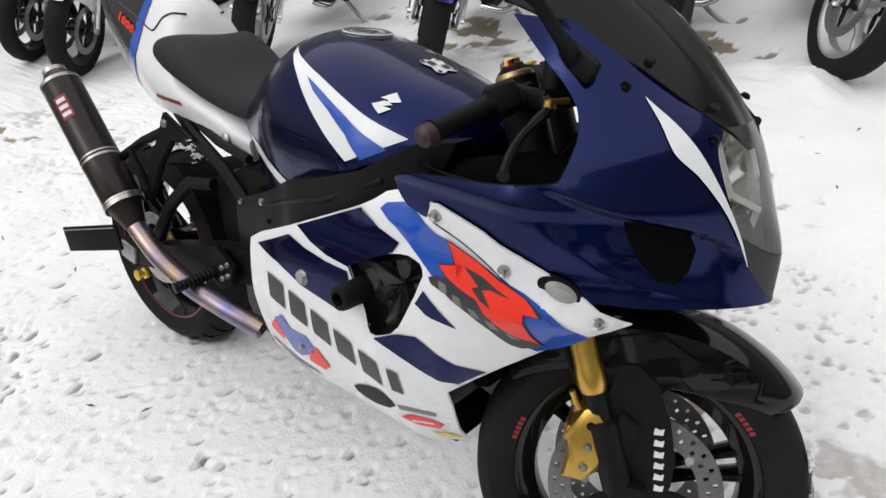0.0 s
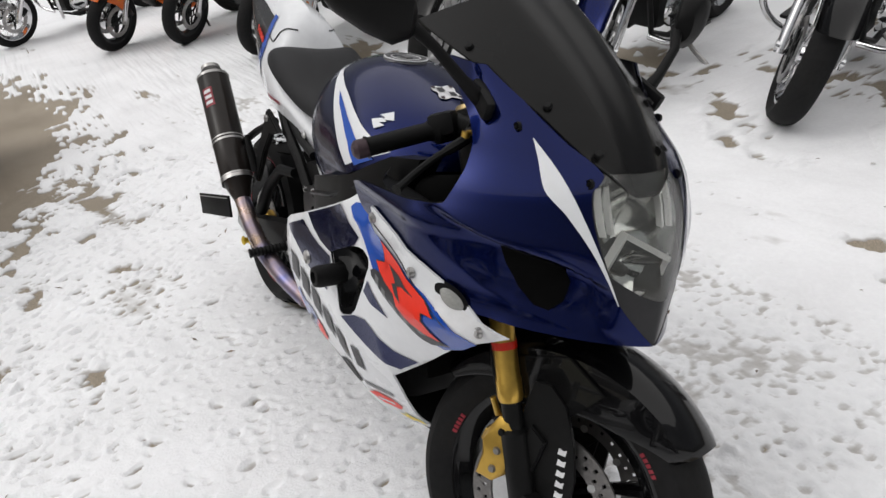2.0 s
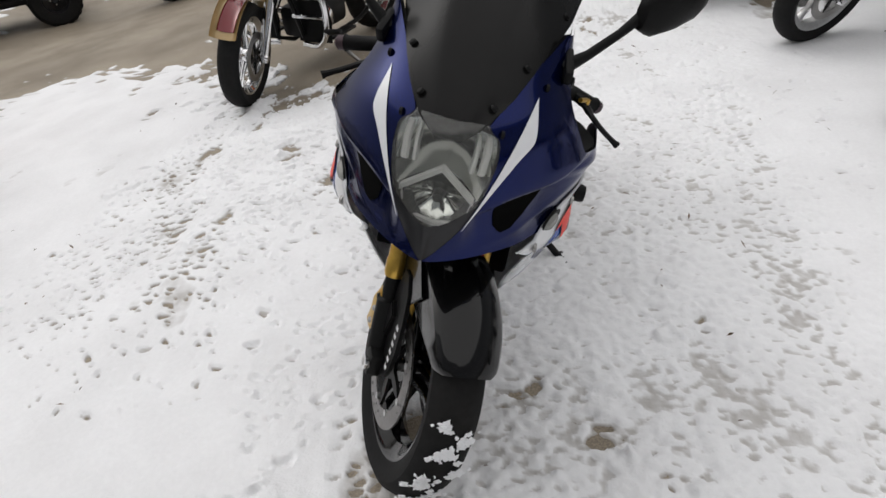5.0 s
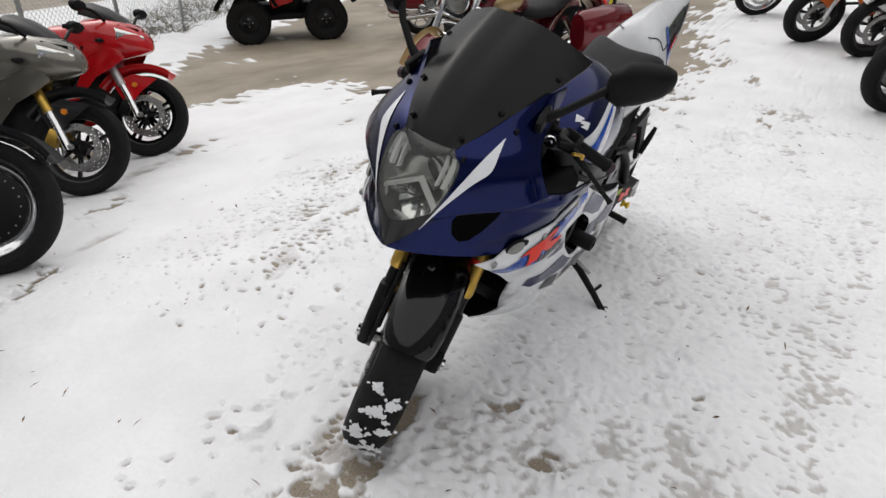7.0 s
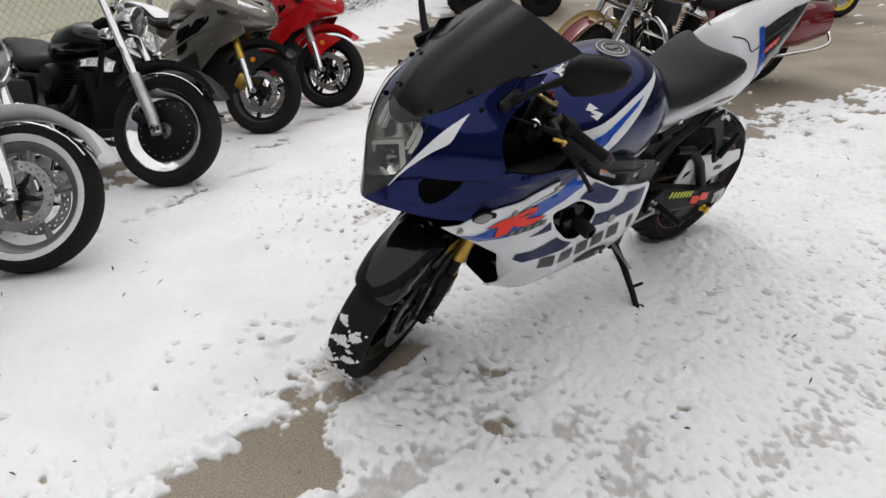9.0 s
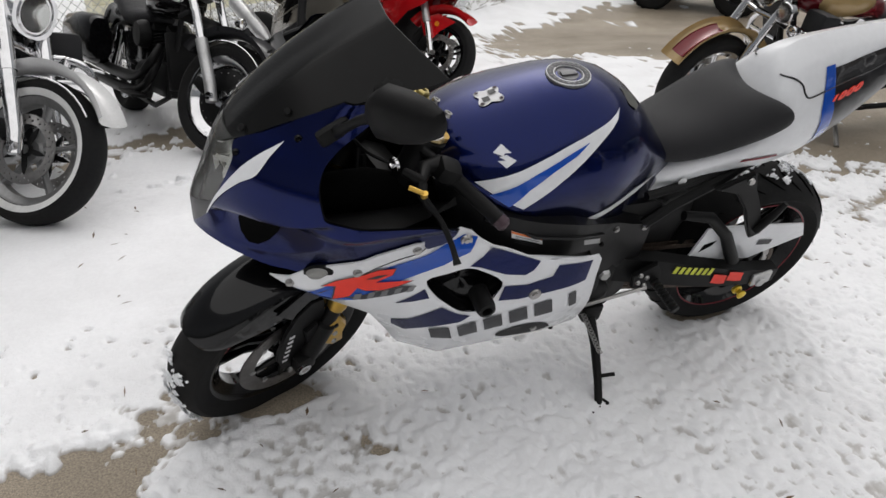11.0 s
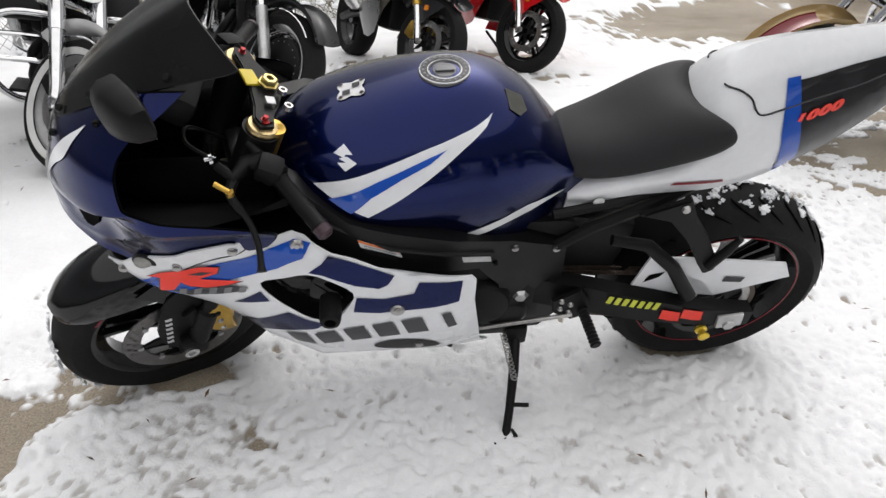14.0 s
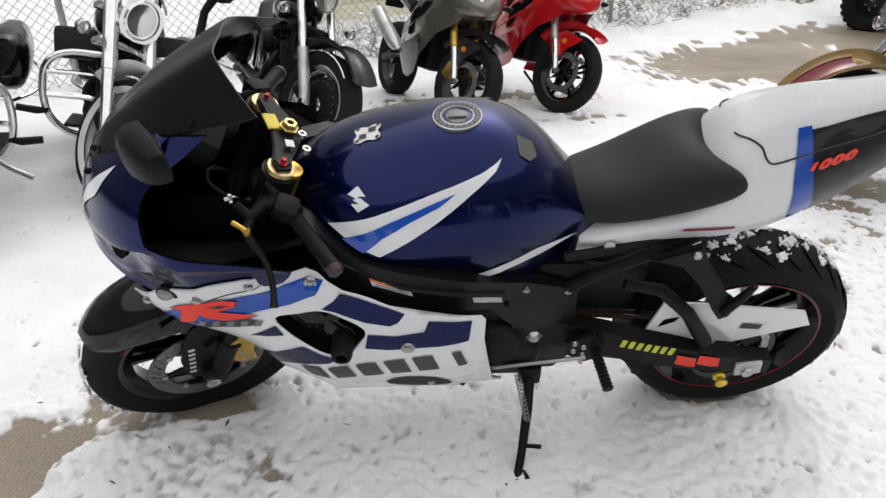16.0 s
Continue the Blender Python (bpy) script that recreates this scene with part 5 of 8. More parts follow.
STEER = Matrix.Translation(HEAD) @ Matrix.Rotation(radians(25), 4, AXIS) @ Matrix.Translation(-HEAD)
FX, FZ, FR = 0.785, 0.27, 0.305
G0 = 0.25


def front(name, bm, material, parent=None, label=""):
    ob = part(name, moved(bm, STEER), material, parent or bike, label)
    return ob


fw = front("front_wheel", moved(rim_mesh(0.220, 0.09), pose(FX, 0, FZ)), GLOSS_BLACK, None, "black three-spoke front wheel")
spokes_of(fw, STEER @ pose(FX, 0, FZ), 0.220, 0.09, 3, GLOSS_BLACK)
front("tyre", moved(lathe(tyre_section(FR, 0.12, 0.216), 72, "y", closed=True), pose(FX, 0, FZ)), RUBBER, fw, "front tyre with snow on its tread")
for s in (1, -1):
    dk = front("brake_disc", moved(disc_mesh(0.155, 0.112, 60), pose(FX, s * 0.066, FZ)), DISC, fw, "drilled steel brake disc")
    front("disc_carrier", moved(carrier_mesh(0.115), pose(FX, s * 0.064, FZ)), BLACK, dk)
    for k in range(8):
        front("disc_button", moved(lathe([(0.0001, 0.004), (0.008, 0.004), (0.008, -0.004), (0.0001, -0.004)], 10, "y"), pose(FX + 0.116 * math.cos(k * 0.785), s * 0.066, FZ + 0.116 * math.sin(k * 0.785))), ALU, dk)
    for a in (0.7, 2.8):
        tape = bmesh.new()
        for k in range(5):
            b = a + k * 0.045
            skin(tape, [[Vector((FX + rr * math.cos(b + db), s * yy, FZ + rr * math.sin(b + db))) for db in (0, 0.032)] for rr, yy in ((0.226, 0.0482), (0.236, 0.0515))], closed=False)
        front("rim_lettering", tape, maroon_ink, fw, "small red rim marks")
axle_front = front("front_axle", rod((FX, -0.135, FZ), (FX, 0.135, FZ), 0.016), STEEL, fw)
for s in (1, -1):
    up = Vector((-0.407, 0, 0.914)).normalized()
    base = Vector((FX - 0.03, s * 0.102, FZ + 0.015))
    top = HEAD + Vector((0.035, s * 0.102, 0.0))
    leg = front("fork_leg", tube([base.lerp(top, 0.0), base.lerp(top, 0.17), base.lerp(top, 0.18), base.lerp(top, G0 + 0.02)], [0.027, 0.028, 0.020, 0.020], 18), BLACK, None, "gold and black front fork leg")
    front("fork_tube", tube([base.lerp(top, G0), base.lerp(top, G0 + 0.015), base.lerp(top, G0 + 0.055), base.lerp(top, G0 + 0.065), base.lerp(top, 1.0)], [0.0225, 0.0255, 0.0255, 0.0235, 0.0235], 20), GOLD, leg, "gold anodised fork tube")
    front("fork_band", tube([base.lerp(top, 0.385), base.lerp(top, 0.405)], 0.0245, 20, cap=False), RED, leg)
    front("axle_clamp", block((0.06, 0.04, 0.07), pose(FX - 0.012, s * 0.108, FZ), 0.014), BLACK, leg)
    front("axle_ring", moved(lathe([(0.010, 0.004), (0.019, 0.004), (0.019, -0.004), (0.010, -0.004)], 20, "y", closed=True), pose(FX, s * 0.132, FZ)), CHROME, leg)
    # cooling duct plate in front of the disc with pale blocks
    guard2 = front("fork_guard", draped([(FX - 0.02, FZ - 0.02), (FX + 0.045, FZ - 0.0), (FX + 0.055, FZ + 0.09), (FX + 0.0, FZ + 0.22), (FX - 0.07, FZ + 0.24), (FX - 0.07, FZ + 0.1)], flat(0.094), side=s, step=0.08, thick=0.01, smooth_outline=2), BLACK, leg, "black fork guard with pale lettering blocks")
    for k in range(6):
        c = Vector((FX + 0.038 - 0.004 * k, 0, FZ + 0.03 + 0.021 * k))
        front("pale_block", draped([(c.x - 0.008, c.z - 0.007), (c.x + 0.008, c.z - 0.005), (c.x + 0.008, c.z + 0.008), (c.x + 0.002, c.z + 0.004), (c.x - 0.008, c.z + 0.006)], flat(0.0955), side=s, step=0.1, thick=0.0), PALE, guard2)
    cal = front("brake_caliper", skin(bmesh.new(), [[Vector((FX - 0.098 + dx * f, s * (0.07 + dy), FZ + 0.082 + dz * f + 0.25 * dx)) for dx, dz in ((-0.034, -0.058), (0.004, -0.068), (0.030, -0.045), (0.040, -0.005), (0.034, 0.05), (0.012, 0.082), (-0.014, 0.078), (-0.040, 0.03), (-0.030, -0.01))] for dy, f in ((-0.035, 0.9), (-0.025, 1.0), (0.034, 1.0), (0.046, 0.95), (0.052, 0.8))]), GOLD, leg, "gold radial brake caliper")
    for dz in (-0.035, 0.005, 0.045):
        front("caliper_bolt", moved(lathe([(0.0001, 0.006), (0.006, 0.006), (0.009, 0)], 10, "y"), pose(FX - 0.096, s * 0.121, FZ + 0.082 + dz) @ pose(0, 0, 0, 0, 0, 0 if s > 0 else 180)), STEEL if dz < 0.04 else BLACK, cal)
    front("caliper_bridge", block((0.05, 0.07, 0.03), pose(FX - 0.115, s * 0.075, FZ + 0.095, 0, 12, 0), 0.006), GOLD, cal)
    front("bleed_nipple", rod((FX - 0.122, s * 0.10, FZ + 0.145), (FX - 0.140, s * 0.105, FZ + 0.178), 0.006, 8), GOLD, cal)
    front("caliper_bracket", plate([(FX - 0.03, FZ + 0.02), (FX - 0.015, FZ + 0.14), (FX - 0.05, FZ + 0.16), (FX - 0.075, FZ + 0.05)], 0.02, pose(0, s * 0.095, 0), 0.003), BLACK, leg)
    front("brake_hose", tube(spline([(FX - 0.105, s * 0.09, FZ + 0.155), (FX - 0.15, s * 0.10, FZ + 0.22), (FX - 0.19, s * 0.09, FZ + 0.33), (FX - 0.2, s * 0.07, FZ + 0.45)], 5), 0.0055, 8), PLASTIC, leg)
# front mudguard: shell over the tyre with side skirts
def guard_row(a, wide):
    r, c = 0.330, Vector((FX, 0, FZ))
    row = []
    skirt = table(a, [(0.45, 0.015), (0.8, 0.05), (1.2, 0.10), (1.7, 0.12), (2.2, 0.07), (2.6, 0.03)])
    prof = [(-wide, -skirt), (-wide, -0.02), (-wide * 0.85, -0.006), (-wide * 0.45, 0.006), (0, 0.012), (wide * 0.45, 0.006), (wide * 0.85, -0.006), (wide, -0.02), (wide, -skirt)]
    for y, dr in prof:
        row.append(c + Vector((math.cos(a), 0, math.sin(a))) * (r + dr) + Vector((0, y, 0)))
    return row
bm = skin(bmesh.new(), [guard_row(a, table(a, [(0.76, 0.052), (0.80, 0.064), (0.88, 0.071), (1.2, 0.079), (2.0, 0.082), (2.7, 0.07)])) for a in (0.765, 0.78, 0.81, *(0.86 + k * 0.09 for k in range(20)))], closed=False)
r = bmesh.ops.extrude_face_region(bm, geom=bm.faces[:])
for v in [v for v in r["geom"] if isinstance(v, bmesh.types.BMVert)]:
    v.co += (Vector((FX, v.co.y * 0.4, FZ)) - v.co).normalized() * 0.004
mud = front("front_mudguard", bm, GLOSS_BLACK, None, "glossy black front mudguard")
for s in (1, -1):
    front("mudguard_stay", plate([(FX + 0.06, FZ + 0.27), (FX - 0.02, FZ + 0.16), (FX - 0.09, FZ + 0.19), (FX - 0.12, FZ + 0.27), (FX - 0.02, FZ + 0.31)], 0.006, pose(0, s * 0.086, 0), 0.002), GLOSS_BLACK, mud)
SN = [(0.02, 0.035, 0.03), (0.2, -0.012, 0.036), (0.32, 0.03, 0.026), (-0.15, -0.03, 0.034), (-0.3, 0.02, 0.034), (-0.48, -0.02, 0.034), (-0.52, 0.03, 0.025), (-0.05, -0.035, 0.024), (0.42, -0.03, 0.026)]
snow_clots([(STEER @ Vector((FX + 0.307 * math.cos(a), y, FZ + 0.307 * math.sin(a))), STEER.to_3x3() @ Vector((math.cos(a), y * 5, math.sin(a))), sz) for a, y, sz in SN], fw, 9)
# yokes, bars, controls
STEER = Matrix.Translation(HEAD) @ Matrix.Rotation(radians(18), 4, AXIS) @ Matrix.Translation(-HEAD)
yoke = front("top_yoke", plate([(-0.062, -0.008), (-0.040, -0.022), (-0.012, -0.034), (0.0, -0.048), (0.046, -0.050), (0.060, -0.040), (0.046, -0.024), (0.040, 0.0), (0.046, 0.024), (0.060, 0.040), (0.046, 0.050), (0.0, 0.048), (-0.012, 0.034), (-0.040, 0.022), (-0.062, 0.008)], 0.02,
                               Matrix.Translation(HEAD + Vector((0.026, 0, 0.0))) @ pose(0, 0, 0, 0, -24, 0) @ pose(0, 0, 0, 90, 0, 0) @ Matrix.Diagonal((0.62, 1, 2.45, 1)), 0.004), BLACK, None, "black top yoke")
for s in (1, -1):
    c = HEAD + Vector((0.045, s * 0.104, -0.002))
    t = Matrix.Translation(c) @ pose(0, 0, 0, 0, -24, 0)
    front("fork_cap", moved(lathe([(0.0001, 0.012), (0.010, 0.012), (0.012, 0.008), (0.029, 0.007), (0.032, 0.003), (0.032, -0.002)], 24, "z"), t), PALE_GOLD, yoke, "pale gold fork cap")
    front("fork_adjuster", moved(lathe([(0.0001, 0.028), (0.005, 0.028), (0.006, 0.02), (0.011, 0.019), (0.012, 0.010)], 8, "z"), t), RED_METAL, yoke, "red fork adjuster")
    p0, p1 = HEAD + Vector((0.078, s * 0.125, -0.014)), HEAD + Vector((-0.010, s * 0.318, -0.09))
    bar = front("handlebar", rod(p0, p1, 0.011, 12), BLACK, None, "black clip-on handlebar")
    front("grip", tube([p0.lerp(p1, 0.42), p0.lerp(p1, 0.45), p0.lerp(p1, 0.92), p0.lerp(p1, 0.95)], [0.019, 0.0165, 0.0165, 0.02], 16), PLASTIC, bar, "black rubber grip")
    front("bar_end", tube([p0.lerp(p1, 0.95), p0.lerp(p1, 1.03), p0.lerp(p1, 1.06)], [0.017, 0.017, 0.01], 14), dull_mauve, bar)
    sg = front("switchgear", tube([p0.lerp(p1, 0.2), p0.lerp(p1, 0.24), p0.lerp(p1, 0.38), p0.lerp(p1, 0.41)], [0.018, 0.027, 0.027, 0.02], 14), PLASTIC, bar)
    front("switch_box", block((0.05, 0.05, 0.042), Matrix.Translation(p0.lerp(p1, 0.33) + Vector((0.006, 0, 0.010))) @ pose(0, 0, 0, 0, -24, s * -24), 0.012), PLASTIC, sg)
    front("switch", block((0.014, 0.018, 0.01), Matrix.Translation(p0.lerp(p1, 0.36) + Vector((0.014, 0, 0.022))), 0.003), YELLOW if s > 0 else RED, sg)
    lv = [HEAD + Vector((x, s * y, z)) for x, y, z in ((0.125, 0.200, -0.026), (0.137, 0.226, -0.037), (0.117, 0.268, -0.072), (0.113, 0.31, -0.10), (0.12, 0.351, -0.121))]
    lever = front("lever", tube(spline(lv, 4), [0.011] * 4 + [0.009] * 3 + [0.0065] * 8 + [0.007, 0.0095], 8), BLACK, bar, "black control lever")
    front("lever_perch", tube([p0.lerp(p1, 0.22), p0.lerp(p1, 0.2) + Vector((0.035, 0, 0.0)), HEAD + Vector((0.125, s * 0.196, -0.024)), HEAD + Vector((0.146, s * 0.160, -0.020))], [0.024, 0.018, 0.015, 0.009], 10), BLACK, bar)
    front("lever_adjuster", rod(lv[1] + Vector((0, 0, 0.002)), lv[1] + Vector((0.0, 0, 0.014)), 0.008, 12), GOLD, lever)
    front("lever_adjuster", tube([lv[1] + Vector((0.0, 0, 0.012)), lv[1] + Vector((0.022, -s * 0.024, 0.016))], [0.005, 0.0055], 8), GOLD, lever)
    front("fork_clamp", moved(lathe([(0.028, -0.24), (0.035, -0.24), (0.038, -0.004), (0.03, -0.004)], 20, "z", closed=True), t), BLACK, yoke)
front("stem_nut", moved(lathe([(0.012, 0.025), (0.02, 0.025), (0.024, 0.02), (0.024, 0.008), (0.03, 0.006), (0.03, 0.0), (0.012, 0.0)], 6, "z", closed=True), Matrix.Translation(HEAD + Vector((0.008, 0, 0.010))) @ pose(0, 0, 0, 0, -24, 0) @ Matrix.Diagonal((0.72, 0.72, 0.6, 1))), BRASS, yoke, "brass stem nut")
for y in (0.028, 0.075):
    front("yoke_bolt", moved(lathe([(0.0001, 0.006), (0.004, 0.006), (0.005, 0.010), (0.009, 0.010), (0.010, 0.0)], 12, "z"), Matrix.Translation(HEAD + Vector((-0.012, y, 0.004))) @ pose(0, 0, 0, 0, -24, 0)), STEEL, yoke)
front("yoke_mark", moved(block((0.018, 0.02, 0.002), None, 0.0), Matrix.Translation(HEAD + Vector((0.015, 0.055, 0.0165))) @ pose(0, 0, 0, 0, -24, 0)), PALE, yoke)
front("damper", moved(block((0.03, 0.05, 0.005), None, 0.0015), Matrix.Translation(HEAD + Vector((0.04, -0.02, 0.018))) @ pose(0, 0, 0, 0, -24, 8)), YELLOW, yoke, "yellow tag on the yoke")
front("lower_yoke", block((0.09, 0.27, 0.035), Matrix.Translation(HEAD - AXIS * 0.2) @ pose(0, 0, 0, 0, -24, 0), 0.012), BLACK, bike)
front("cable_adjuster", lathe([(0.0001, 0.012), (0.006, 0.012), (0.006, 0.004), (0.016, 0.003), (0.017, -0.003), (0.006, -0.004), (0.0001, -0.012)], 14, "x", HEAD + Vector((0.154, 0.138, -0.019))), CHROME, None)
front("clutch_cable", tube(spline([HEAD + Vector((0.154, 0.138, -0.019)), HEAD + Vector((0.19, 0.09, -0.012)), HEAD + Vector((0.18, 0.02, -0.04)), HEAD + Vector((0.12, -0.03, -0.14))], 5), 0.004, 6), PLASTIC, None)
for y, dip in ((0.05, 0.0), (0.075, 0.03)):
    front("wiring_loom", tube(spline([HEAD + Vector((0.15, y - 0.06, -0.10)), HEAD + Vector((0.17, y, -0.16 - dip)), HEAD + Vector((0.12, y + 0.05, -0.21 - dip)), HEAD + Vector((0.02, y + 0.05, -0.20))], 5), 0.007, 8), BLACK, None)
p0, p1 = HEAD + Vector((0.078, -0.125, -0.014)), HEAD + Vector((-0.010, -0.318, -0.09))
front("brake_reservoir", lathe([(0.0001, 0.03), (0.02, 0.03), (0.022, 0.026), (0.02, -0.02), (0.0001, -0.02)], 16, "z", p0.lerp(p1, 0.12) + Vector((0.055, 0, 0.025))), PLASTIC, None)

# ---- ground: one sheet of gritty paving with a trampled layer of snow on it ----
def paving_material():
    m = mat("wet_gritty_paving", (0.31, 0.262, 0.20), 0.6, 0.0, 0.5, 170, 0.9, 220, second=(0.20, 0.168, 0.128), patch=1.3, rough_vary=0.25)
    return m


def snow_material():
    """Snow whose thin places let the wet grit show through."""
    m = mat("trodden_snow", (0.84, 0.845, 0.86), 0.75, 0.0, 0.035, 60, 0.6, 140, second=(0.76, 0.762, 0.775), patch=2.5)
    n, l = m.node_tree.nodes, m.node_tree.links
    p = n["Principled BSDF"]
    p.inputs["Subsurface Weight"].default_value = 0.0
    old = p.inputs["Base Color"].links[0].from_socket
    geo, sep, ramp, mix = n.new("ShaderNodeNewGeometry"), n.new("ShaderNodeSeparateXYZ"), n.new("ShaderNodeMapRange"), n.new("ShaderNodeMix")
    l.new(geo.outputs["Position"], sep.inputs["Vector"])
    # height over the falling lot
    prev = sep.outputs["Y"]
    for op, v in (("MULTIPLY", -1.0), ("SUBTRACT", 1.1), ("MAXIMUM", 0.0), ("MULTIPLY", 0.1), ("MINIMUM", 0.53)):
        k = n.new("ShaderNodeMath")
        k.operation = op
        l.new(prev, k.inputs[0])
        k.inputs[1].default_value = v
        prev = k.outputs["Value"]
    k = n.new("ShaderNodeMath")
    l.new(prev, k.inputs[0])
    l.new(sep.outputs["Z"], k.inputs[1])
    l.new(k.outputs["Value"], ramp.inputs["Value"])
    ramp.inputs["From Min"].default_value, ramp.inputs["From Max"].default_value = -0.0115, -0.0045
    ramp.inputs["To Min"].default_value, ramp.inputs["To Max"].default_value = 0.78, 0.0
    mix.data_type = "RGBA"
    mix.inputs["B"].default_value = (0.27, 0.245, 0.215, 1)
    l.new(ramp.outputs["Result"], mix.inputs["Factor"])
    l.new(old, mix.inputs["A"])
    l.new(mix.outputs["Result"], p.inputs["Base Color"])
    return m


def smooth_noise(xs, ys, cell, seed):
    """Value noise on a grid, between -1 and 1."""
    rng = np.random.RandomState(seed)
    lat = rng.rand(257, 257) * 2 - 1
    u, v = xs / cell + 64, ys / cell + 64
    i, j = np.floor(u).astype(int), np.floor(v).astype(int)
    a, b = u - i, v - j
    a, b = a * a * (3 - 2 * a), b * b * (3 - 2 * b)
    i, j = i % 256, j % 256
    return (lat[i, j] * (1 - a) + lat[i + 1, j] * a) * (1 - b) + (lat[i, j + 1] * (1 - a) + lat[i + 1, j + 1] * a) * b


def fractal(xs, ys, cell, seed, octaves=4):
    return sum(smooth_noise(xs, ys, cell / 2 ** k, seed + 7 * k) * 0.55 ** k for k in range(octaves))


PAVING_Z = -0.013
FALL = 5.71


def lot(y):
    """The lot falls away towards the fence and flattens out before it."""
    return -np.minimum(0.53, 0.1 * np.maximum(0.0, -y - 1.1))


pv = bmesh.new()
skin(pv, [[Vector((x, y, PAVING_Z + float(lot(y)))) for y in (-150, -40, -10, -6.4, -4, -2, -1.1, 0, 4, 20, 60, 150)] for x in (-150, -60, -20, -8, -3, 0, 3, 8, 20, 60, 150)], closed=False)
ground = part("ground", pv, paving_material(), None)
tagged(ground, "wet gritty tan paving of the lot under the snow", "ground", kind="structure")


def axis_steps(lo, hi, fine, reach):
    core = list(np.arange(lo, hi, fine))
    out, step = [], fine
    v = hi
    while v < reach:
        out.append(v)
        step *= 1.05
        v += step
    low, step, v = [], fine, lo
    while v > -reach:
        step *= 1.05
        v -= step
        low.append(v)
    return np.array(low[::-1] + core + out)


gx, gy = axis_steps(-2.5, 2.1, 0.0078, 16), axis_steps(-1.9, 1.7, 0.0078, 16)
X, Y = np.meshgrid(gx, gy, indexing="ij")
warp_x, warp_y = X + 0.14 * fractal(X, Y, 0.5, 3), Y + 0.14 * fractal(X, Y, 0.5, 4)
H = 0.002 + 0.0022 * fractal(X, Y, 1.1, 11) + 0.0014 * fractal(X, Y, 0.16, 12, 3) + 0.0008 * fractal(X, Y, 0.05, 13, 2)


def inside(poly, px, py):
    """Signed closeness to a polygon: positive inside, in metres."""
    d = np.full(px.shape, 1e9)
    odd = np.zeros(px.shape, bool)
    for (x0, y0), (x1, y1) in zip(poly, poly[1:] + poly[:1]):
        ex, ey = x1 - x0, y1 - y0
        t = np.clip(((px - x0) * ex + (py - y0) * ey) / (ex * ex + ey * ey), 0, 1)
        d = np.minimum(d, np.hypot(px - x0 - t * ex, py - y0 - t * ey))
        if y0 != y1:
            odd ^= ((y0 > py) != (y1 > py)) & (px < ex * (py - y0) / ey + x0)
    return np.where(odd, d, -d)


# where the paving lies bare: the driving lane, a patch before the front wheel, small worn places, and dark patches
# under parked bikes
LANE = [(-3.0, -3.2), (-3.4, -4.15), (-3.1, -4.55), (-2.46, -4.6), (-2.15, -5.26), (-2.19, -5.92), (-2.75, -6.58), (-3.3, -7.0), (-3.97, -7.57), (-5.3, -8.1), (-9, -9.5), (-16, -12), (-16, -1.8), (-7.84, -1.2), (-5.5, -0.55), (-4.5, -0.42), (-3.2, -0.40), (-2.5, -0.5), (-2.15, -0.85), (-1.85, -1.2), (-1.9, -1.65), (-2.6, -2.3), (-3.0, -2.8)]
lane = inside(LANE, warp_x, warp_y)
mottle = fractal(X * 0.7 - Y * 0.7, (X + Y) * 1.5, 0.30, 51, 5) * 0.7 + 0.55 * fractal(X, Y, 0.075, 57, 4)
lane = np.where(lane > -1.0, np.clip(lane, -1.0, 0.35) * 0.40 + (0.15 * mottle + 0.10 * fractal(X, Y, 0.045, 58, 3)) * np.clip(1 - lane / 0.9, 0.45, 1) - 0.01, lane)
ragged = fractal(X, Y, 0.09, 36, 4)
bare = np.maximum(lane, 0.045 * ragged + inside([(0.93, 0.04), (1.06, 0.01), (1.2, 0.02), (1.42, 0.09), (1.9, 0.22), (1.8, 0.55), (1.24, 0.52), (1.13, 0.37), (1.06, 0.25), (0.98, 0.15)], X + 0.3 * (warp_x - X), Y + 0.3 * (warp_y - Y)))
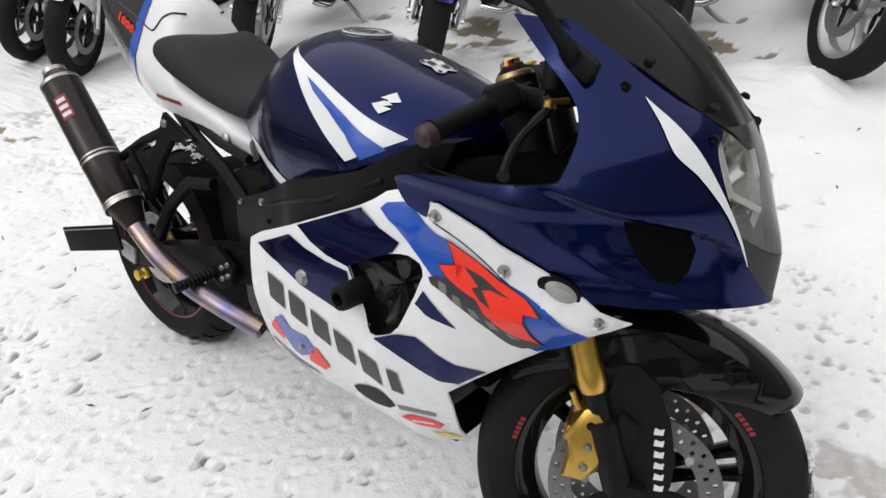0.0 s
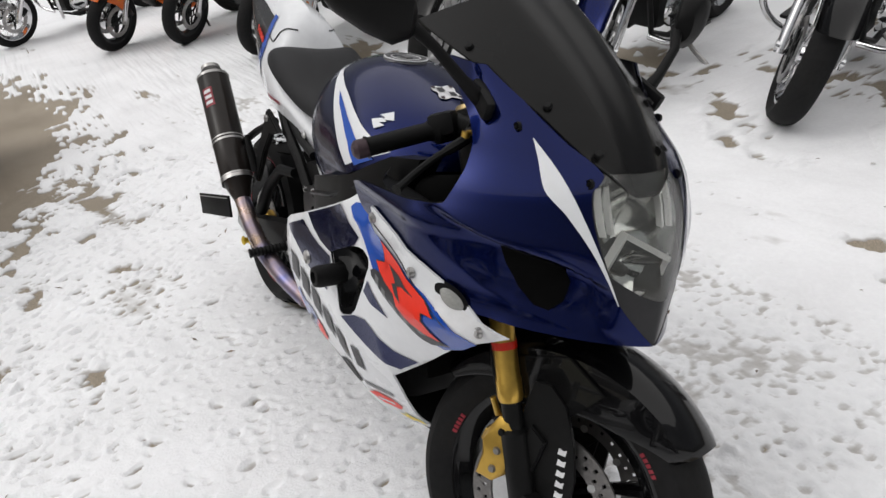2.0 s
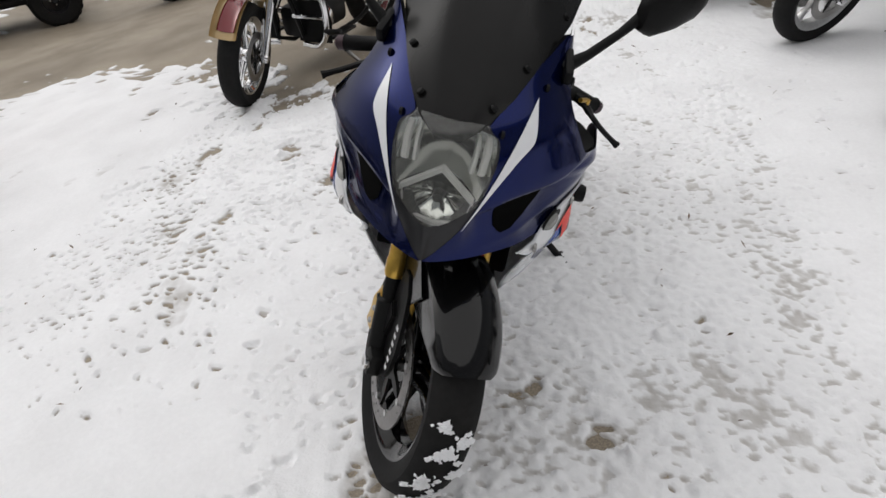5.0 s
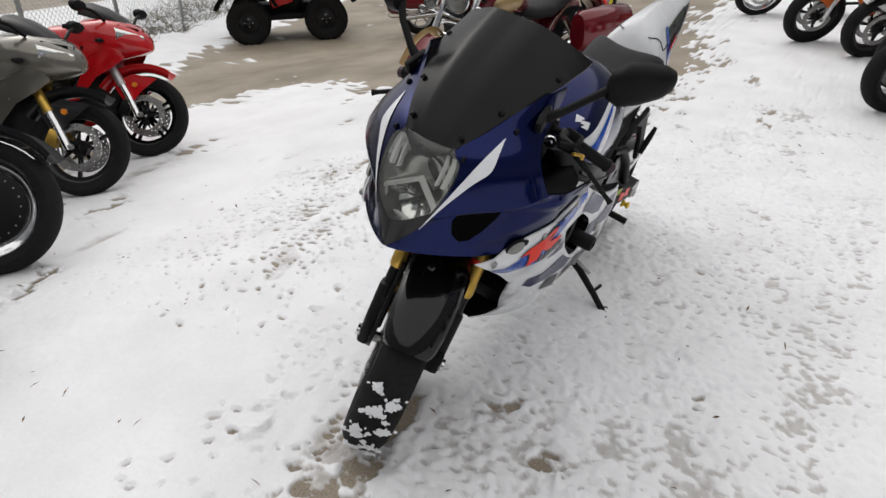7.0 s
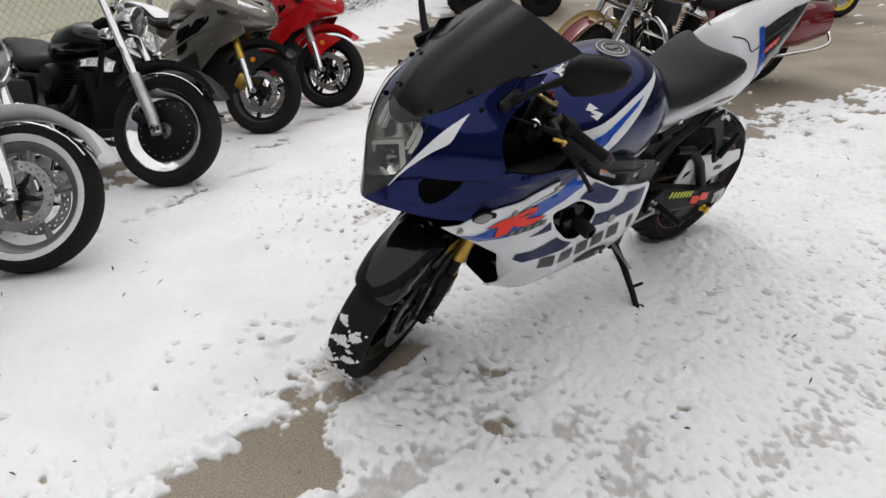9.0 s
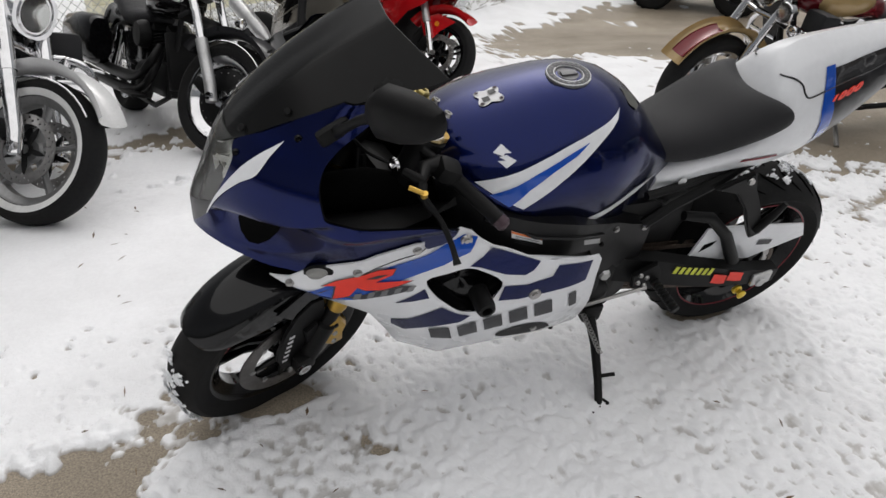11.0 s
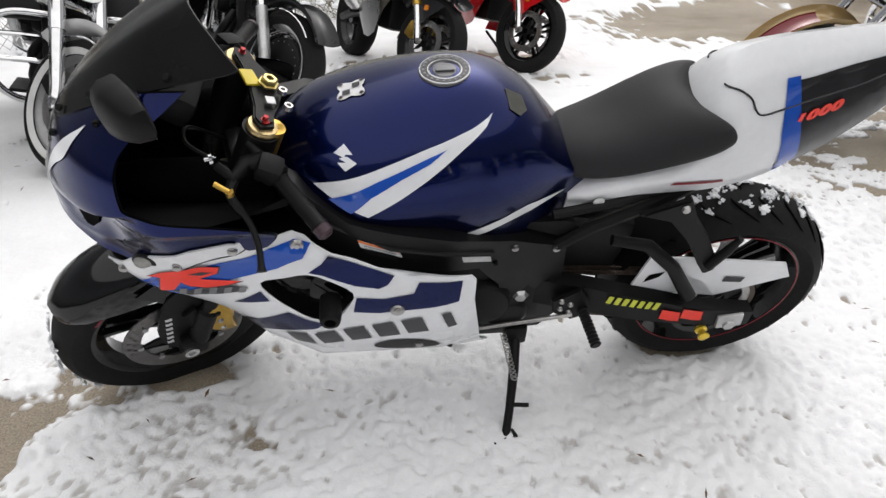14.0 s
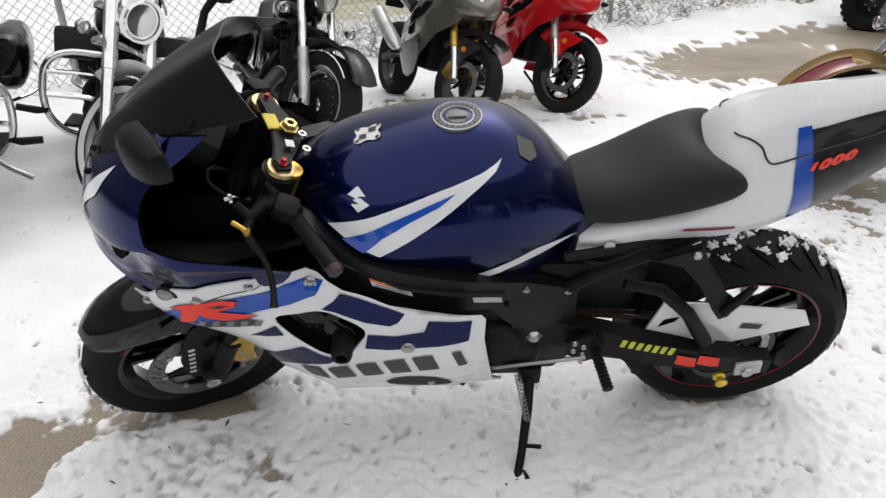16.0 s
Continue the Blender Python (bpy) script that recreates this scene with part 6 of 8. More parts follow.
for cx, cy, rx, ry, turn in ((0.77, 0.64, 0.075, 0.03, 20), (0.53, 0.33, 0.07, 0.045, 0), (0.26, 0.81, 0.06, 0.05, 60), (0.965, -0.27, 0.05, 0.03, 30), (-0.8, -0.675, 0.11, 0.07, 30), (-0.56, -0.73, 0.10, 0.05, 0), (-0.94, -1.14, 0.16, 0.06, 10), (-0.14, -1.05, 0.12, 0.035, 15),
                             (-1.32, -0.45, 0.07, 0.05, 0), (-1.8, -0.40, 0.14, 0.09, 10), (-2.35, -0.44, 0.25, 0.10, 0), (-1.45, -0.85, 0.15, 0.07, 20), (0.58, 1.53, 0.09, 0.045, 0),
                             (-0.82, 0.29, 0.05, 0.04, 0), (-1.75, -0.55, 0.10, 0.08, 0), (-0.43, 2.17, 0.24, 0.10, -20),
                             (-0.05, -2.75, 0.25, 0.10, 20), (-1.0, -3.3, 0.28, 0.10, 10), (0.95, -2.0, 0.22, 0.07, 30), (-1.0, -1.95, 0.16, 0.05, 10), (-1.45, -1.55, 0.12, 0.04, 0), (1.0, 1.35, 0.06, 0.03, 40),
                             # those under parked bikes: bare wet paving that also paints in their shade
                             (-2.4, 0.3, 0.2, 0.06, 10), (-3.0, 0.5, 0.3, 0.07, 5), (0.9, -3.0, 0.6, 0.3, 30), (0.2, -3.8, 0.7, 0.3, 20), (-0.6, -4.1, 0.6, 0.22, 10), (1.7, -2.4, 0.4, 0.25, 30), (-1.6, 2.6, 0.6, 0.2, -10), (-0.4, 3.0, 0.6, 0.2, -10), (-3.7, 1.7, 0.4, 0.15, 0)):
    c, s = math.cos(radians(turn)), math.sin(radians(turn))
    u, v = (warp_x - cx) * c + (warp_y - cy) * s, -(warp_x - cx) * s + (warp_y - cy) * c
    bare = np.maximum(bare, (1 - np.hypot(u / rx, v / ry) + 0.9 * ragged - 0.25) * min(rx, ry))
streaks = fractal(X * 0.35 + 0.9 * Y * 0.35, Y * 1.6 - X * 0.5, 0.28, 31, 4)
H += 0.012 * streaks * np.clip((bare + 0.5) / 0.5, 0, 1) * (bare < 0.6)
wisps = fractal(X * 0.5 - Y * 0.9, X * 2.2 + Y * 1.2, 0.16, 35, 4)
H += 0.024 * np.clip(wisps - 0.28, 0, 0.6) * (bare > -0.05) * np.clip(1.1 - bare, 0.25, 1)
H -= 0.05 * np.clip((bare + 0.004 + 0.045 * fractal(X, Y, 0.12, 33, 3)) / 0.12, 0, 1)

# blown wisps of snow on the bare patch, and worn flecks where many feet went
H += 0.05 * np.clip(fractal(X * 0.8 - Y * 0.6, X + Y * 1.4, 0.13, 62, 4) - 0.42, 0, 0.6) * (bare > 0) * (X > 0.6)
H -= 0.010 * np.clip(fractal(X, Y, 0.12, 61, 4) - 0.5, 0, 0.5) * (Y > 0.05) * (Y < 1.25) * (X < 1.9) * (X > -1.7)

# footprints and knobbly tyre tracks: dents pressed in one by one
rng = np.random.RandomState(21)
dents = []


def tread(x, y):
    """How thickly the snow is trodden at a place."""
    busy = 0.84 + 0.22 * math.sin(1.9 * x + 0.5) * math.sin(2.3 * y + 1.0)
    if 0.05 < y < 1.2 and x < 1.9:
        busy += 0.4
    if y > 1.2:
        busy -= 0.62
    if y < -0.5 and x > 0.35:
        busy -= min(0.4, 0.8 * (x - 0.35))
    if y < -0.1 and x > 0.8:
        busy -= 0.55
    if -0.75 < y < -0.45 and x > -0.6:
        busy -= 0.25
    return busy


x = -2.45
while x < 2.05:
    y = -1.85
    while y < 1.65:
        px, py = x + rng.uniform(-0.028, 0.028), y + rng.uniform(-0.028, 0.028)
        if rng.rand() < tread(px, py):
            along = 1.57 + 0.5 * math.sin(2.1 * px + 3.0 * py) + rng.normal(0, 0.35)
            size = rng.uniform(0.45, 0.9) if rng.rand() < 0.85 else rng.uniform(0.9, 1.35)
            dents.append((px, py, 0.019 * size, 0.0092 * size * rng.uniform(0.8, 1.3), along, (rng.uniform(0.002, 0.008) + 0.008 * size * rng.rand()) * (1.25 if py < -0.1 else 1.0)))
        y += 0.046
    x += 0.046
# knobbly tyre tracks run past the bike
for y0, y1, x0, x1, tilt in ((0.66, 0.98, -1.6, 1.9, 0.02), (0.18, 0.40, 0.0, 1.9, 0.04), (-0.85, -1.15, -2.4, 0.1, -0.12), (-1.3, -1.5, -2.4, 0.4, -0.12), (1.06, 1.2, -1.8, 0.9, 0.03)):
    x = x0
    while x < x1:
        for k in range(5):
            if rng.rand() < 0.75:
                y = y0 + (y1 - y0) * (k + 0.5) / 5 + tilt * x
                dents.append((x + (0.022 if k % 2 else 0) + rng.normal(0, 0.007), y + rng.normal(0, 0.009), rng.uniform(0.012, 0.021), rng.uniform(0.007, 0.0105), 1.3 + 0.5 * (k % 2) + rng.normal(0, 0.3), rng.uniform(0.006, 0.017)))
        x += 0.056
for x, y, a, b, th, depth in dents:
    soft = 0.05 < y < 1.4
    if soft:
        a, b, depth = a * 0.95, b * 1.0, depth * 0.72
    i0, i1 = np.searchsorted(gx, (x - 0.06, x + 0.06))
    j0, j1 = np.searchsorted(gy, (y - 0.06, y + 0.06))
    px, py = X[i0:i1, j0:j1] - x, Y[i0:i1, j0:j1] - y
    u, v = (px * math.cos(th) + py * math.sin(th)) / a, (-px * math.sin(th) + py * math.cos(th)) / b
    v = v - 0.5 * u * u + 0.25
    q = u * u + v * v
    H[i0:i1, j0:j1] += depth * (0.12 * np.exp(-((np.sqrt(q) - 1.7) ** 2) * 4.0) - np.exp(-q ** (2.2 if soft else 3) * 0.45))
H += 0.0010 * fractal(X, Y, 0.03, 14, 2)
# kicked-up lumps where many feet went
beaten = np.clip((Y - 0.0) / 0.15, 0, 1) * np.clip((1.45 - Y) / 0.25, 0, 1) * np.clip((2.0 - X) / 0.3, 0, 1)
H += beaten * (PAVING_Z < H) * (0.0030 * fractal(X, Y, 0.08, 71, 3) + 0.0058 * fractal(X, Y, 0.027, 73, 2) + 0.0030 * smooth_noise(X, Y, 0.0165, 75) - 0.0004)
H = np.where((beaten > 0.02) & (bare < -0.02), np.maximum(H, -0.0098 + 0.0012 * fractal(X, Y, 0.02, 76, 2)), H)
# the parked wheels press the snow down
for x, y, r in ((0.80, 0.05, 0.11), (-0.70, 0.03, 0.14)):
    H -= 0.03 * np.exp(-(((X - x) / r) ** 2 + ((Y - y) / 0.065) ** 2) ** 2)
far_bank = inside([(6, -3.6), (1.5, -5.2), (-1.6, -6.1), (-2.6, -6.75), (-3.9, -7.7), (-5.3, -8.3), (-9, -9.8), (-16, -13), (-16, -15.5), (-6, -11.5), (6, -5.6)], X, Y)
H += np.clip(far_bank * 0.25, 0, 0.14) * (0.7 + 0.5 * fractal(X, Y, 0.6, 41)) - 0.02 * (far_bank > 0) * np.clip(fractal(X, Y, 0.25, 42, 4) + 0.1, 0, 1)
H = np.maximum(H, -0.045)
nx, ny = len(gx), len(gy)
idx = np.arange(nx * ny).reshape(nx, ny)
faces = np.stack([idx[:-1, :-1], idx[1:, :-1], idx[1:, 1:], idx[:-1, 1:]], -1).reshape(-1, 4)
top = np.maximum.reduce([H.reshape(-1)[faces[:, k]] for k in range(4)])
faces = faces[top > PAVING_Z - 0.002]
me = bpy.data.meshes.new("snow")
me.from_pydata(np.stack([X, Y, H + lot(Y)], -1).reshape(-1, 3).tolist(), [], faces.tolist())
me.shade_smooth()
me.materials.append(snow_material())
snow = tagged(new("snow", me), "thin trampled snow with footprints and tyre tracks", "snow", kind="stuff")

# dead leaf scraps on the snow
scraps = bmesh.new()
rs = random.Random(77)
for _ in range(150):
    x, y = rs.uniform(-2.5, 2.4), rs.uniform(-2.4, 2.2)
    m = pose(x, y, 0.014 + float(lot(y)), rs.uniform(-25, 25), rs.uniform(-25, 25), rs.uniform(0, 360))
    L, w = rs.uniform(0.008, 0.022), rs.uniform(0.0015, 0.005)
    vs = [scraps.verts.new(m @ Vector(p)) for p in ((-L, 0, 0), (0, -w, 0.002), (L, 0, 0), (0, w, 0.002))]
    scraps.faces.new(vs)
leaf = mat("dead_leaf", (0.16, 0.10, 0.055), 0.8, 0.0, 0.3, 60)
tagged(part("leaf_scraps", scraps, leaf, None), "brown leaf scraps lying on the snow", "leaves", kind="stuff")


# ---- the other motorcycles ----
def wheel_set(parent, steer, x, R, W, rim, style, rim_mat, z=None, disc=True, side=0.0, name="front_wheel", label="", tyre_band=None):
    """A wheel under a machine; steer is its turn with the fork."""
    z = R if z is None else z
    m = steer @ pose(x, side, z)
    wh = part(name, moved(rim_mesh(rim, W * 0.72), m), rim_mat, parent, label)
    count, twin = {"cast": (5, False), "twin": (5, True), "three": (3, False)}.get(style, (0, False))
    spokes_of(wh, m, rim, W * 0.72, count, rim_mat, 0.045, twin)
    if style == "wire":
        first = None
        for k in range(36):
            a, s = k * math.tau / 36, (1 if k % 2 else -1)
            part("wire_spoke", moved(rod((0.045 * math.cos(a + 0.5 * s), s * W * 0.28, 0.045 * math.sin(a + 0.5 * s)), ((rim - 0.03) * math.cos(a), 0, (rim - 0.03) * math.sin(a)), 0.0018, 5), m), rim_mat, wh)
    if style == "solid":
        for s in (1, -1):
            part("wheel_disc", moved(lathe([(0.03, s * 0.035), (0.06, s * 0.045), (rim - 0.075, s * 0.028), (rim - 0.06, s * 0.022)], 40, "y"), m), BLACK, wh)
            for k in range(20):
                a = k * math.tau / 20
                part("rivet", moved(lathe([(0.0001, s * 0.032), (0.004, s * 0.03), (0.005, s * 0.024)], 6, "y"), m @ pose((rim - 0.085) * math.cos(a), 0, (rim - 0.085) * math.sin(a))), STEEL, wh)
    part("tyre", moved(lathe(tyre_section(R, W, rim - 0.004), 56, "y", closed=True), m), RUBBER, wh)
    if tyre_band:
        for s in (1, -1):
            part("tyre_band", moved(lathe([(rim + 0.004, s * W * 0.405), (rim + 0.014, s * W * 0.452), (rim + 0.034, s * W * 0.489), (rim + 0.034, s * W * 0.475), (rim + 0.014, s * W * 0.435)], 48, "y", closed=True), m), tyre_band, wh)
    if style == "solid":
        for s in (1, -1):
            part("rim_ring", moved(lathe([(rim - 0.062, s * 0.02), (rim - 0.03, s * W * 0.30), (rim - 0.004, s * W * 0.36), (rim + 0.006, s * W * 0.37), (rim + 0.004, s * W * 0.34), (rim - 0.03, s * W * 0.27)], 48, "y", closed=True), m), rim_mat, wh)
    elif disc:
        for s in (1, -1):
            part("brake_disc", moved(disc_mesh(min(0.15, rim * 0.68), min(0.15, rim * 0.68) - 0.042, 40), m @ Matrix.Translation((0, s * W * 0.55, 0))), STEEL, wh)
            part("disc_carrier", moved(carrier_mesh(min(0.15, rim * 0.68) - 0.04), m @ Matrix.Translation((0, s * W * 0.54, 0))), BLACK, wh)
    return wh


def shell(path, half, cap_drop, bm=None):
    """A curved mudguard: an arched section carried along points in x, z."""
    rows = []
    pts = [Vector((x, 0, z)) for x, z in path]
    for i, p in enumerate(pts):
        d = (pts[min(i + 1, len(pts) - 1)] - pts[max(i - 1, 0)]).normalized()
        n = Vector((-d.z, 0, d.x))
        rows.append([p + n * (-cap_drop * k * k) + Vector((0, half * math.sin(k * math.pi / 2), 0)) for k in (-1, -0.8, -0.5, -0.2, 0.2, 0.5, 0.8, 1)])
    return skin(bm or bmesh.new(), rows, closed=False)


def lamp(parent, place, r, depth, label="round chrome headlight", bucket=CHROME, steer=Matrix()):
    m = steer @ Matrix.Translation(place)
    body = part("headlight", moved(lathe([(0.0001, -depth), (r * 0.55, -depth * 0.9), (r * 0.92, -depth * 0.45), (r, 0.0), (r * 1.04, 0.006), (r * 0.96, 0.012), (r * 0.9, 0.0)], 28, "x"), m), bucket, parent, label)
    part("reflector", moved(lathe([(0.0001, -depth * 0.5), (r * 0.5, -depth * 0.35), (r * 0.92, 0.0)], 24, "x"), m), REFLECTOR, body)
    part("bulb", moved(lathe([(0.0001, -depth * 0.1), (r * 0.14, -depth * 0.15), (r * 0.14, -depth * 0.45)], 12, "x"), m), ALU, body)
    ln = part("lens", moved(lathe([(0.0001, r * 0.22), (r * 0.4, r * 0.18), (r * 0.75, r * 0.08), (r * 0.93, 0.003)], 24, "x"), m), CLEAR, body)
    ln.visible_shadow = False
    return body


def body_loft(stations, n=16):
    """A rounded body along x: rows of x, centre height, half width, half height up, half height down."""
    rings = []
    for x, z, w, hu, hd in stations:
        rings.append([Vector((x, w * math.copysign(abs(math.cos(a)) ** 0.8, math.cos(a)), z + (hu if math.sin(a) > 0 else hd) * math.copysign(abs(math.sin(a)) ** 0.85, math.sin(a)))) for a in (k * math.tau / n for k in range(n))])
    return skin(bmesh.new(), rings)


def cruiser(place, heading, steer_deg, label, paint, paint2=None, wheel="cast", rim_mat=ALU, fork=CHROME, fender=None, headlight=0.09, lamps=False, bars=True, bags=False, guard=True,
            lowers=False, lean=9.0, trim=None, group="", tyre_w=0.13, light_z=0.92, R=0.32, band=None, nacelle=False, shield=False, dark=False):
    """A heavy cruiser; its front wheel stands at place."""
    steer_axis = Vector((-0.5, 0, 0.866))
    head = Vector((-0.42, 0, 0.90))
    ob = thing("cruiser_motorcycle", pose(place[0], place[1], -0.012 + float(lot(place[1])), FALL if place[1] < -1.2 else 0) @ pose(0, 0, 0, 0, 0, heading) @ pose(0, 0, 0, -lean), label, "motorcycle", group)
    st = Matrix.Translation(head) @ Matrix.Rotation(radians(steer_deg), 4, steer_axis) @ Matrix.Translation(-head)
    # keep the steered wheel's foot at the given place
    foot = st @ Vector((0, 0, R))
    ob.matrix_basis = ob.matrix_basis @ Matrix.Translation((-foot.x, -foot.y, 0))
    fender = fender or paint
    paint2 = paint2 or paint
    wheel_set(ob, st, 0, R, tyre_w, R - 0.085, wheel, rim_mat, label="front wheel", tyre_band=band)
    wheel_set(ob, Matrix(), -1.62, R, 0.16, R - 0.095, "cast", rim_mat, name="rear_wheel", disc=False)

    def fr(name, bm, m, parent=None, lab=""):
        return part(name, moved(bm, st), m, parent or ob, lab)
    for s in (1, -1):
        leg = fr("fork_leg", tube([(0.005, s * 0.115, R - 0.03), (-0.03, s * 0.115, R + 0.06), (-0.16, s * 0.115, R + 0.29)], [0.03, 0.033, 0.033], 14), fork, None, "fork leg")
        fr("fork_tube", tube([(-0.16, s * 0.115, R + 0.29), (-0.40, s * 0.115, R + 0.70)], [0.036 if nacelle else 0.024] * 2, 14), fork if nacelle else CHROME, leg)
        fr("axle_cap", lathe([(0.0001, s * 0.15), (0.022, s * 0.148), (0.024, s * 0.13)], 14, "y", (0, 0, R)), CHROME, leg)
        fr("caliper", block((0.09, 0.035, 0.06), pose(-0.12, s * 0.085, R + 0.05, 0, 30, 0), 0.012), BLACK, leg)
    r = R + 0.022
    arc = [(r * math.cos(a), R + r * math.sin(a)) for a in (0.62 + k * 0.155 for k in range(13))]
    fd = fr("front_mudguard", shell(arc, tyre_w * 0.62, 0.05), fender, None, "front mudguard")
    if trim:
        fr("mudguard_trim", shell([(r * 1.012 * math.cos(a), R + r * 1.012 * math.sin(a)) for a in (0.75 + k * 0.12 for k in range(8))], tyre_w * 0.4, 0.02), trim, fd)
    else:
        for s in (1, -1):
            fr("mudguard_lip", tube([(x, s * tyre_w * 0.61, z - 0.03) for x, z in arc[1:-1]], 0.005, 6), CHROME, fd)
    for z in (0.70, 0.86):
        fr("yoke", block((0.08, 0.29, 0.035), pose(-0.30 - (z - 0.70) * 0.55, 0, z + R - 0.3, 0, -30, 0), 0.012), CHROME if nacelle else BLACK)
    hl = (-0.24, 0, light_z)
    lamp(ob, hl, headlight, headlight * 1.3, steer=st)
    if lamps:
        for s in (1, -1):
            lamp(ob, (-0.22, s * 0.19, light_z - 0.06), 0.055, 0.07, "small chrome passing lamp", steer=st)
        fr("lamp_bar", tube([(-0.25, -0.2, light_z - 0.12), (-0.23, 0, light_z - 0.13), (-0.25, 0.2, light_z - 0.12)], 0.012, 8), CHROME)
    for s in (1, -1):
        sg = lamp(ob, (-0.24, s * 0.26, light_z - 0.14), 0.032, 0.05, "amber turn signal", steer=st)
        sg.children[0].data.materials[0] = AMBER
    if nacelle:
        fr("nacelle", body_loft([(-0.40, light_z + 0.01, 0.10, 0.09, 0.1), (-0.30, light_z, 0.125, 0.115, 0.115), (-0.235, light_z, 0.12, 0.11, 0.11)]), fork)
    if bars:
        hb = fr("handlebar", tube(spline([(-0.72, -0.40, light_z + 0.1), (-0.60, -0.30, light_z + 0.17), (-0.46, -0.1, light_z + 0.16), (-0.46, 0.1, light_z + 0.16), (-0.60, 0.30, light_z + 0.17), (-0.72, 0.40, light_z + 0.1)], 5), 0.0135, 10), CHROME, None, "chrome handlebar")
        for s in (1, -1):
            fr("grip", rod((-0.63, s * 0.325, light_z + 0.155), (-0.73, s * 0.41, light_z + 0.095), 0.02, 12), PLASTIC, hb)
            fr("lever", tube([(-0.57, s * 0.29, light_z + 0.16), (-0.62, s * 0.38, light_z + 0.12), (-0.67, s * 0.43, light_z + 0.1)], 0.007, 6), CHROME, hb)
            mr = fr("mirror", tube([(-0.56, s * 0.28, light_z + 0.18), (-0.53, s * 0.33, light_z + 0.26), (-0.55, s * 0.37, light_z + 0.30)], 0.006, 6), CHROME, hb)
            fr("mirror_head", moved(lathe([(0.0001, 0.025), (0.045, 0.018), (0.06, 0.0), (0.0001, -0.003)], 18, "x"), pose(-0.55, s * 0.38, light_z + 0.32) @ Matrix.Diagonal((1, 1.2, 0.7, 1))), CHROME, mr)
    if shield:
        fr("windshield", skin(bmesh.new(), [[Vector((-0.28 - 0.25 * t - 0.12 * abs(v) ** 2, v * (0.27 - 0.05 * t), light_z + 0.12 + 0.42 * t)) for v in (-1, -0.6, -0.2, 0.2, 0.6, 1)] for t in (0, 0.33, 0.66, 1)], closed=False), CLEAR, None, "clear windshield").visible_shadow = False
    bright, alloy = (BLACK, BLACK) if dark else (CHROME, ALU)
    part("tank", body_loft([(-0.44, 0.80, 0.05, 0.05, 0.04), (-0.50, 0.81, 0.12, 0.09, 0.08), (-0.62, 0.81, 0.155, 0.115, 0.10), (-0.78, 0.79, 0.15, 0.11, 0.09), (-0.92, 0.75, 0.11, 0.08, 0.06), (-0.99, 0.72, 0.04, 0.04, 0.03)]), paint, ob, "rounded fuel tank")
    if paint2 is not paint:
        for s in (1, -1):
            part("tank_panel", moved(lathe([(0.0001, s * 0.165), (0.05, s * 0.162), (0.085, s * 0.145), (0.1, s * 0.12)], 24, "y"), Matrix.Translation((-0.69, 0, 0.80)) @ Matrix.Diagonal((1.7, 1, 0.75, 1))), paint2, ob)
    part("seat", body_loft([(-0.93, 0.70, 0.08, 0.05, 0.05), (-1.02, 0.68, 0.15, 0.06, 0.06), (-1.18, 0.68, 0.175, 0.07, 0.06), (-1.32, 0.73, 0.16, 0.10, 0.07), (-1.5, 0.77, 0.13, 0.07, 0.05), (-1.68, 0.76, 0.09, 0.05, 0.04)]), VINYL, ob, "black leather saddle")
    r2 = R + 0.05
    part("rear_mudguard", shell([(-1.62 + r2 * math.cos(a), R + r2 * math.sin(a)) for a in (0.5 + k * 0.2 for k in range(13))], 0.10, 0.06), paint, ob)
    eng = part("engine", block((0.5, 0.24, 0.22), pose(-0.82, 0, 0.34), 0.06), BLACK, ob, "v-twin engine")
    for x, tilt in ((-0.70, 24), (-0.90, -24)):
        fins = [(0.0001, 0.0)]
        for k in range(8):
            fins += [(0.062, 0.02 * k), (0.081, 0.02 * k + 0.002), (0.081, 0.02 * k + 0.009), (0.062, 0.02 * k + 0.011)]
        cyl = lathe(fins + [(0.0001, 0.155)], 18, "z")
        part("cylinder", moved(cyl, pose(x, 0, 0.44, 0, tilt, 0)), BLACK if lowers else alloy, eng)
        part("rocker_cover", moved(block((0.16, 0.13, 0.06), Matrix.Translation((0, 0, 0.19)), 0.02), pose(x, 0, 0.44, 0, tilt, 0)), bright, eng)
    for s in (1, -1):
        part("engine_cover", moved(lathe([(0.0001, s * 0.05), (0.07, s * 0.045), (0.10, s * 0.02), (0.11, 0.0)], 26, "y"), pose(-0.74 if s > 0 else -0.92, s * 0.12, 0.33)), bright, eng)
    part("air_cleaner", moved(lathe([(0.0001, -0.07), (0.07, -0.065), (0.085, -0.03), (0.085, 0.0)], 24, "y"), pose(-0.80, -0.14, 0.60)), bright, eng)
    for dz in (0.0, 0.09):
        part("exhaust_pipe", tube(spline([(-0.62, -0.12, 0.50 + dz * 0.5), (-0.60, -0.19, 0.36 + dz), (-0.80, -0.21, 0.26 + dz), (-1.2, -0.22, 0.24 + dz), (-1.95, -0.22, 0.26 + dz)], 4), [0.025] * 9 + [0.036] * 8, 12), bright, ob)
    if dark:
        part("radiator", block((0.06, 0.26, 0.34), pose(-0.47, 0, 0.47, 0, -14, 0), 0.015), PLASTIC, ob, "black oil cooler and down tubes")
        part("side_panel", block((0.42, 0.28, 0.26), pose(-1.12, 0, 0.50), 0.05), GLOSS_BLACK, ob)
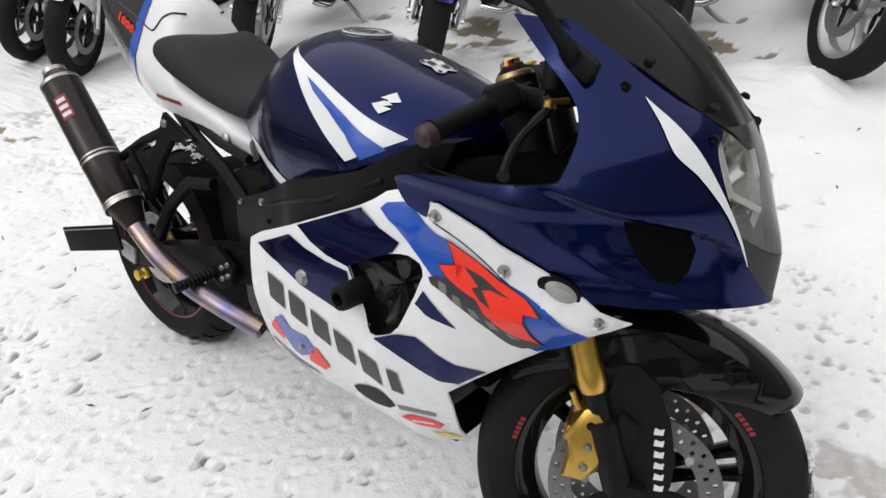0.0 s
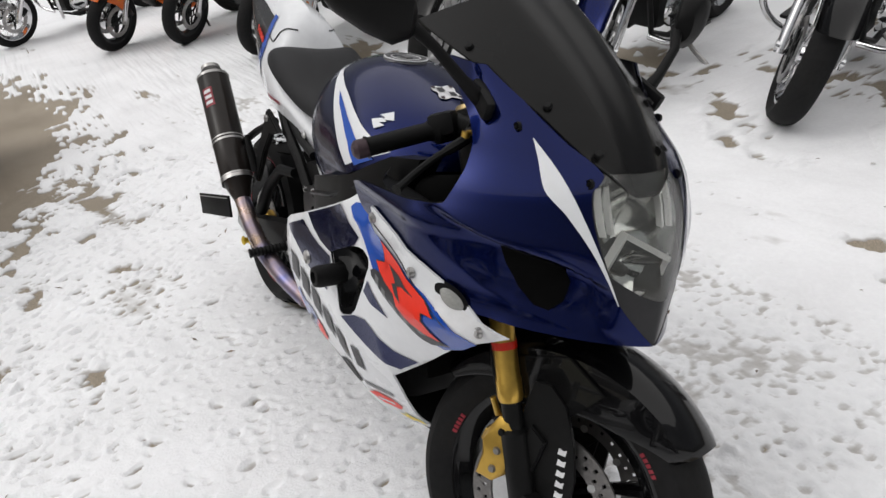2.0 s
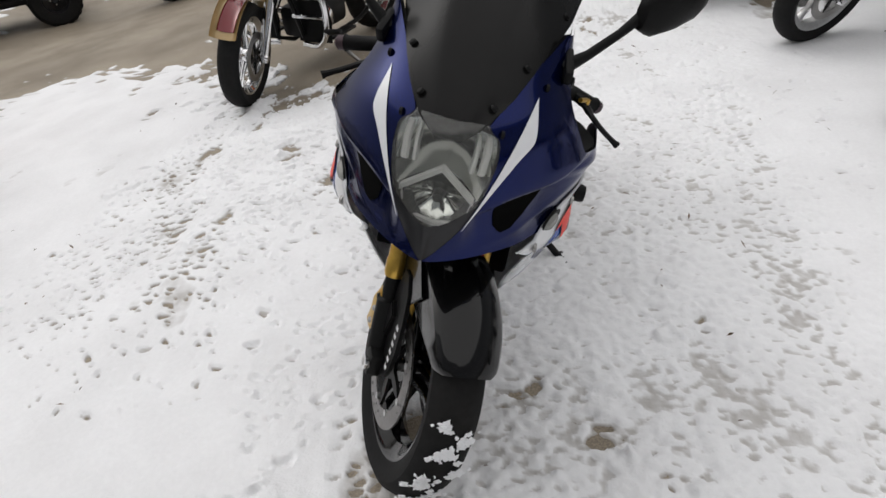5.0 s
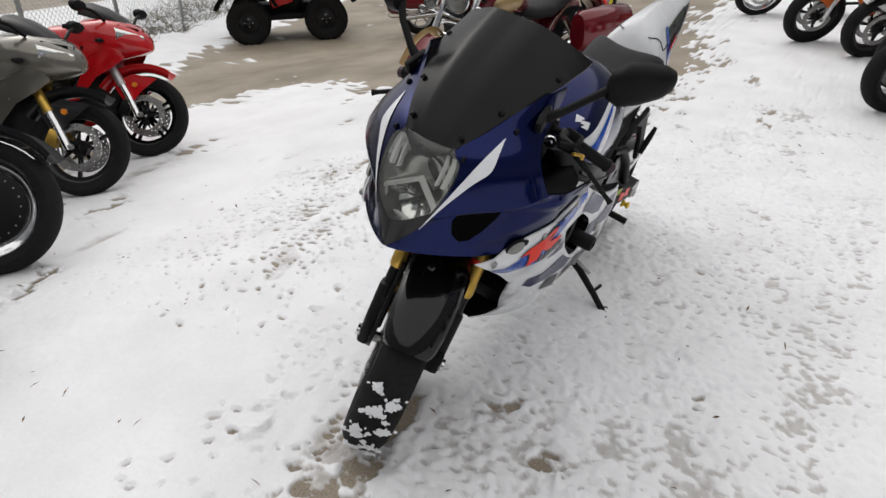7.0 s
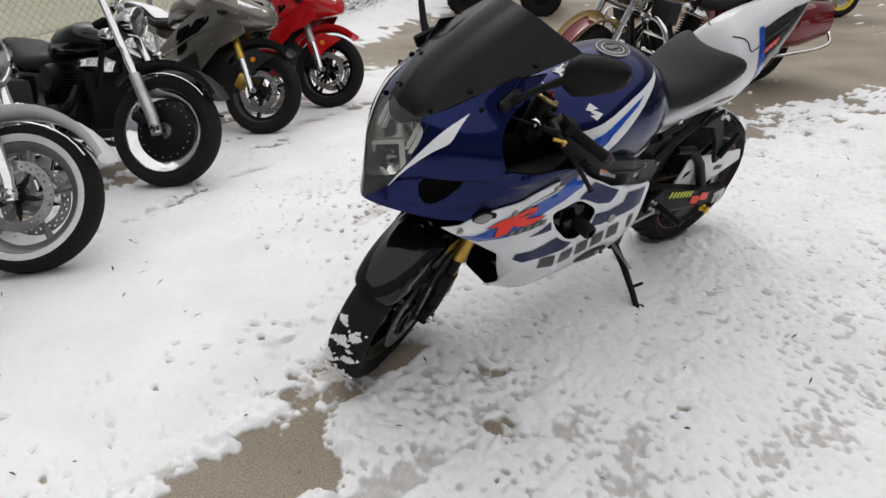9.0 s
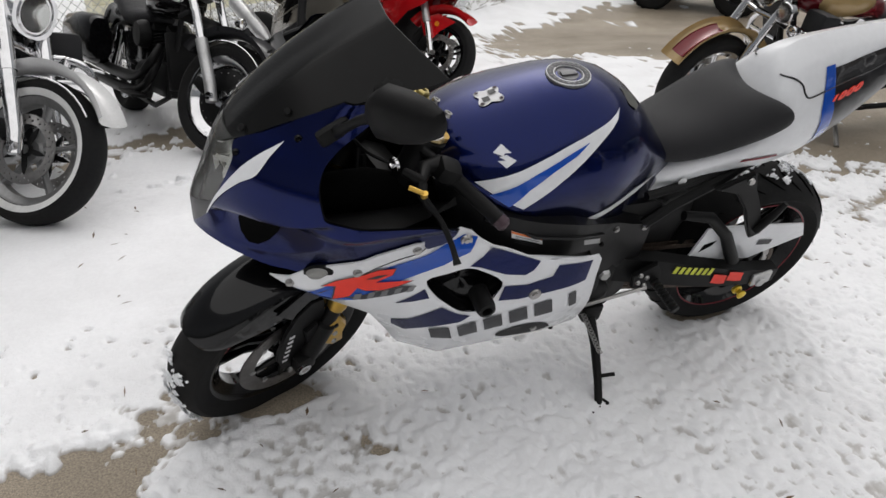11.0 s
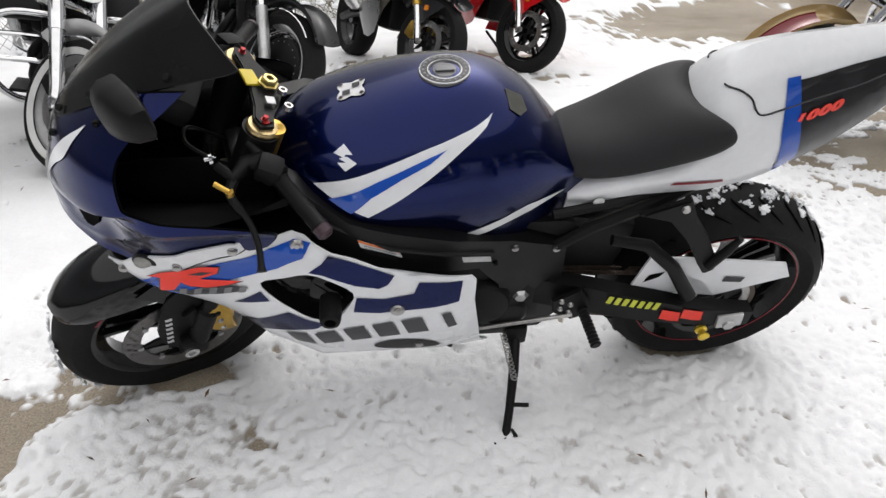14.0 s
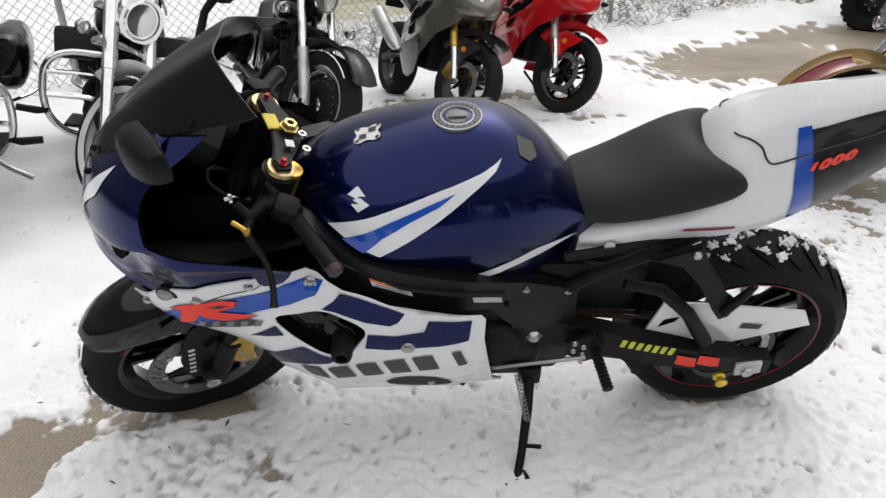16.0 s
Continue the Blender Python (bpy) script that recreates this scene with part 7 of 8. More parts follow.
    for s in (1, -1):
        part("frame_tube", tube([(-0.42, s * 0.05, 0.80), (-0.52, s * 0.11, 0.25), (-0.7, s * 0.13, 0.18), (-1.2, s * 0.13, 0.20), (-1.62, s * 0.12, R)], 0.017, 8), BLACK, ob)
        part("floorboard", block((0.28, 0.10, 0.02), pose(-0.72, s * 0.26, 0.25, s * 4, 0, 0), 0.008), BLACK, ob)
        part("shock", rod((-1.35, s * 0.13, 0.60), (-1.55, s * 0.13, 0.34), 0.028, 12), CHROME, ob)
        if guard:
            eg = part("engine_guard", tube(spline([(-0.44, s * 0.06, 0.66), (-0.42, s * 0.26, 0.66), (-0.42, s * 0.36, 0.57), (-0.43, s * 0.36, 0.36), (-0.47, s * 0.26, 0.24), (-0.52, s * 0.10, 0.22)], 6), 0.018, 10), CHROME, ob, "chrome engine guard")
            if nacelle or lamps:
                for z in (0.56, 0.44):
                    part("guard_bar", tube([(-0.45, s * 0.10, z - 0.01), (-0.425, s * 0.22, z), (-0.42, s * 0.355, z)], 0.013, 8), CHROME, eg)
                part("highway_peg", tube([(-0.42, s * 0.35, 0.36), (-0.40, s * 0.40, 0.36), (-0.40, s * 0.49, 0.37)], [0.012, 0.02, 0.018], 10), BLACK, eg, "black highway peg")
                part("guard_pouch", block((0.10, 0.20, 0.16), pose(-0.50, s * 0.22, 0.70, 0, -10, 0), 0.03), VINYL, eg, "black leather pouch on the guard")
        if lowers:
            part("leg_shield", skin(bmesh.new(), [[Vector((-0.47 - 0.03 * t, s * y, z)) for y in (0.08, 0.2, 0.34)] for t, z in ((0, 0.65), (1, 0.52), (2, 0.38), (1, 0.25))], closed=False), PLASTIC, ob)
        if bags:
            bag = part("saddlebag", body_loft([(-1.34, 0.50, 0.07, 0.15, 0.12), (-1.38, 0.50, 0.10, 0.17, 0.15), (-1.7, 0.50, 0.11, 0.17, 0.16), (-1.95, 0.51, 0.10, 0.14, 0.12), (-1.99, 0.52, 0.06, 0.10, 0.08)], 18), paint, ob, "hard saddlebag")
            for v in bag.data.vertices:
                v.co.y += s * 0.27
            rail = part("bag_rail", tube(spline([(-1.30, s * 0.27, 0.30), (-1.5, s * 0.40, 0.33), (-1.9, s * 0.40, 0.35), (-2.02, s * 0.30, 0.42)], 5), 0.011, 8), CHROME, bag)
    part("side_stand", tube([(-0.78, 0.15, 0.20), (-0.74, 0.30, 0.10), (-0.70, 0.40, 0.062)], 0.014, 8), STEEL, ob)
    part("tail_lamp", lathe([(0.0001, -0.05), (0.04, -0.045), (0.05, 0.0)], 16, "x", (-2.0, 0, 0.60)), RED, ob)
    return ob


def sport_bike(place, heading, steer_deg, label, paint, paint2, fork, wheel_mat, mud, lean=11.0, style="three", cal=BLACK, group="", snowy=True, half=False, belly=None):
    """A faired sports machine; its front wheel stands at place."""
    R = 0.30
    ob = thing("sport_motorcycle", pose(place[0], place[1], -0.012 + float(lot(place[1])), FALL if place[1] < -1.2 else 0) @ pose(0, 0, 0, 0, 0, heading) @ pose(0, 0, 0, -lean), label, "motorcycle", group)
    head, axis = Vector((-0.33, 0, 0.97)), Vector((-0.42, 0, 0.91)).normalized()
    st = Matrix.Translation(head) @ Matrix.Rotation(radians(steer_deg), 4, axis) @ Matrix.Translation(-head)
    foot = st @ Vector((0, 0, R))
    ob.matrix_basis = ob.matrix_basis @ Matrix.Translation((-foot.x, -foot.y, 0))
    wheel_set(ob, st, 0, R, 0.12, 0.218, style, wheel_mat, label="front wheel")
    wheel_set(ob, Matrix(), -1.40, 0.31, 0.18, 0.222, style, wheel_mat, name="rear_wheel", disc=False)

    def fr(name, bm, m, parent=None, lab=""):
        return part(name, moved(bm, st), m, parent or ob, lab)
    for s in (1, -1):
        leg = fr("fork_leg", tube([(-0.03, s * 0.105, R - 0.02), (-0.09, s * 0.105, R + 0.14), (-0.17, s * 0.105, R + 0.32)], [0.026, 0.024, 0.024], 14), CHROME, None, "fork leg")
        fr("fork_tube", tube([(-0.125, s * 0.105, R + 0.22), (-0.33, s * 0.105, R + 0.68)], 0.030, 14), fork, leg)
        fr("brake_caliper", block((0.07, 0.06, 0.11), pose(-0.12, s * 0.09, R + 0.06, 0, 25, 0), 0.015), cal, leg)
        fr("axle_cap", lathe([(0.0001, s * 0.14), (0.016, s * 0.138), (0.02, s * 0.115)], 14, "y", (-0.01, 0, R)), STEEL, leg)
    r = R + 0.016
    md = fr("front_mudguard", shell([(r * math.cos(a), R + r * math.sin(a)) for a in (0.95 + k * 0.13 for k in range(13))], 0.078, 0.06), mud, None, "front mudguard")
    for s in (1, -1):
        fr("mudguard_side", plate([(0.12, R + 0.255), (0.0, R + 0.17), (-0.06, R + 0.10), (-0.13, R + 0.11), (-0.20, R + 0.24), (-0.05, R + 0.30)], 0.006, pose(0, s * 0.09, 0), 0.002), mud, md)
        rf = fr("reflector", lathe([(0.0001, s * 0.104), (0.018, s * 0.103), (0.02, s * 0.09)], 16, "y", (-0.04, 0, R + 0.22)), AMBER, md)
    # fairing as one rounded body with a beak, side panels below
    nose = part("upper_fairing", body_loft([(0.125, 0.79, 0.03, 0.03, 0.03), (0.09, 0.81, 0.10, 0.07, 0.06), (0.0, 0.85, 0.185, 0.11, 0.12), (-0.12, 0.88, 0.235, 0.13, 0.17), (-0.26, 0.89, 0.26, 0.14, 0.21), (-0.38, 0.87, 0.25, 0.11, 0.22)], 20), paint, ob, "pointed upper fairing")
    for s in (1, -1):
        part("headlight", skin(bmesh.new(), [[Vector((0.115 - 0.115 * t - 0.35 * abs(dz * 0.03), s * (0.04 + 0.155 * t), 0.842 + 0.045 * t + dz * (0.022 + 0.016 * t))) for dz in (-1, -0.4, 0.4, 1)] for t in (0, 0.3, 0.6, 1)], closed=False), REFLECTOR, nose, "slanted headlight")
        part("air_intake", skin(bmesh.new(), [[Vector((0.068 - 0.09 * t, s * (0.03 + 0.11 * t), 0.902 + 0.035 * t + dz * 0.014)) for dz in (-1, 1)] for t in (0, 0.5, 1)], closed=False), matte_black, nose)
        side = part("side_fairing", skin(bmesh.new(), [[Vector((x, s * (y + by), z)) for y, z in prof] for x, by, prof in
                    ((-0.02, 0, ((0.17, 0.84), (0.165, 0.78), (0.12, 0.72))), (-0.10, 0, ((0.22, 0.86), (0.215, 0.78), (0.16, 0.66))), (-0.22, 0, ((0.245, 0.88), (0.25, 0.76), (0.20, 0.60))), (-0.36, 0, ((0.25, 0.86), (0.265, 0.68), (0.23, 0.46))),
                     (-0.52, 0, ((0.235, 0.80), (0.27, 0.60), (0.20, 0.30))), (-0.70, 0, ((0.215, 0.70), (0.255, 0.50), (0.17, 0.24))), (-0.86, 0, ((0.20, 0.60), (0.21, 0.42), (0.14, 0.24))))], closed=False), paint2, ob, "side fairing")
        if belly:
            part("belly_fairing", skin(bmesh.new(), [[Vector((x, s * y, z)) for y, z in prof] for x, prof in
                 ((-0.38, ((0.262, 0.58), (0.238, 0.44))), (-0.52, ((0.269, 0.52), (0.24, 0.40), (0.204, 0.29))[::2]), (-0.70, ((0.258, 0.47), (0.174, 0.235))), (-0.87, ((0.212, 0.42), (0.142, 0.235))))], closed=False), belly, side, "dark lower fairing")
            part("side_crease", tube([(-0.10, s * 0.222, 0.80), (-0.28, s * 0.262, 0.72), (-0.45, s * 0.270, 0.66), (-0.60, s * 0.262, 0.60), (-0.84, s * 0.212, 0.54)], [0.003, 0.008, 0.010, 0.009, 0.004], 6), paint, side)
            part("side_cutout", skin(bmesh.new(), [[Vector((x, s * y, z)) for y, z in prof] for x, prof in
                 ((-0.24, ((0.250, 0.82), (0.253, 0.79))), (-0.36, ((0.256, 0.80), (0.264, 0.70))), (-0.48, ((0.250, 0.76), (0.268, 0.67))), (-0.60, ((0.236, 0.73), (0.262, 0.65))))], closed=False), matte_black, side, "dark cutout over the engine")
        if not half:
            part("side_vent", skin(bmesh.new(), [[Vector((x, s * y, z)) for y, z in p] for x, p in ((-0.42, ((0.262, 0.72), (0.262, 0.66))), (-0.50, ((0.268, 0.70), (0.272, 0.58))), (-0.58, ((0.262, 0.64), (0.268, 0.54))))], closed=False), matte_black, side)
        mr = part("mirror", tube([(-0.10, s * 0.16, 0.98), (-0.12, s * 0.24, 1.04), (-0.14, s * 0.30, 1.06)], 0.011, 8), PLASTIC, ob, "black mirror on a stalk")
        part("mirror_shell", moved(lathe([(0.0001, 0.04), (0.04, 0.03), (0.055, 0.0), (0.0001, -0.004)], 16, "x"), pose(-0.16, s * 0.34, 1.075) @ Matrix.Diagonal((0.9, 1.5, 0.75, 1))), PLASTIC, mr)
        part("signal", tube([(-0.10, s * 0.21, 0.84), (-0.09, s * 0.26, 0.84), (-0.09, s * 0.30, 0.84)], [0.008, 0.02, 0.012], 8), PLASTIC, ob)
        part("frame_spar", tube([(-0.36, s * 0.14, 0.86), (-0.55, s * 0.19, 0.74), (-0.85, s * 0.15, 0.52), (-0.92, s * 0.12, 0.40)], 0.04, 8), FRAME, ob)
        part("swingarm", tube([(-0.88, s * 0.12, 0.42), (-1.1, s * 0.135, 0.38), (-1.40, s * 0.13, 0.31)], [0.045, 0.04, 0.03], 8), BLACK, ob)
        hb = fr("handlebar", tube([(-0.33, s * 0.11, 0.95), (-0.40, s * 0.33, 0.90)], 0.016, 10), PLASTIC)
        fr("lever", tube([(-0.29, s * 0.15, 0.935), (-0.31, s * 0.33, 0.90)], 0.006, 6), ALU, hb)
        part("foot_peg", rod((-0.92, s * 0.14, 0.40), (-0.93, s * 0.26, 0.39), 0.012), BLACK, ob)
    part("screen", skin(bmesh.new(), [arch((x, z), (xe, ye, ze), 11) for (x, z), (xe, ye, ze) in (((0.02, 0.93), (-0.02, 0.08, 0.93)), ((-0.08, 1.02), (-0.13, 0.13, 0.985)), ((-0.20, 1.10), (-0.24, 0.15, 1.02)), ((-0.30, 1.14), (-0.33, 0.14, 1.05)))], closed=False), SCREEN, ob, "smoked screen")
    part("tank", body_loft([(-0.38, 0.86, 0.08, 0.05, 0.06), (-0.45, 0.88, 0.16, 0.10, 0.09), (-0.58, 0.89, 0.20, 0.12, 0.10), (-0.74, 0.86, 0.18, 0.11, 0.09), (-0.88, 0.80, 0.11, 0.06, 0.05)], 18), paint, ob, "fuel tank")
    part("seat", body_loft([(-0.86, 0.80, 0.09, 0.03, 0.03), (-1.0, 0.79, 0.14, 0.04, 0.04), (-1.14, 0.83, 0.13, 0.05, 0.04), (-1.2, 0.88, 0.10, 0.05, 0.04), (-1.42, 0.94, 0.09, 0.03, 0.03)]), VINYL, ob, "black seat")
    part("tail_fairing", body_loft([(-1.0, 0.73, 0.12, 0.04, 0.05), (-1.2, 0.80, 0.13, 0.07, 0.06), (-1.45, 0.90, 0.11, 0.05, 0.06), (-1.66, 0.97, 0.05, 0.02, 0.03)]), paint, ob, "tail fairing")
    if snowy:
        part("snow_cover", body_loft([(-0.92, 0.835, 0.06, 0.012, 0.01), (-1.02, 0.835, 0.11, 0.015, 0.012), (-1.2, 0.925, 0.08, 0.014, 0.01), (-1.40, 0.965, 0.06, 0.012, 0.01), (-1.46, 0.97, 0.03, 0.01, 0.01)]), SNOW_BIT, ob, "snow lying on the seat")
    part("engine", block((0.46, 0.32, 0.36), pose(-0.62, 0, 0.50), 0.06), BLACK, ob)
    part("muffler", tube([(-0.95, -0.17, 0.40), (-1.05, -0.19, 0.46), (-1.5, -0.2, 0.66), (-1.52, -0.2, 0.67)], [0.03, 0.058, 0.058, 0.04], 18), ALU, ob, "muffler")
    part("side_stand", tube([(-0.86, 0.15, 0.22), (-0.83, 0.28, 0.10), (-0.81, 0.34, 0.075)], 0.012, 8), BLACK, ob)
    part("plate_holder", block((0.02, 0.17, 0.12), pose(-1.66, 0, 0.78, 0, 20, 0), 0.004), PLASTIC, ob)
    return ob


MAROON = mat("maroon_paint", (0.16, 0.008, 0.014), 0.18, 0.2, 0.08, 200, coat=1.0)
CREAM = mat("champagne_paint", (0.42, 0.29, 0.13), 0.22, 0.2, 0.06, 200, coat=1.0)
GREY_PAINT = mat("graphite_paint", (0.205, 0.192, 0.165), 0.24, 0.55, 0.08, 300, coat=0.8)
CHERRY = mat("bright_red_paint", (0.52, 0.008, 0.012), 0.2, 0.0, 0.06, 150, coat=1.0)
WHITE_MET = mat("pearl_white_paint", (0.66, 0.66, 0.66), 0.25, 0.1, 0.05, 100, coat=0.8)
ORANGE = mat("orange_paint", (0.75, 0.16, 0.03), 0.25, 0.0, 0.06, 120, coat=0.6)
GREEN = mat("pale_green_paint", (0.55, 0.68, 0.5), 0.25, 0.0, 0.06, 120, coat=0.6)
WHITEWALL = mat("whitewall_rubber", (0.72, 0.72, 0.71), 0.6, 0.0, 0.08, 40)

dull_cast = mat("dull_cast_wheel", (0.28, 0.28, 0.28), 0.4, 0.7, 0.12, 60)
ROW = "motorcycles parked along the fence"
cruiser((1.64, -1.50), 106, 44, "black touring cruiser with a chrome front end and silver mudguard", GLOSS_BLACK, wheel="cast", rim_mat=dull_cast, fender=WHITE_MET, trim=None, lowers=False, headlight=0.095, guard=True, nacelle=True, light_z=0.89, group=ROW, band=WHITEWALL, bags=True, dark=True)
cruiser((0.81, -2.28), 110, 28, "black cruiser with a solid black front wheel and chrome rim", GLOSS_BLACK, wheel="solid", rim_mat=CHROME, fender=tail_grey, fork=ALU, headlight=0.085, guard=False, group=ROW, light_z=0.93, band=None, bags=True, dark=True, tyre_w=0.15)
sport_bike((-0.11, -3.08), 112, 20, "graphite grey sport motorcycle with gold fork tubes", GREY_PAINT, GREY_PAINT, GOLD, tail_grey, tail_grey, cal=GOLD, group=ROW, belly=tail_grey)
sport_bike((-0.89, -3.50), 112, 20, "bright red sport motorcycle with a silver fork", CHERRY, CHERRY, ALU, GLOSS_BLACK, CHERRY, style="twin", group=ROW, belly=CHERRY)
cruiser((2.30, -0.98), 112, 30, "black touring cruiser with chrome engine guards", GLOSS_BLACK, wheel="cast", rim_mat=CHROME, headlight=0.09, lamps=True, group=ROW, bags=True, light_z=0.95)
cruiser((-1.95, -1.67), -14, 20, "maroon and champagne touring cruiser with chrome lamps and saddlebags", MAROON, CREAM, wheel="cast", rim_mat=CHROME, fender=CREAM, headlight=0.095, lamps=True, lowers=True, bags=True, trim=MAROON, light_z=0.88, nacelle=False)
ROW2 = "motorcycles parked across the lot"
for place, args in (((0.5, 2.70), dict(label="black cruiser with polished cast wheels beside a snow heap", paint=GLOSS_BLACK, wheel="cast", rim_mat=ALU, fender=GLOSS_BLACK)),
                    ((-0.33, 2.38), dict(label="black cruiser with laced wire wheels", paint=GLOSS_BLACK, wheel="wire", rim_mat=CHROME, band=None)),
                    ((-1.30, 1.98), dict(label="dark blue cruiser with laced wheels and chrome-edged mudguards", paint=NAVY, wheel="wire", rim_mat=CHROME)),
                    ((-2.44, 1.71), dict(label="black cruiser with a chrome fork", paint=GLOSS_BLACK, wheel="cast", rim_mat=ALU))):
    cruiser(place, -74, 22, group=ROW2, fork=CHROME, **args)
sport_bike((-3.56, 1.14), -74, 20, "pale green sport motorcycle with a black wheel", GREEN, GLOSS_BLACK, STEEL, tail_grey, WHITE, group=ROW2, snowy=False)
sport_bike((-4.28, 1.15), -74, 20, "black sport motorcycle with dark wheels on snow", GLOSS_BLACK, GLOSS_BLACK, STEEL, tail_grey, GLOSS_BLACK, group=ROW2, snowy=False)
sport_bike((-5.50, 0.80), -74, 24, "white and green sport motorcycle", WHITE_MET, GREEN, STEEL, tail_grey, WHITE_MET, group=ROW2, snowy=False)
sport_bike((-6.08, 0.22), -74, 24, "black and orange sport motorcycle", GLOSS_BLACK, ORANGE, STEEL, tail_grey, ORANGE, group=ROW2, snowy=False)
cruiser((-7.8, -0.62), -74, 20, "black cruiser with a chrome headlight", GLOSS_BLACK, wheel="wire", rim_mat=CHROME, group=ROW2)
sport_bike((-7.85, -2.7), 150, 0, "black motorcycle with yellow wheels", GLOSS_BLACK, GLOSS_BLACK, STEEL, YELLOW, GLOSS_BLACK, snowy=False)
cruiser((-8.6, -4.6), 150, 0, "dark touring cruiser with hard saddlebags", MAROON, wheel="cast", rim_mat=ALU, bags=True)

# heap of pushed snow by the wheel across the lot
heap = bmesh.new()
bmesh.ops.create_grid(heap, x_segments=40, y_segments=30, size=0.5)
for v in heap.verts:
    x, y = v.co.x * 0.9, v.co.y * 0.55
    k = max(0.0, 1 - (x / 0.45) ** 2 - (y / 0.27) ** 2)
    v.co = Vector((x, y, -0.03 + 0.13 * k * (0.75 + 0.5 * noise.noise(v.co * 4)) + 0.012 * noise.noise(v.co * 22)))
tagged(part("snow_heap", moved(heap, pose(0.35, 2.45, 0, 0, 0, -15)), bpy.data.materials["trodden_snow"], None), "small heap of pushed snow", "snow", kind="stuff")


# ---- all-terrain vehicle ----
def knobbly(m, parent):
    R, W = 0.29, 0.22
    wh = part("wheel", moved(lathe([(0.0001, 0.05), (0.03, 0.06), (0.06, 0.03), (0.13, 0.02), (0.15, 0.09), (0.155, 0.09), (0.155, -0.09), (0.0001, -0.09)], 28, "y"), m), tail_grey, parent, "black steel wheel")
    ty = lathe([(0.15, -W * 0.40), (0.2, -W / 2), (R - 0.03, -W * 0.48), (R - 0.012, -W * 0.36), (R - 0.01, 0), (R - 0.012, W * 0.36), (R - 0.03, W * 0.48), (0.2, W / 2), (0.15, W * 0.40)], 36, "y", closed=True)
    for k in range(22):
        for j, y in enumerate((-0.075, -0.025, 0.025, 0.075)):
            a = (k + 0.5 * (j % 2)) * math.tau / 22
            block((0.026, 0.036, 0.05), pose(0, 0, 0, 0, -math.degrees(a), 0) @ Matrix.Translation((R - 0.008, y, 0)), 0.0, ty)
    part("tyre", moved(ty, m), RUBBER, wh, "knobbly tyre")
    for k in range(4):
        part("wheel_nut", moved(lathe([(0.0001, 0.045), (0.009, 0.045), (0.01, 0.03)], 8, "y"), m @ pose(0.05 * math.cos(k * 1.571), 0, 0.05 * math.sin(k * 1.571))), STEEL, wh)


atv = thing("quad_bike", pose(-6.30, -7.42, -0.555, 0, 0, -45) @ Matrix.Scale(1.18, 4), "red and black all-terrain quad bike parked on the paving", "quad bike")
for x in (-0.52, 0.52):
    for y in (0.0, -0.86):
        knobbly(pose(x, y, 0.29) @ pose(0, 0, 0, 0, 0, 0 if y == 0 else 180), atv)
part("chassis", block((1.2, 0.36, 0.18), pose(0, -0.43, 0.40), 0.05), BLACK, atv)
part("foot_well", block((0.5, 0.9, 0.06), pose(0, -0.43, 0.33), 0.02), PLASTIC, atv)
part("engine", block((0.45, 0.4, 0.3), pose(0, -0.43, 0.52), 0.05), BLACK, atv)
for x in (-0.52, 0.52):
    for y in (0.02, -0.88):
        part("mudguard", shell([(x + 0.40 * math.cos(a), 0.34 + 0.36 * math.sin(a)) for a in (0.35 + k * 0.24 for k in range(11))], 0.19, 0.06), PLASTIC, atv).location.y = y - 0.04 if y > -0.5 else y + 0.04
part("body_panel", body_loft([(0.78, 0.70, 0.14, 0.06, 0.08), (0.62, 0.80, 0.24, 0.07, 0.12), (0.35, 0.84, 0.24, 0.08, 0.16), (0.15, 0.80, 0.16, 0.08, 0.14), (-0.1, 0.78, 0.14, 0.04, 0.12)], 18), CHERRY, atv, "red body panel").location.y = -0.43
for y in (-0.12, -0.74):
    part("side_panel", block((0.3, 0.03, 0.26), pose(0.08, y, 0.60, 0, 15, 0), 0.02), CHERRY, atv, "red side panel")
part("seat", body_loft([(0.1, 0.82, 0.12, 0.06, 0.05), (-0.1, 0.82, 0.16, 0.07, 0.05), (-0.5, 0.84, 0.17, 0.07, 0.05), (-0.66, 0.83, 0.12, 0.05, 0.04)]), VINYL, atv, "black seat").location.y = -0.43
for x in (0.62, -0.62):
    rk = part("rack", tube([(x - 0.22, -0.78, 0.93), (x - 0.22, -0.08, 0.93), (x + 0.22, -0.08, 0.93), (x + 0.22, -0.78, 0.93), (x - 0.22, -0.78, 0.93)], 0.012, 8), BLACK, atv, "black tube rack")
    for k in range(4):
        part("rack_bar", rod((x - 0.22, -0.64 + 0.14 * k, 0.93), (x + 0.22, -0.64 + 0.14 * k, 0.93), 0.009, 8), BLACK, rk)
    part("rack_post", rod((x, -0.43, 0.72), (x, -0.43, 0.93), 0.014), BLACK, rk)
part("handlebar", tube([(0.22, -0.78, 1.02), (0.32, -0.58, 1.0), (0.34, -0.28, 1.0), (0.22, -0.08, 1.02)], 0.013, 8), BLACK, atv)

# ---- chain-link fence, brush and the sided house behind it ----
FA, FB = Vector((5.2, -3.7, -0.5)), Vector((-8.0, -10.85, -0.5))
FD = (FB - FA).normalized()
fence = thing("chain_link_fence", Matrix.Translation((0, 0, 0)), "galvanised chain-link fence behind the parked motorcycles", "fence", kind="")
length = (FB - FA).length
GALV = mat("galvanised_wire", (0.42, 0.43, 0.43), 0.45, 0.85, 0.15, 80)
for k in range(8):
    p = FA + FD * (length * k / 7)
    part("post", rod(p + Vector((0, 0, -0.05)), p + Vector((0, 0, 1.3)), 0.03, 12), GALV, fence, "steel fence post")
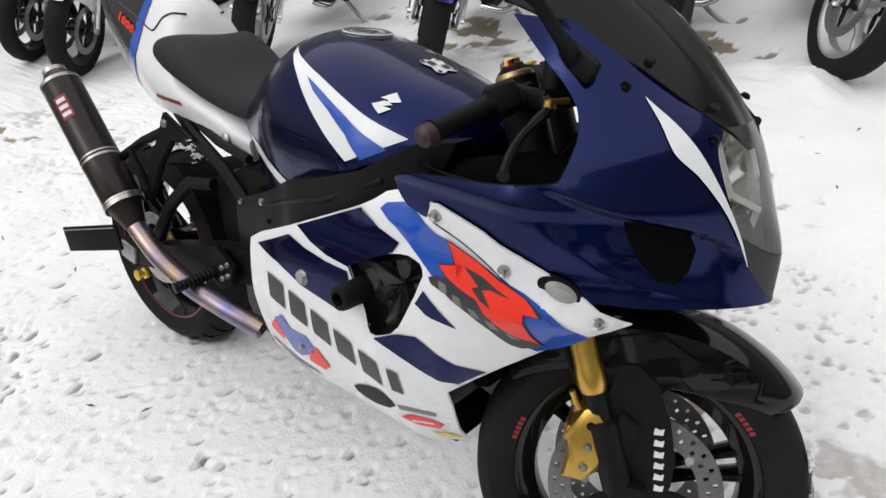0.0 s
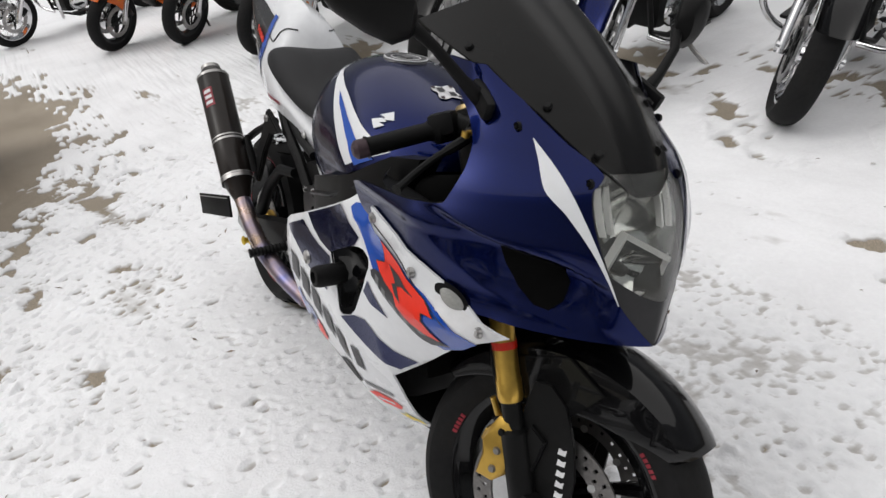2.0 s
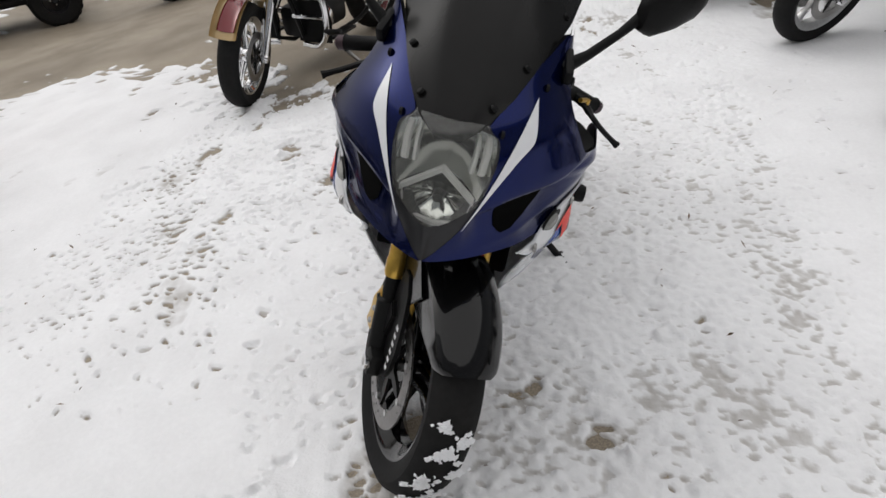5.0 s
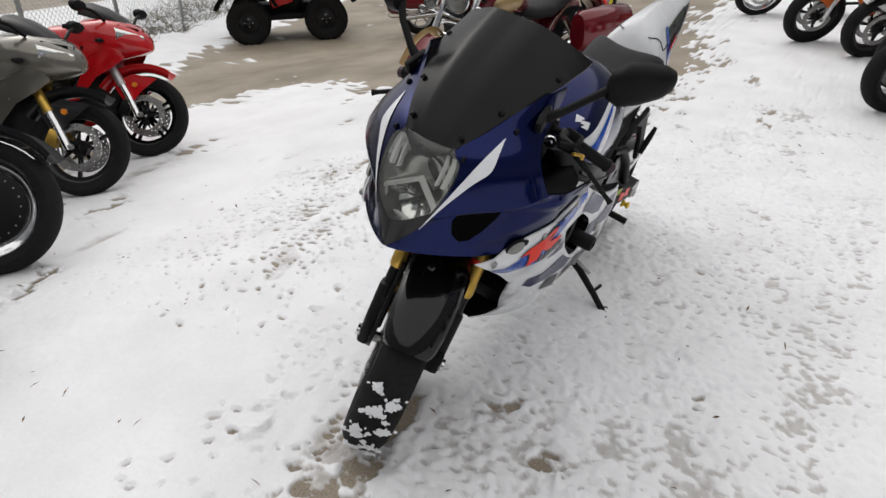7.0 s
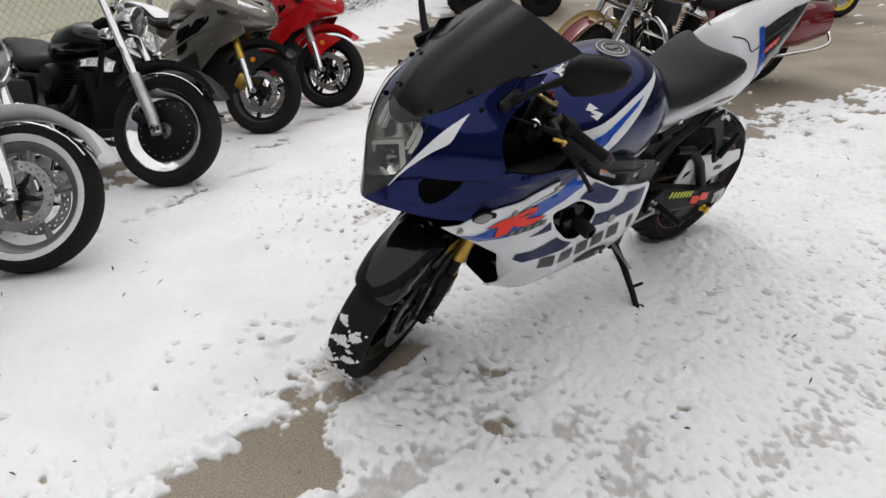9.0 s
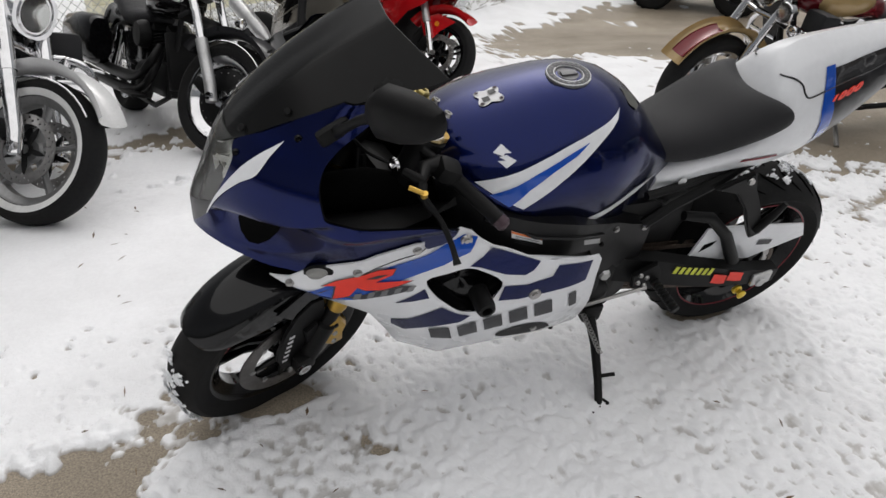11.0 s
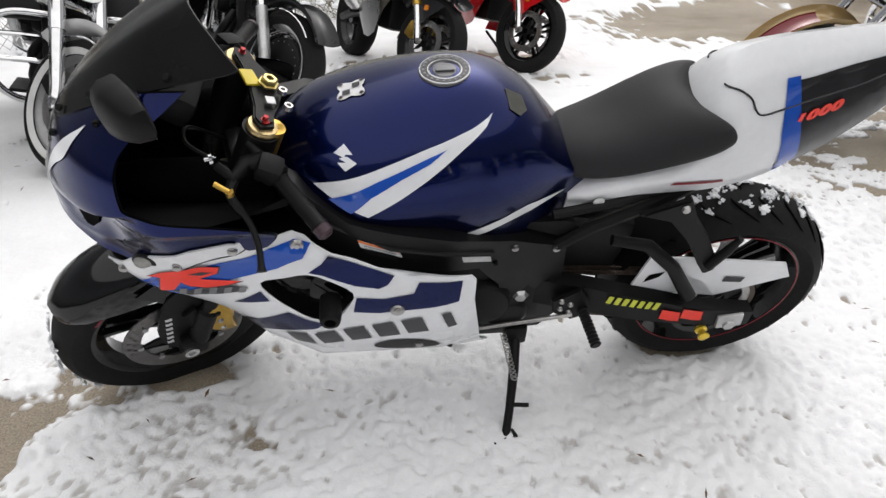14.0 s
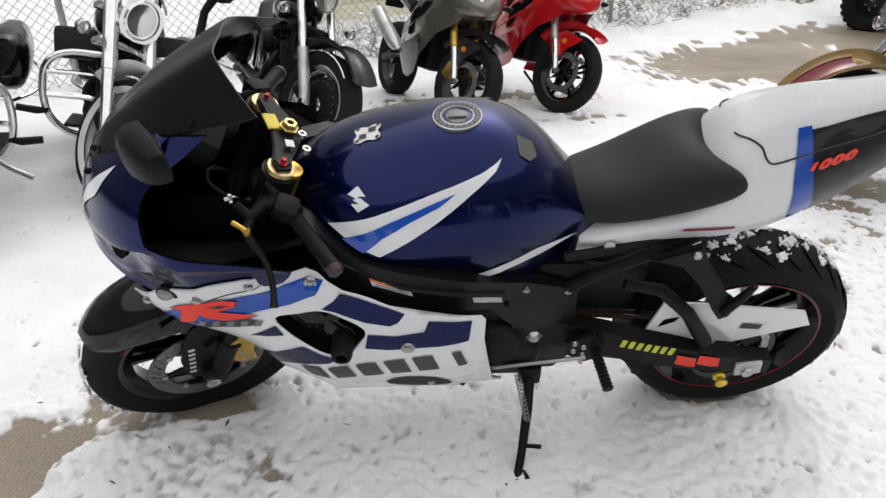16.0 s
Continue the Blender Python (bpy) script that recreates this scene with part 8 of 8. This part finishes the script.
part("top_rail", rod(FA + Vector((0, 0, 1.25)), FB + Vector((0, 0, 1.25)), 0.02, 8), GALV, fence)
wire = bmesh.new()
cell = 0.09
n = int(length / cell)
for k in range(-14, n + 1):
    for s in (1, -1):
        a, b = k * cell, k * cell + 14 * cell
        za, zb = (0.0, 14 * cell) if s > 0 else (14 * cell, 0.0)
        if a < 0:
            za, a = za + (zb - za) * (-a) / (14 * cell), 0.0
        if b > length:
            zb, b = za + (zb - za) * (length - a) / max(1e-6, b - a), length
        if b > a:
            tube([FA + FD * a + Vector((0, 0, za)), FA + FD * b + Vector((0, 0, zb))], 0.0028, 4, wire, False)
part("wire_mesh", wire, GALV, fence, "diamond wire mesh")["kind"] = "stuff"

TWIG = mat("dry_twigs", (0.11, 0.085, 0.06), 0.85, 0.0, 0.3, 60, second=(0.16, 0.15, 0.07))
brush = bmesh.new()
rs = random.Random(5)
FN = Vector((FD.y, -FD.x, 0))
if FN.y > 0:
    FN = -FN
for _ in range(2600):
    p = FA + FD * rs.uniform(2.0, length + 1.5) + FN * rs.uniform(-0.15, 1.3) + Vector((0, 0, 0.02))
    d = Vector((rs.uniform(-1, 1), rs.uniform(-1, 1), rs.uniform(0.2, 1.0))).normalized()
    L = rs.uniform(0.08, 0.34)
    q = p + d * L
    e = q + (d + Vector((rs.uniform(-0.8, 0.8), rs.uniform(-0.8, 0.8), rs.uniform(-0.7, 0.3)))).normalized() * L * 0.7
    tube([p, q, e], [0.004, 0.003, 0.001], 4, brush, False)
tagged(part("dry_brush", brush, TWIG, None), "dry tangled brush and grass stalks along the fence", "brush", kind="stuff")
tufts = bmesh.new()
for _ in range(700):
    p = FA + FD * rs.uniform(2.0, length + 1.5) + FN * rs.uniform(-0.3, 1.4) + Vector((0, 0, rs.uniform(0.04, 0.3)))
    b2 = bmesh.new()
    bmesh.ops.create_icosphere(b2, subdivisions=2, radius=rs.uniform(0.02, 0.065))
    off = Vector((rs.random() * 9, rs.random() * 9, 0))
    for v in b2.verts:
        v.co *= 0.8 + 0.7 * noise.noise(v.co * 22 + off)
        v.co.z *= 0.6
    join(tufts, moved(b2, Matrix.Translation(p)))
tagged(part("snow_tufts", tufts, SNOW_BIT, None), "clumps of snow caught in the dry brush", "snow", kind="stuff")

# house wall with lap siding, each course a board of its own
SIDING = mat("cream_lap_siding", (0.80, 0.77, 0.60), 0.6, 0.0, 0.05, 30, 0.05)
HA, HB = FA + FN * 2.6 + FD * 5.0, FA + FN * 2.6 + FD * 10.6
hd = (HB - HA)
house = tagged(part("wall_house", block((hd.length, 0.2, 3.0), Matrix.Translation((HA + HB) / 2 + Vector((0, 0, 1.5)) + FN * 0.12) @ pose(0, 0, 0, 0, 0, math.degrees(math.atan2(hd.y, hd.x)))), SIDING, None), "cream house wall with lap siding behind the fence", "wall", kind="structure")
turn = pose(0, 0, 0, 0, 0, math.degrees(math.atan2(hd.y, hd.x)))
bm = block((hd.length, 0.018, 0.185), pose(0, 0, 0, 5, 0, 0), 0.003)
first = part("siding_board", bm, SIDING, house)
first.matrix_basis = Matrix.Translation((HA + HB) / 2 + Vector((0, 0, 0.30)) + FN * 0.005) @ turn
for k in range(1, 16):
    ob = new("siding_board", first.data)
    ob.parent = house
    ob.matrix_basis = Matrix.Translation((HA + HB) / 2 + Vector((0, 0, 0.30 + 0.17 * k)) + FN * 0.005) @ turn
part("footing", block((hd.length, 0.24, 0.4), Matrix.Translation((HA + HB) / 2 + Vector((0, 0, 0.0)) + FN * 0.1) @ turn, 0.01), SIDING, house)
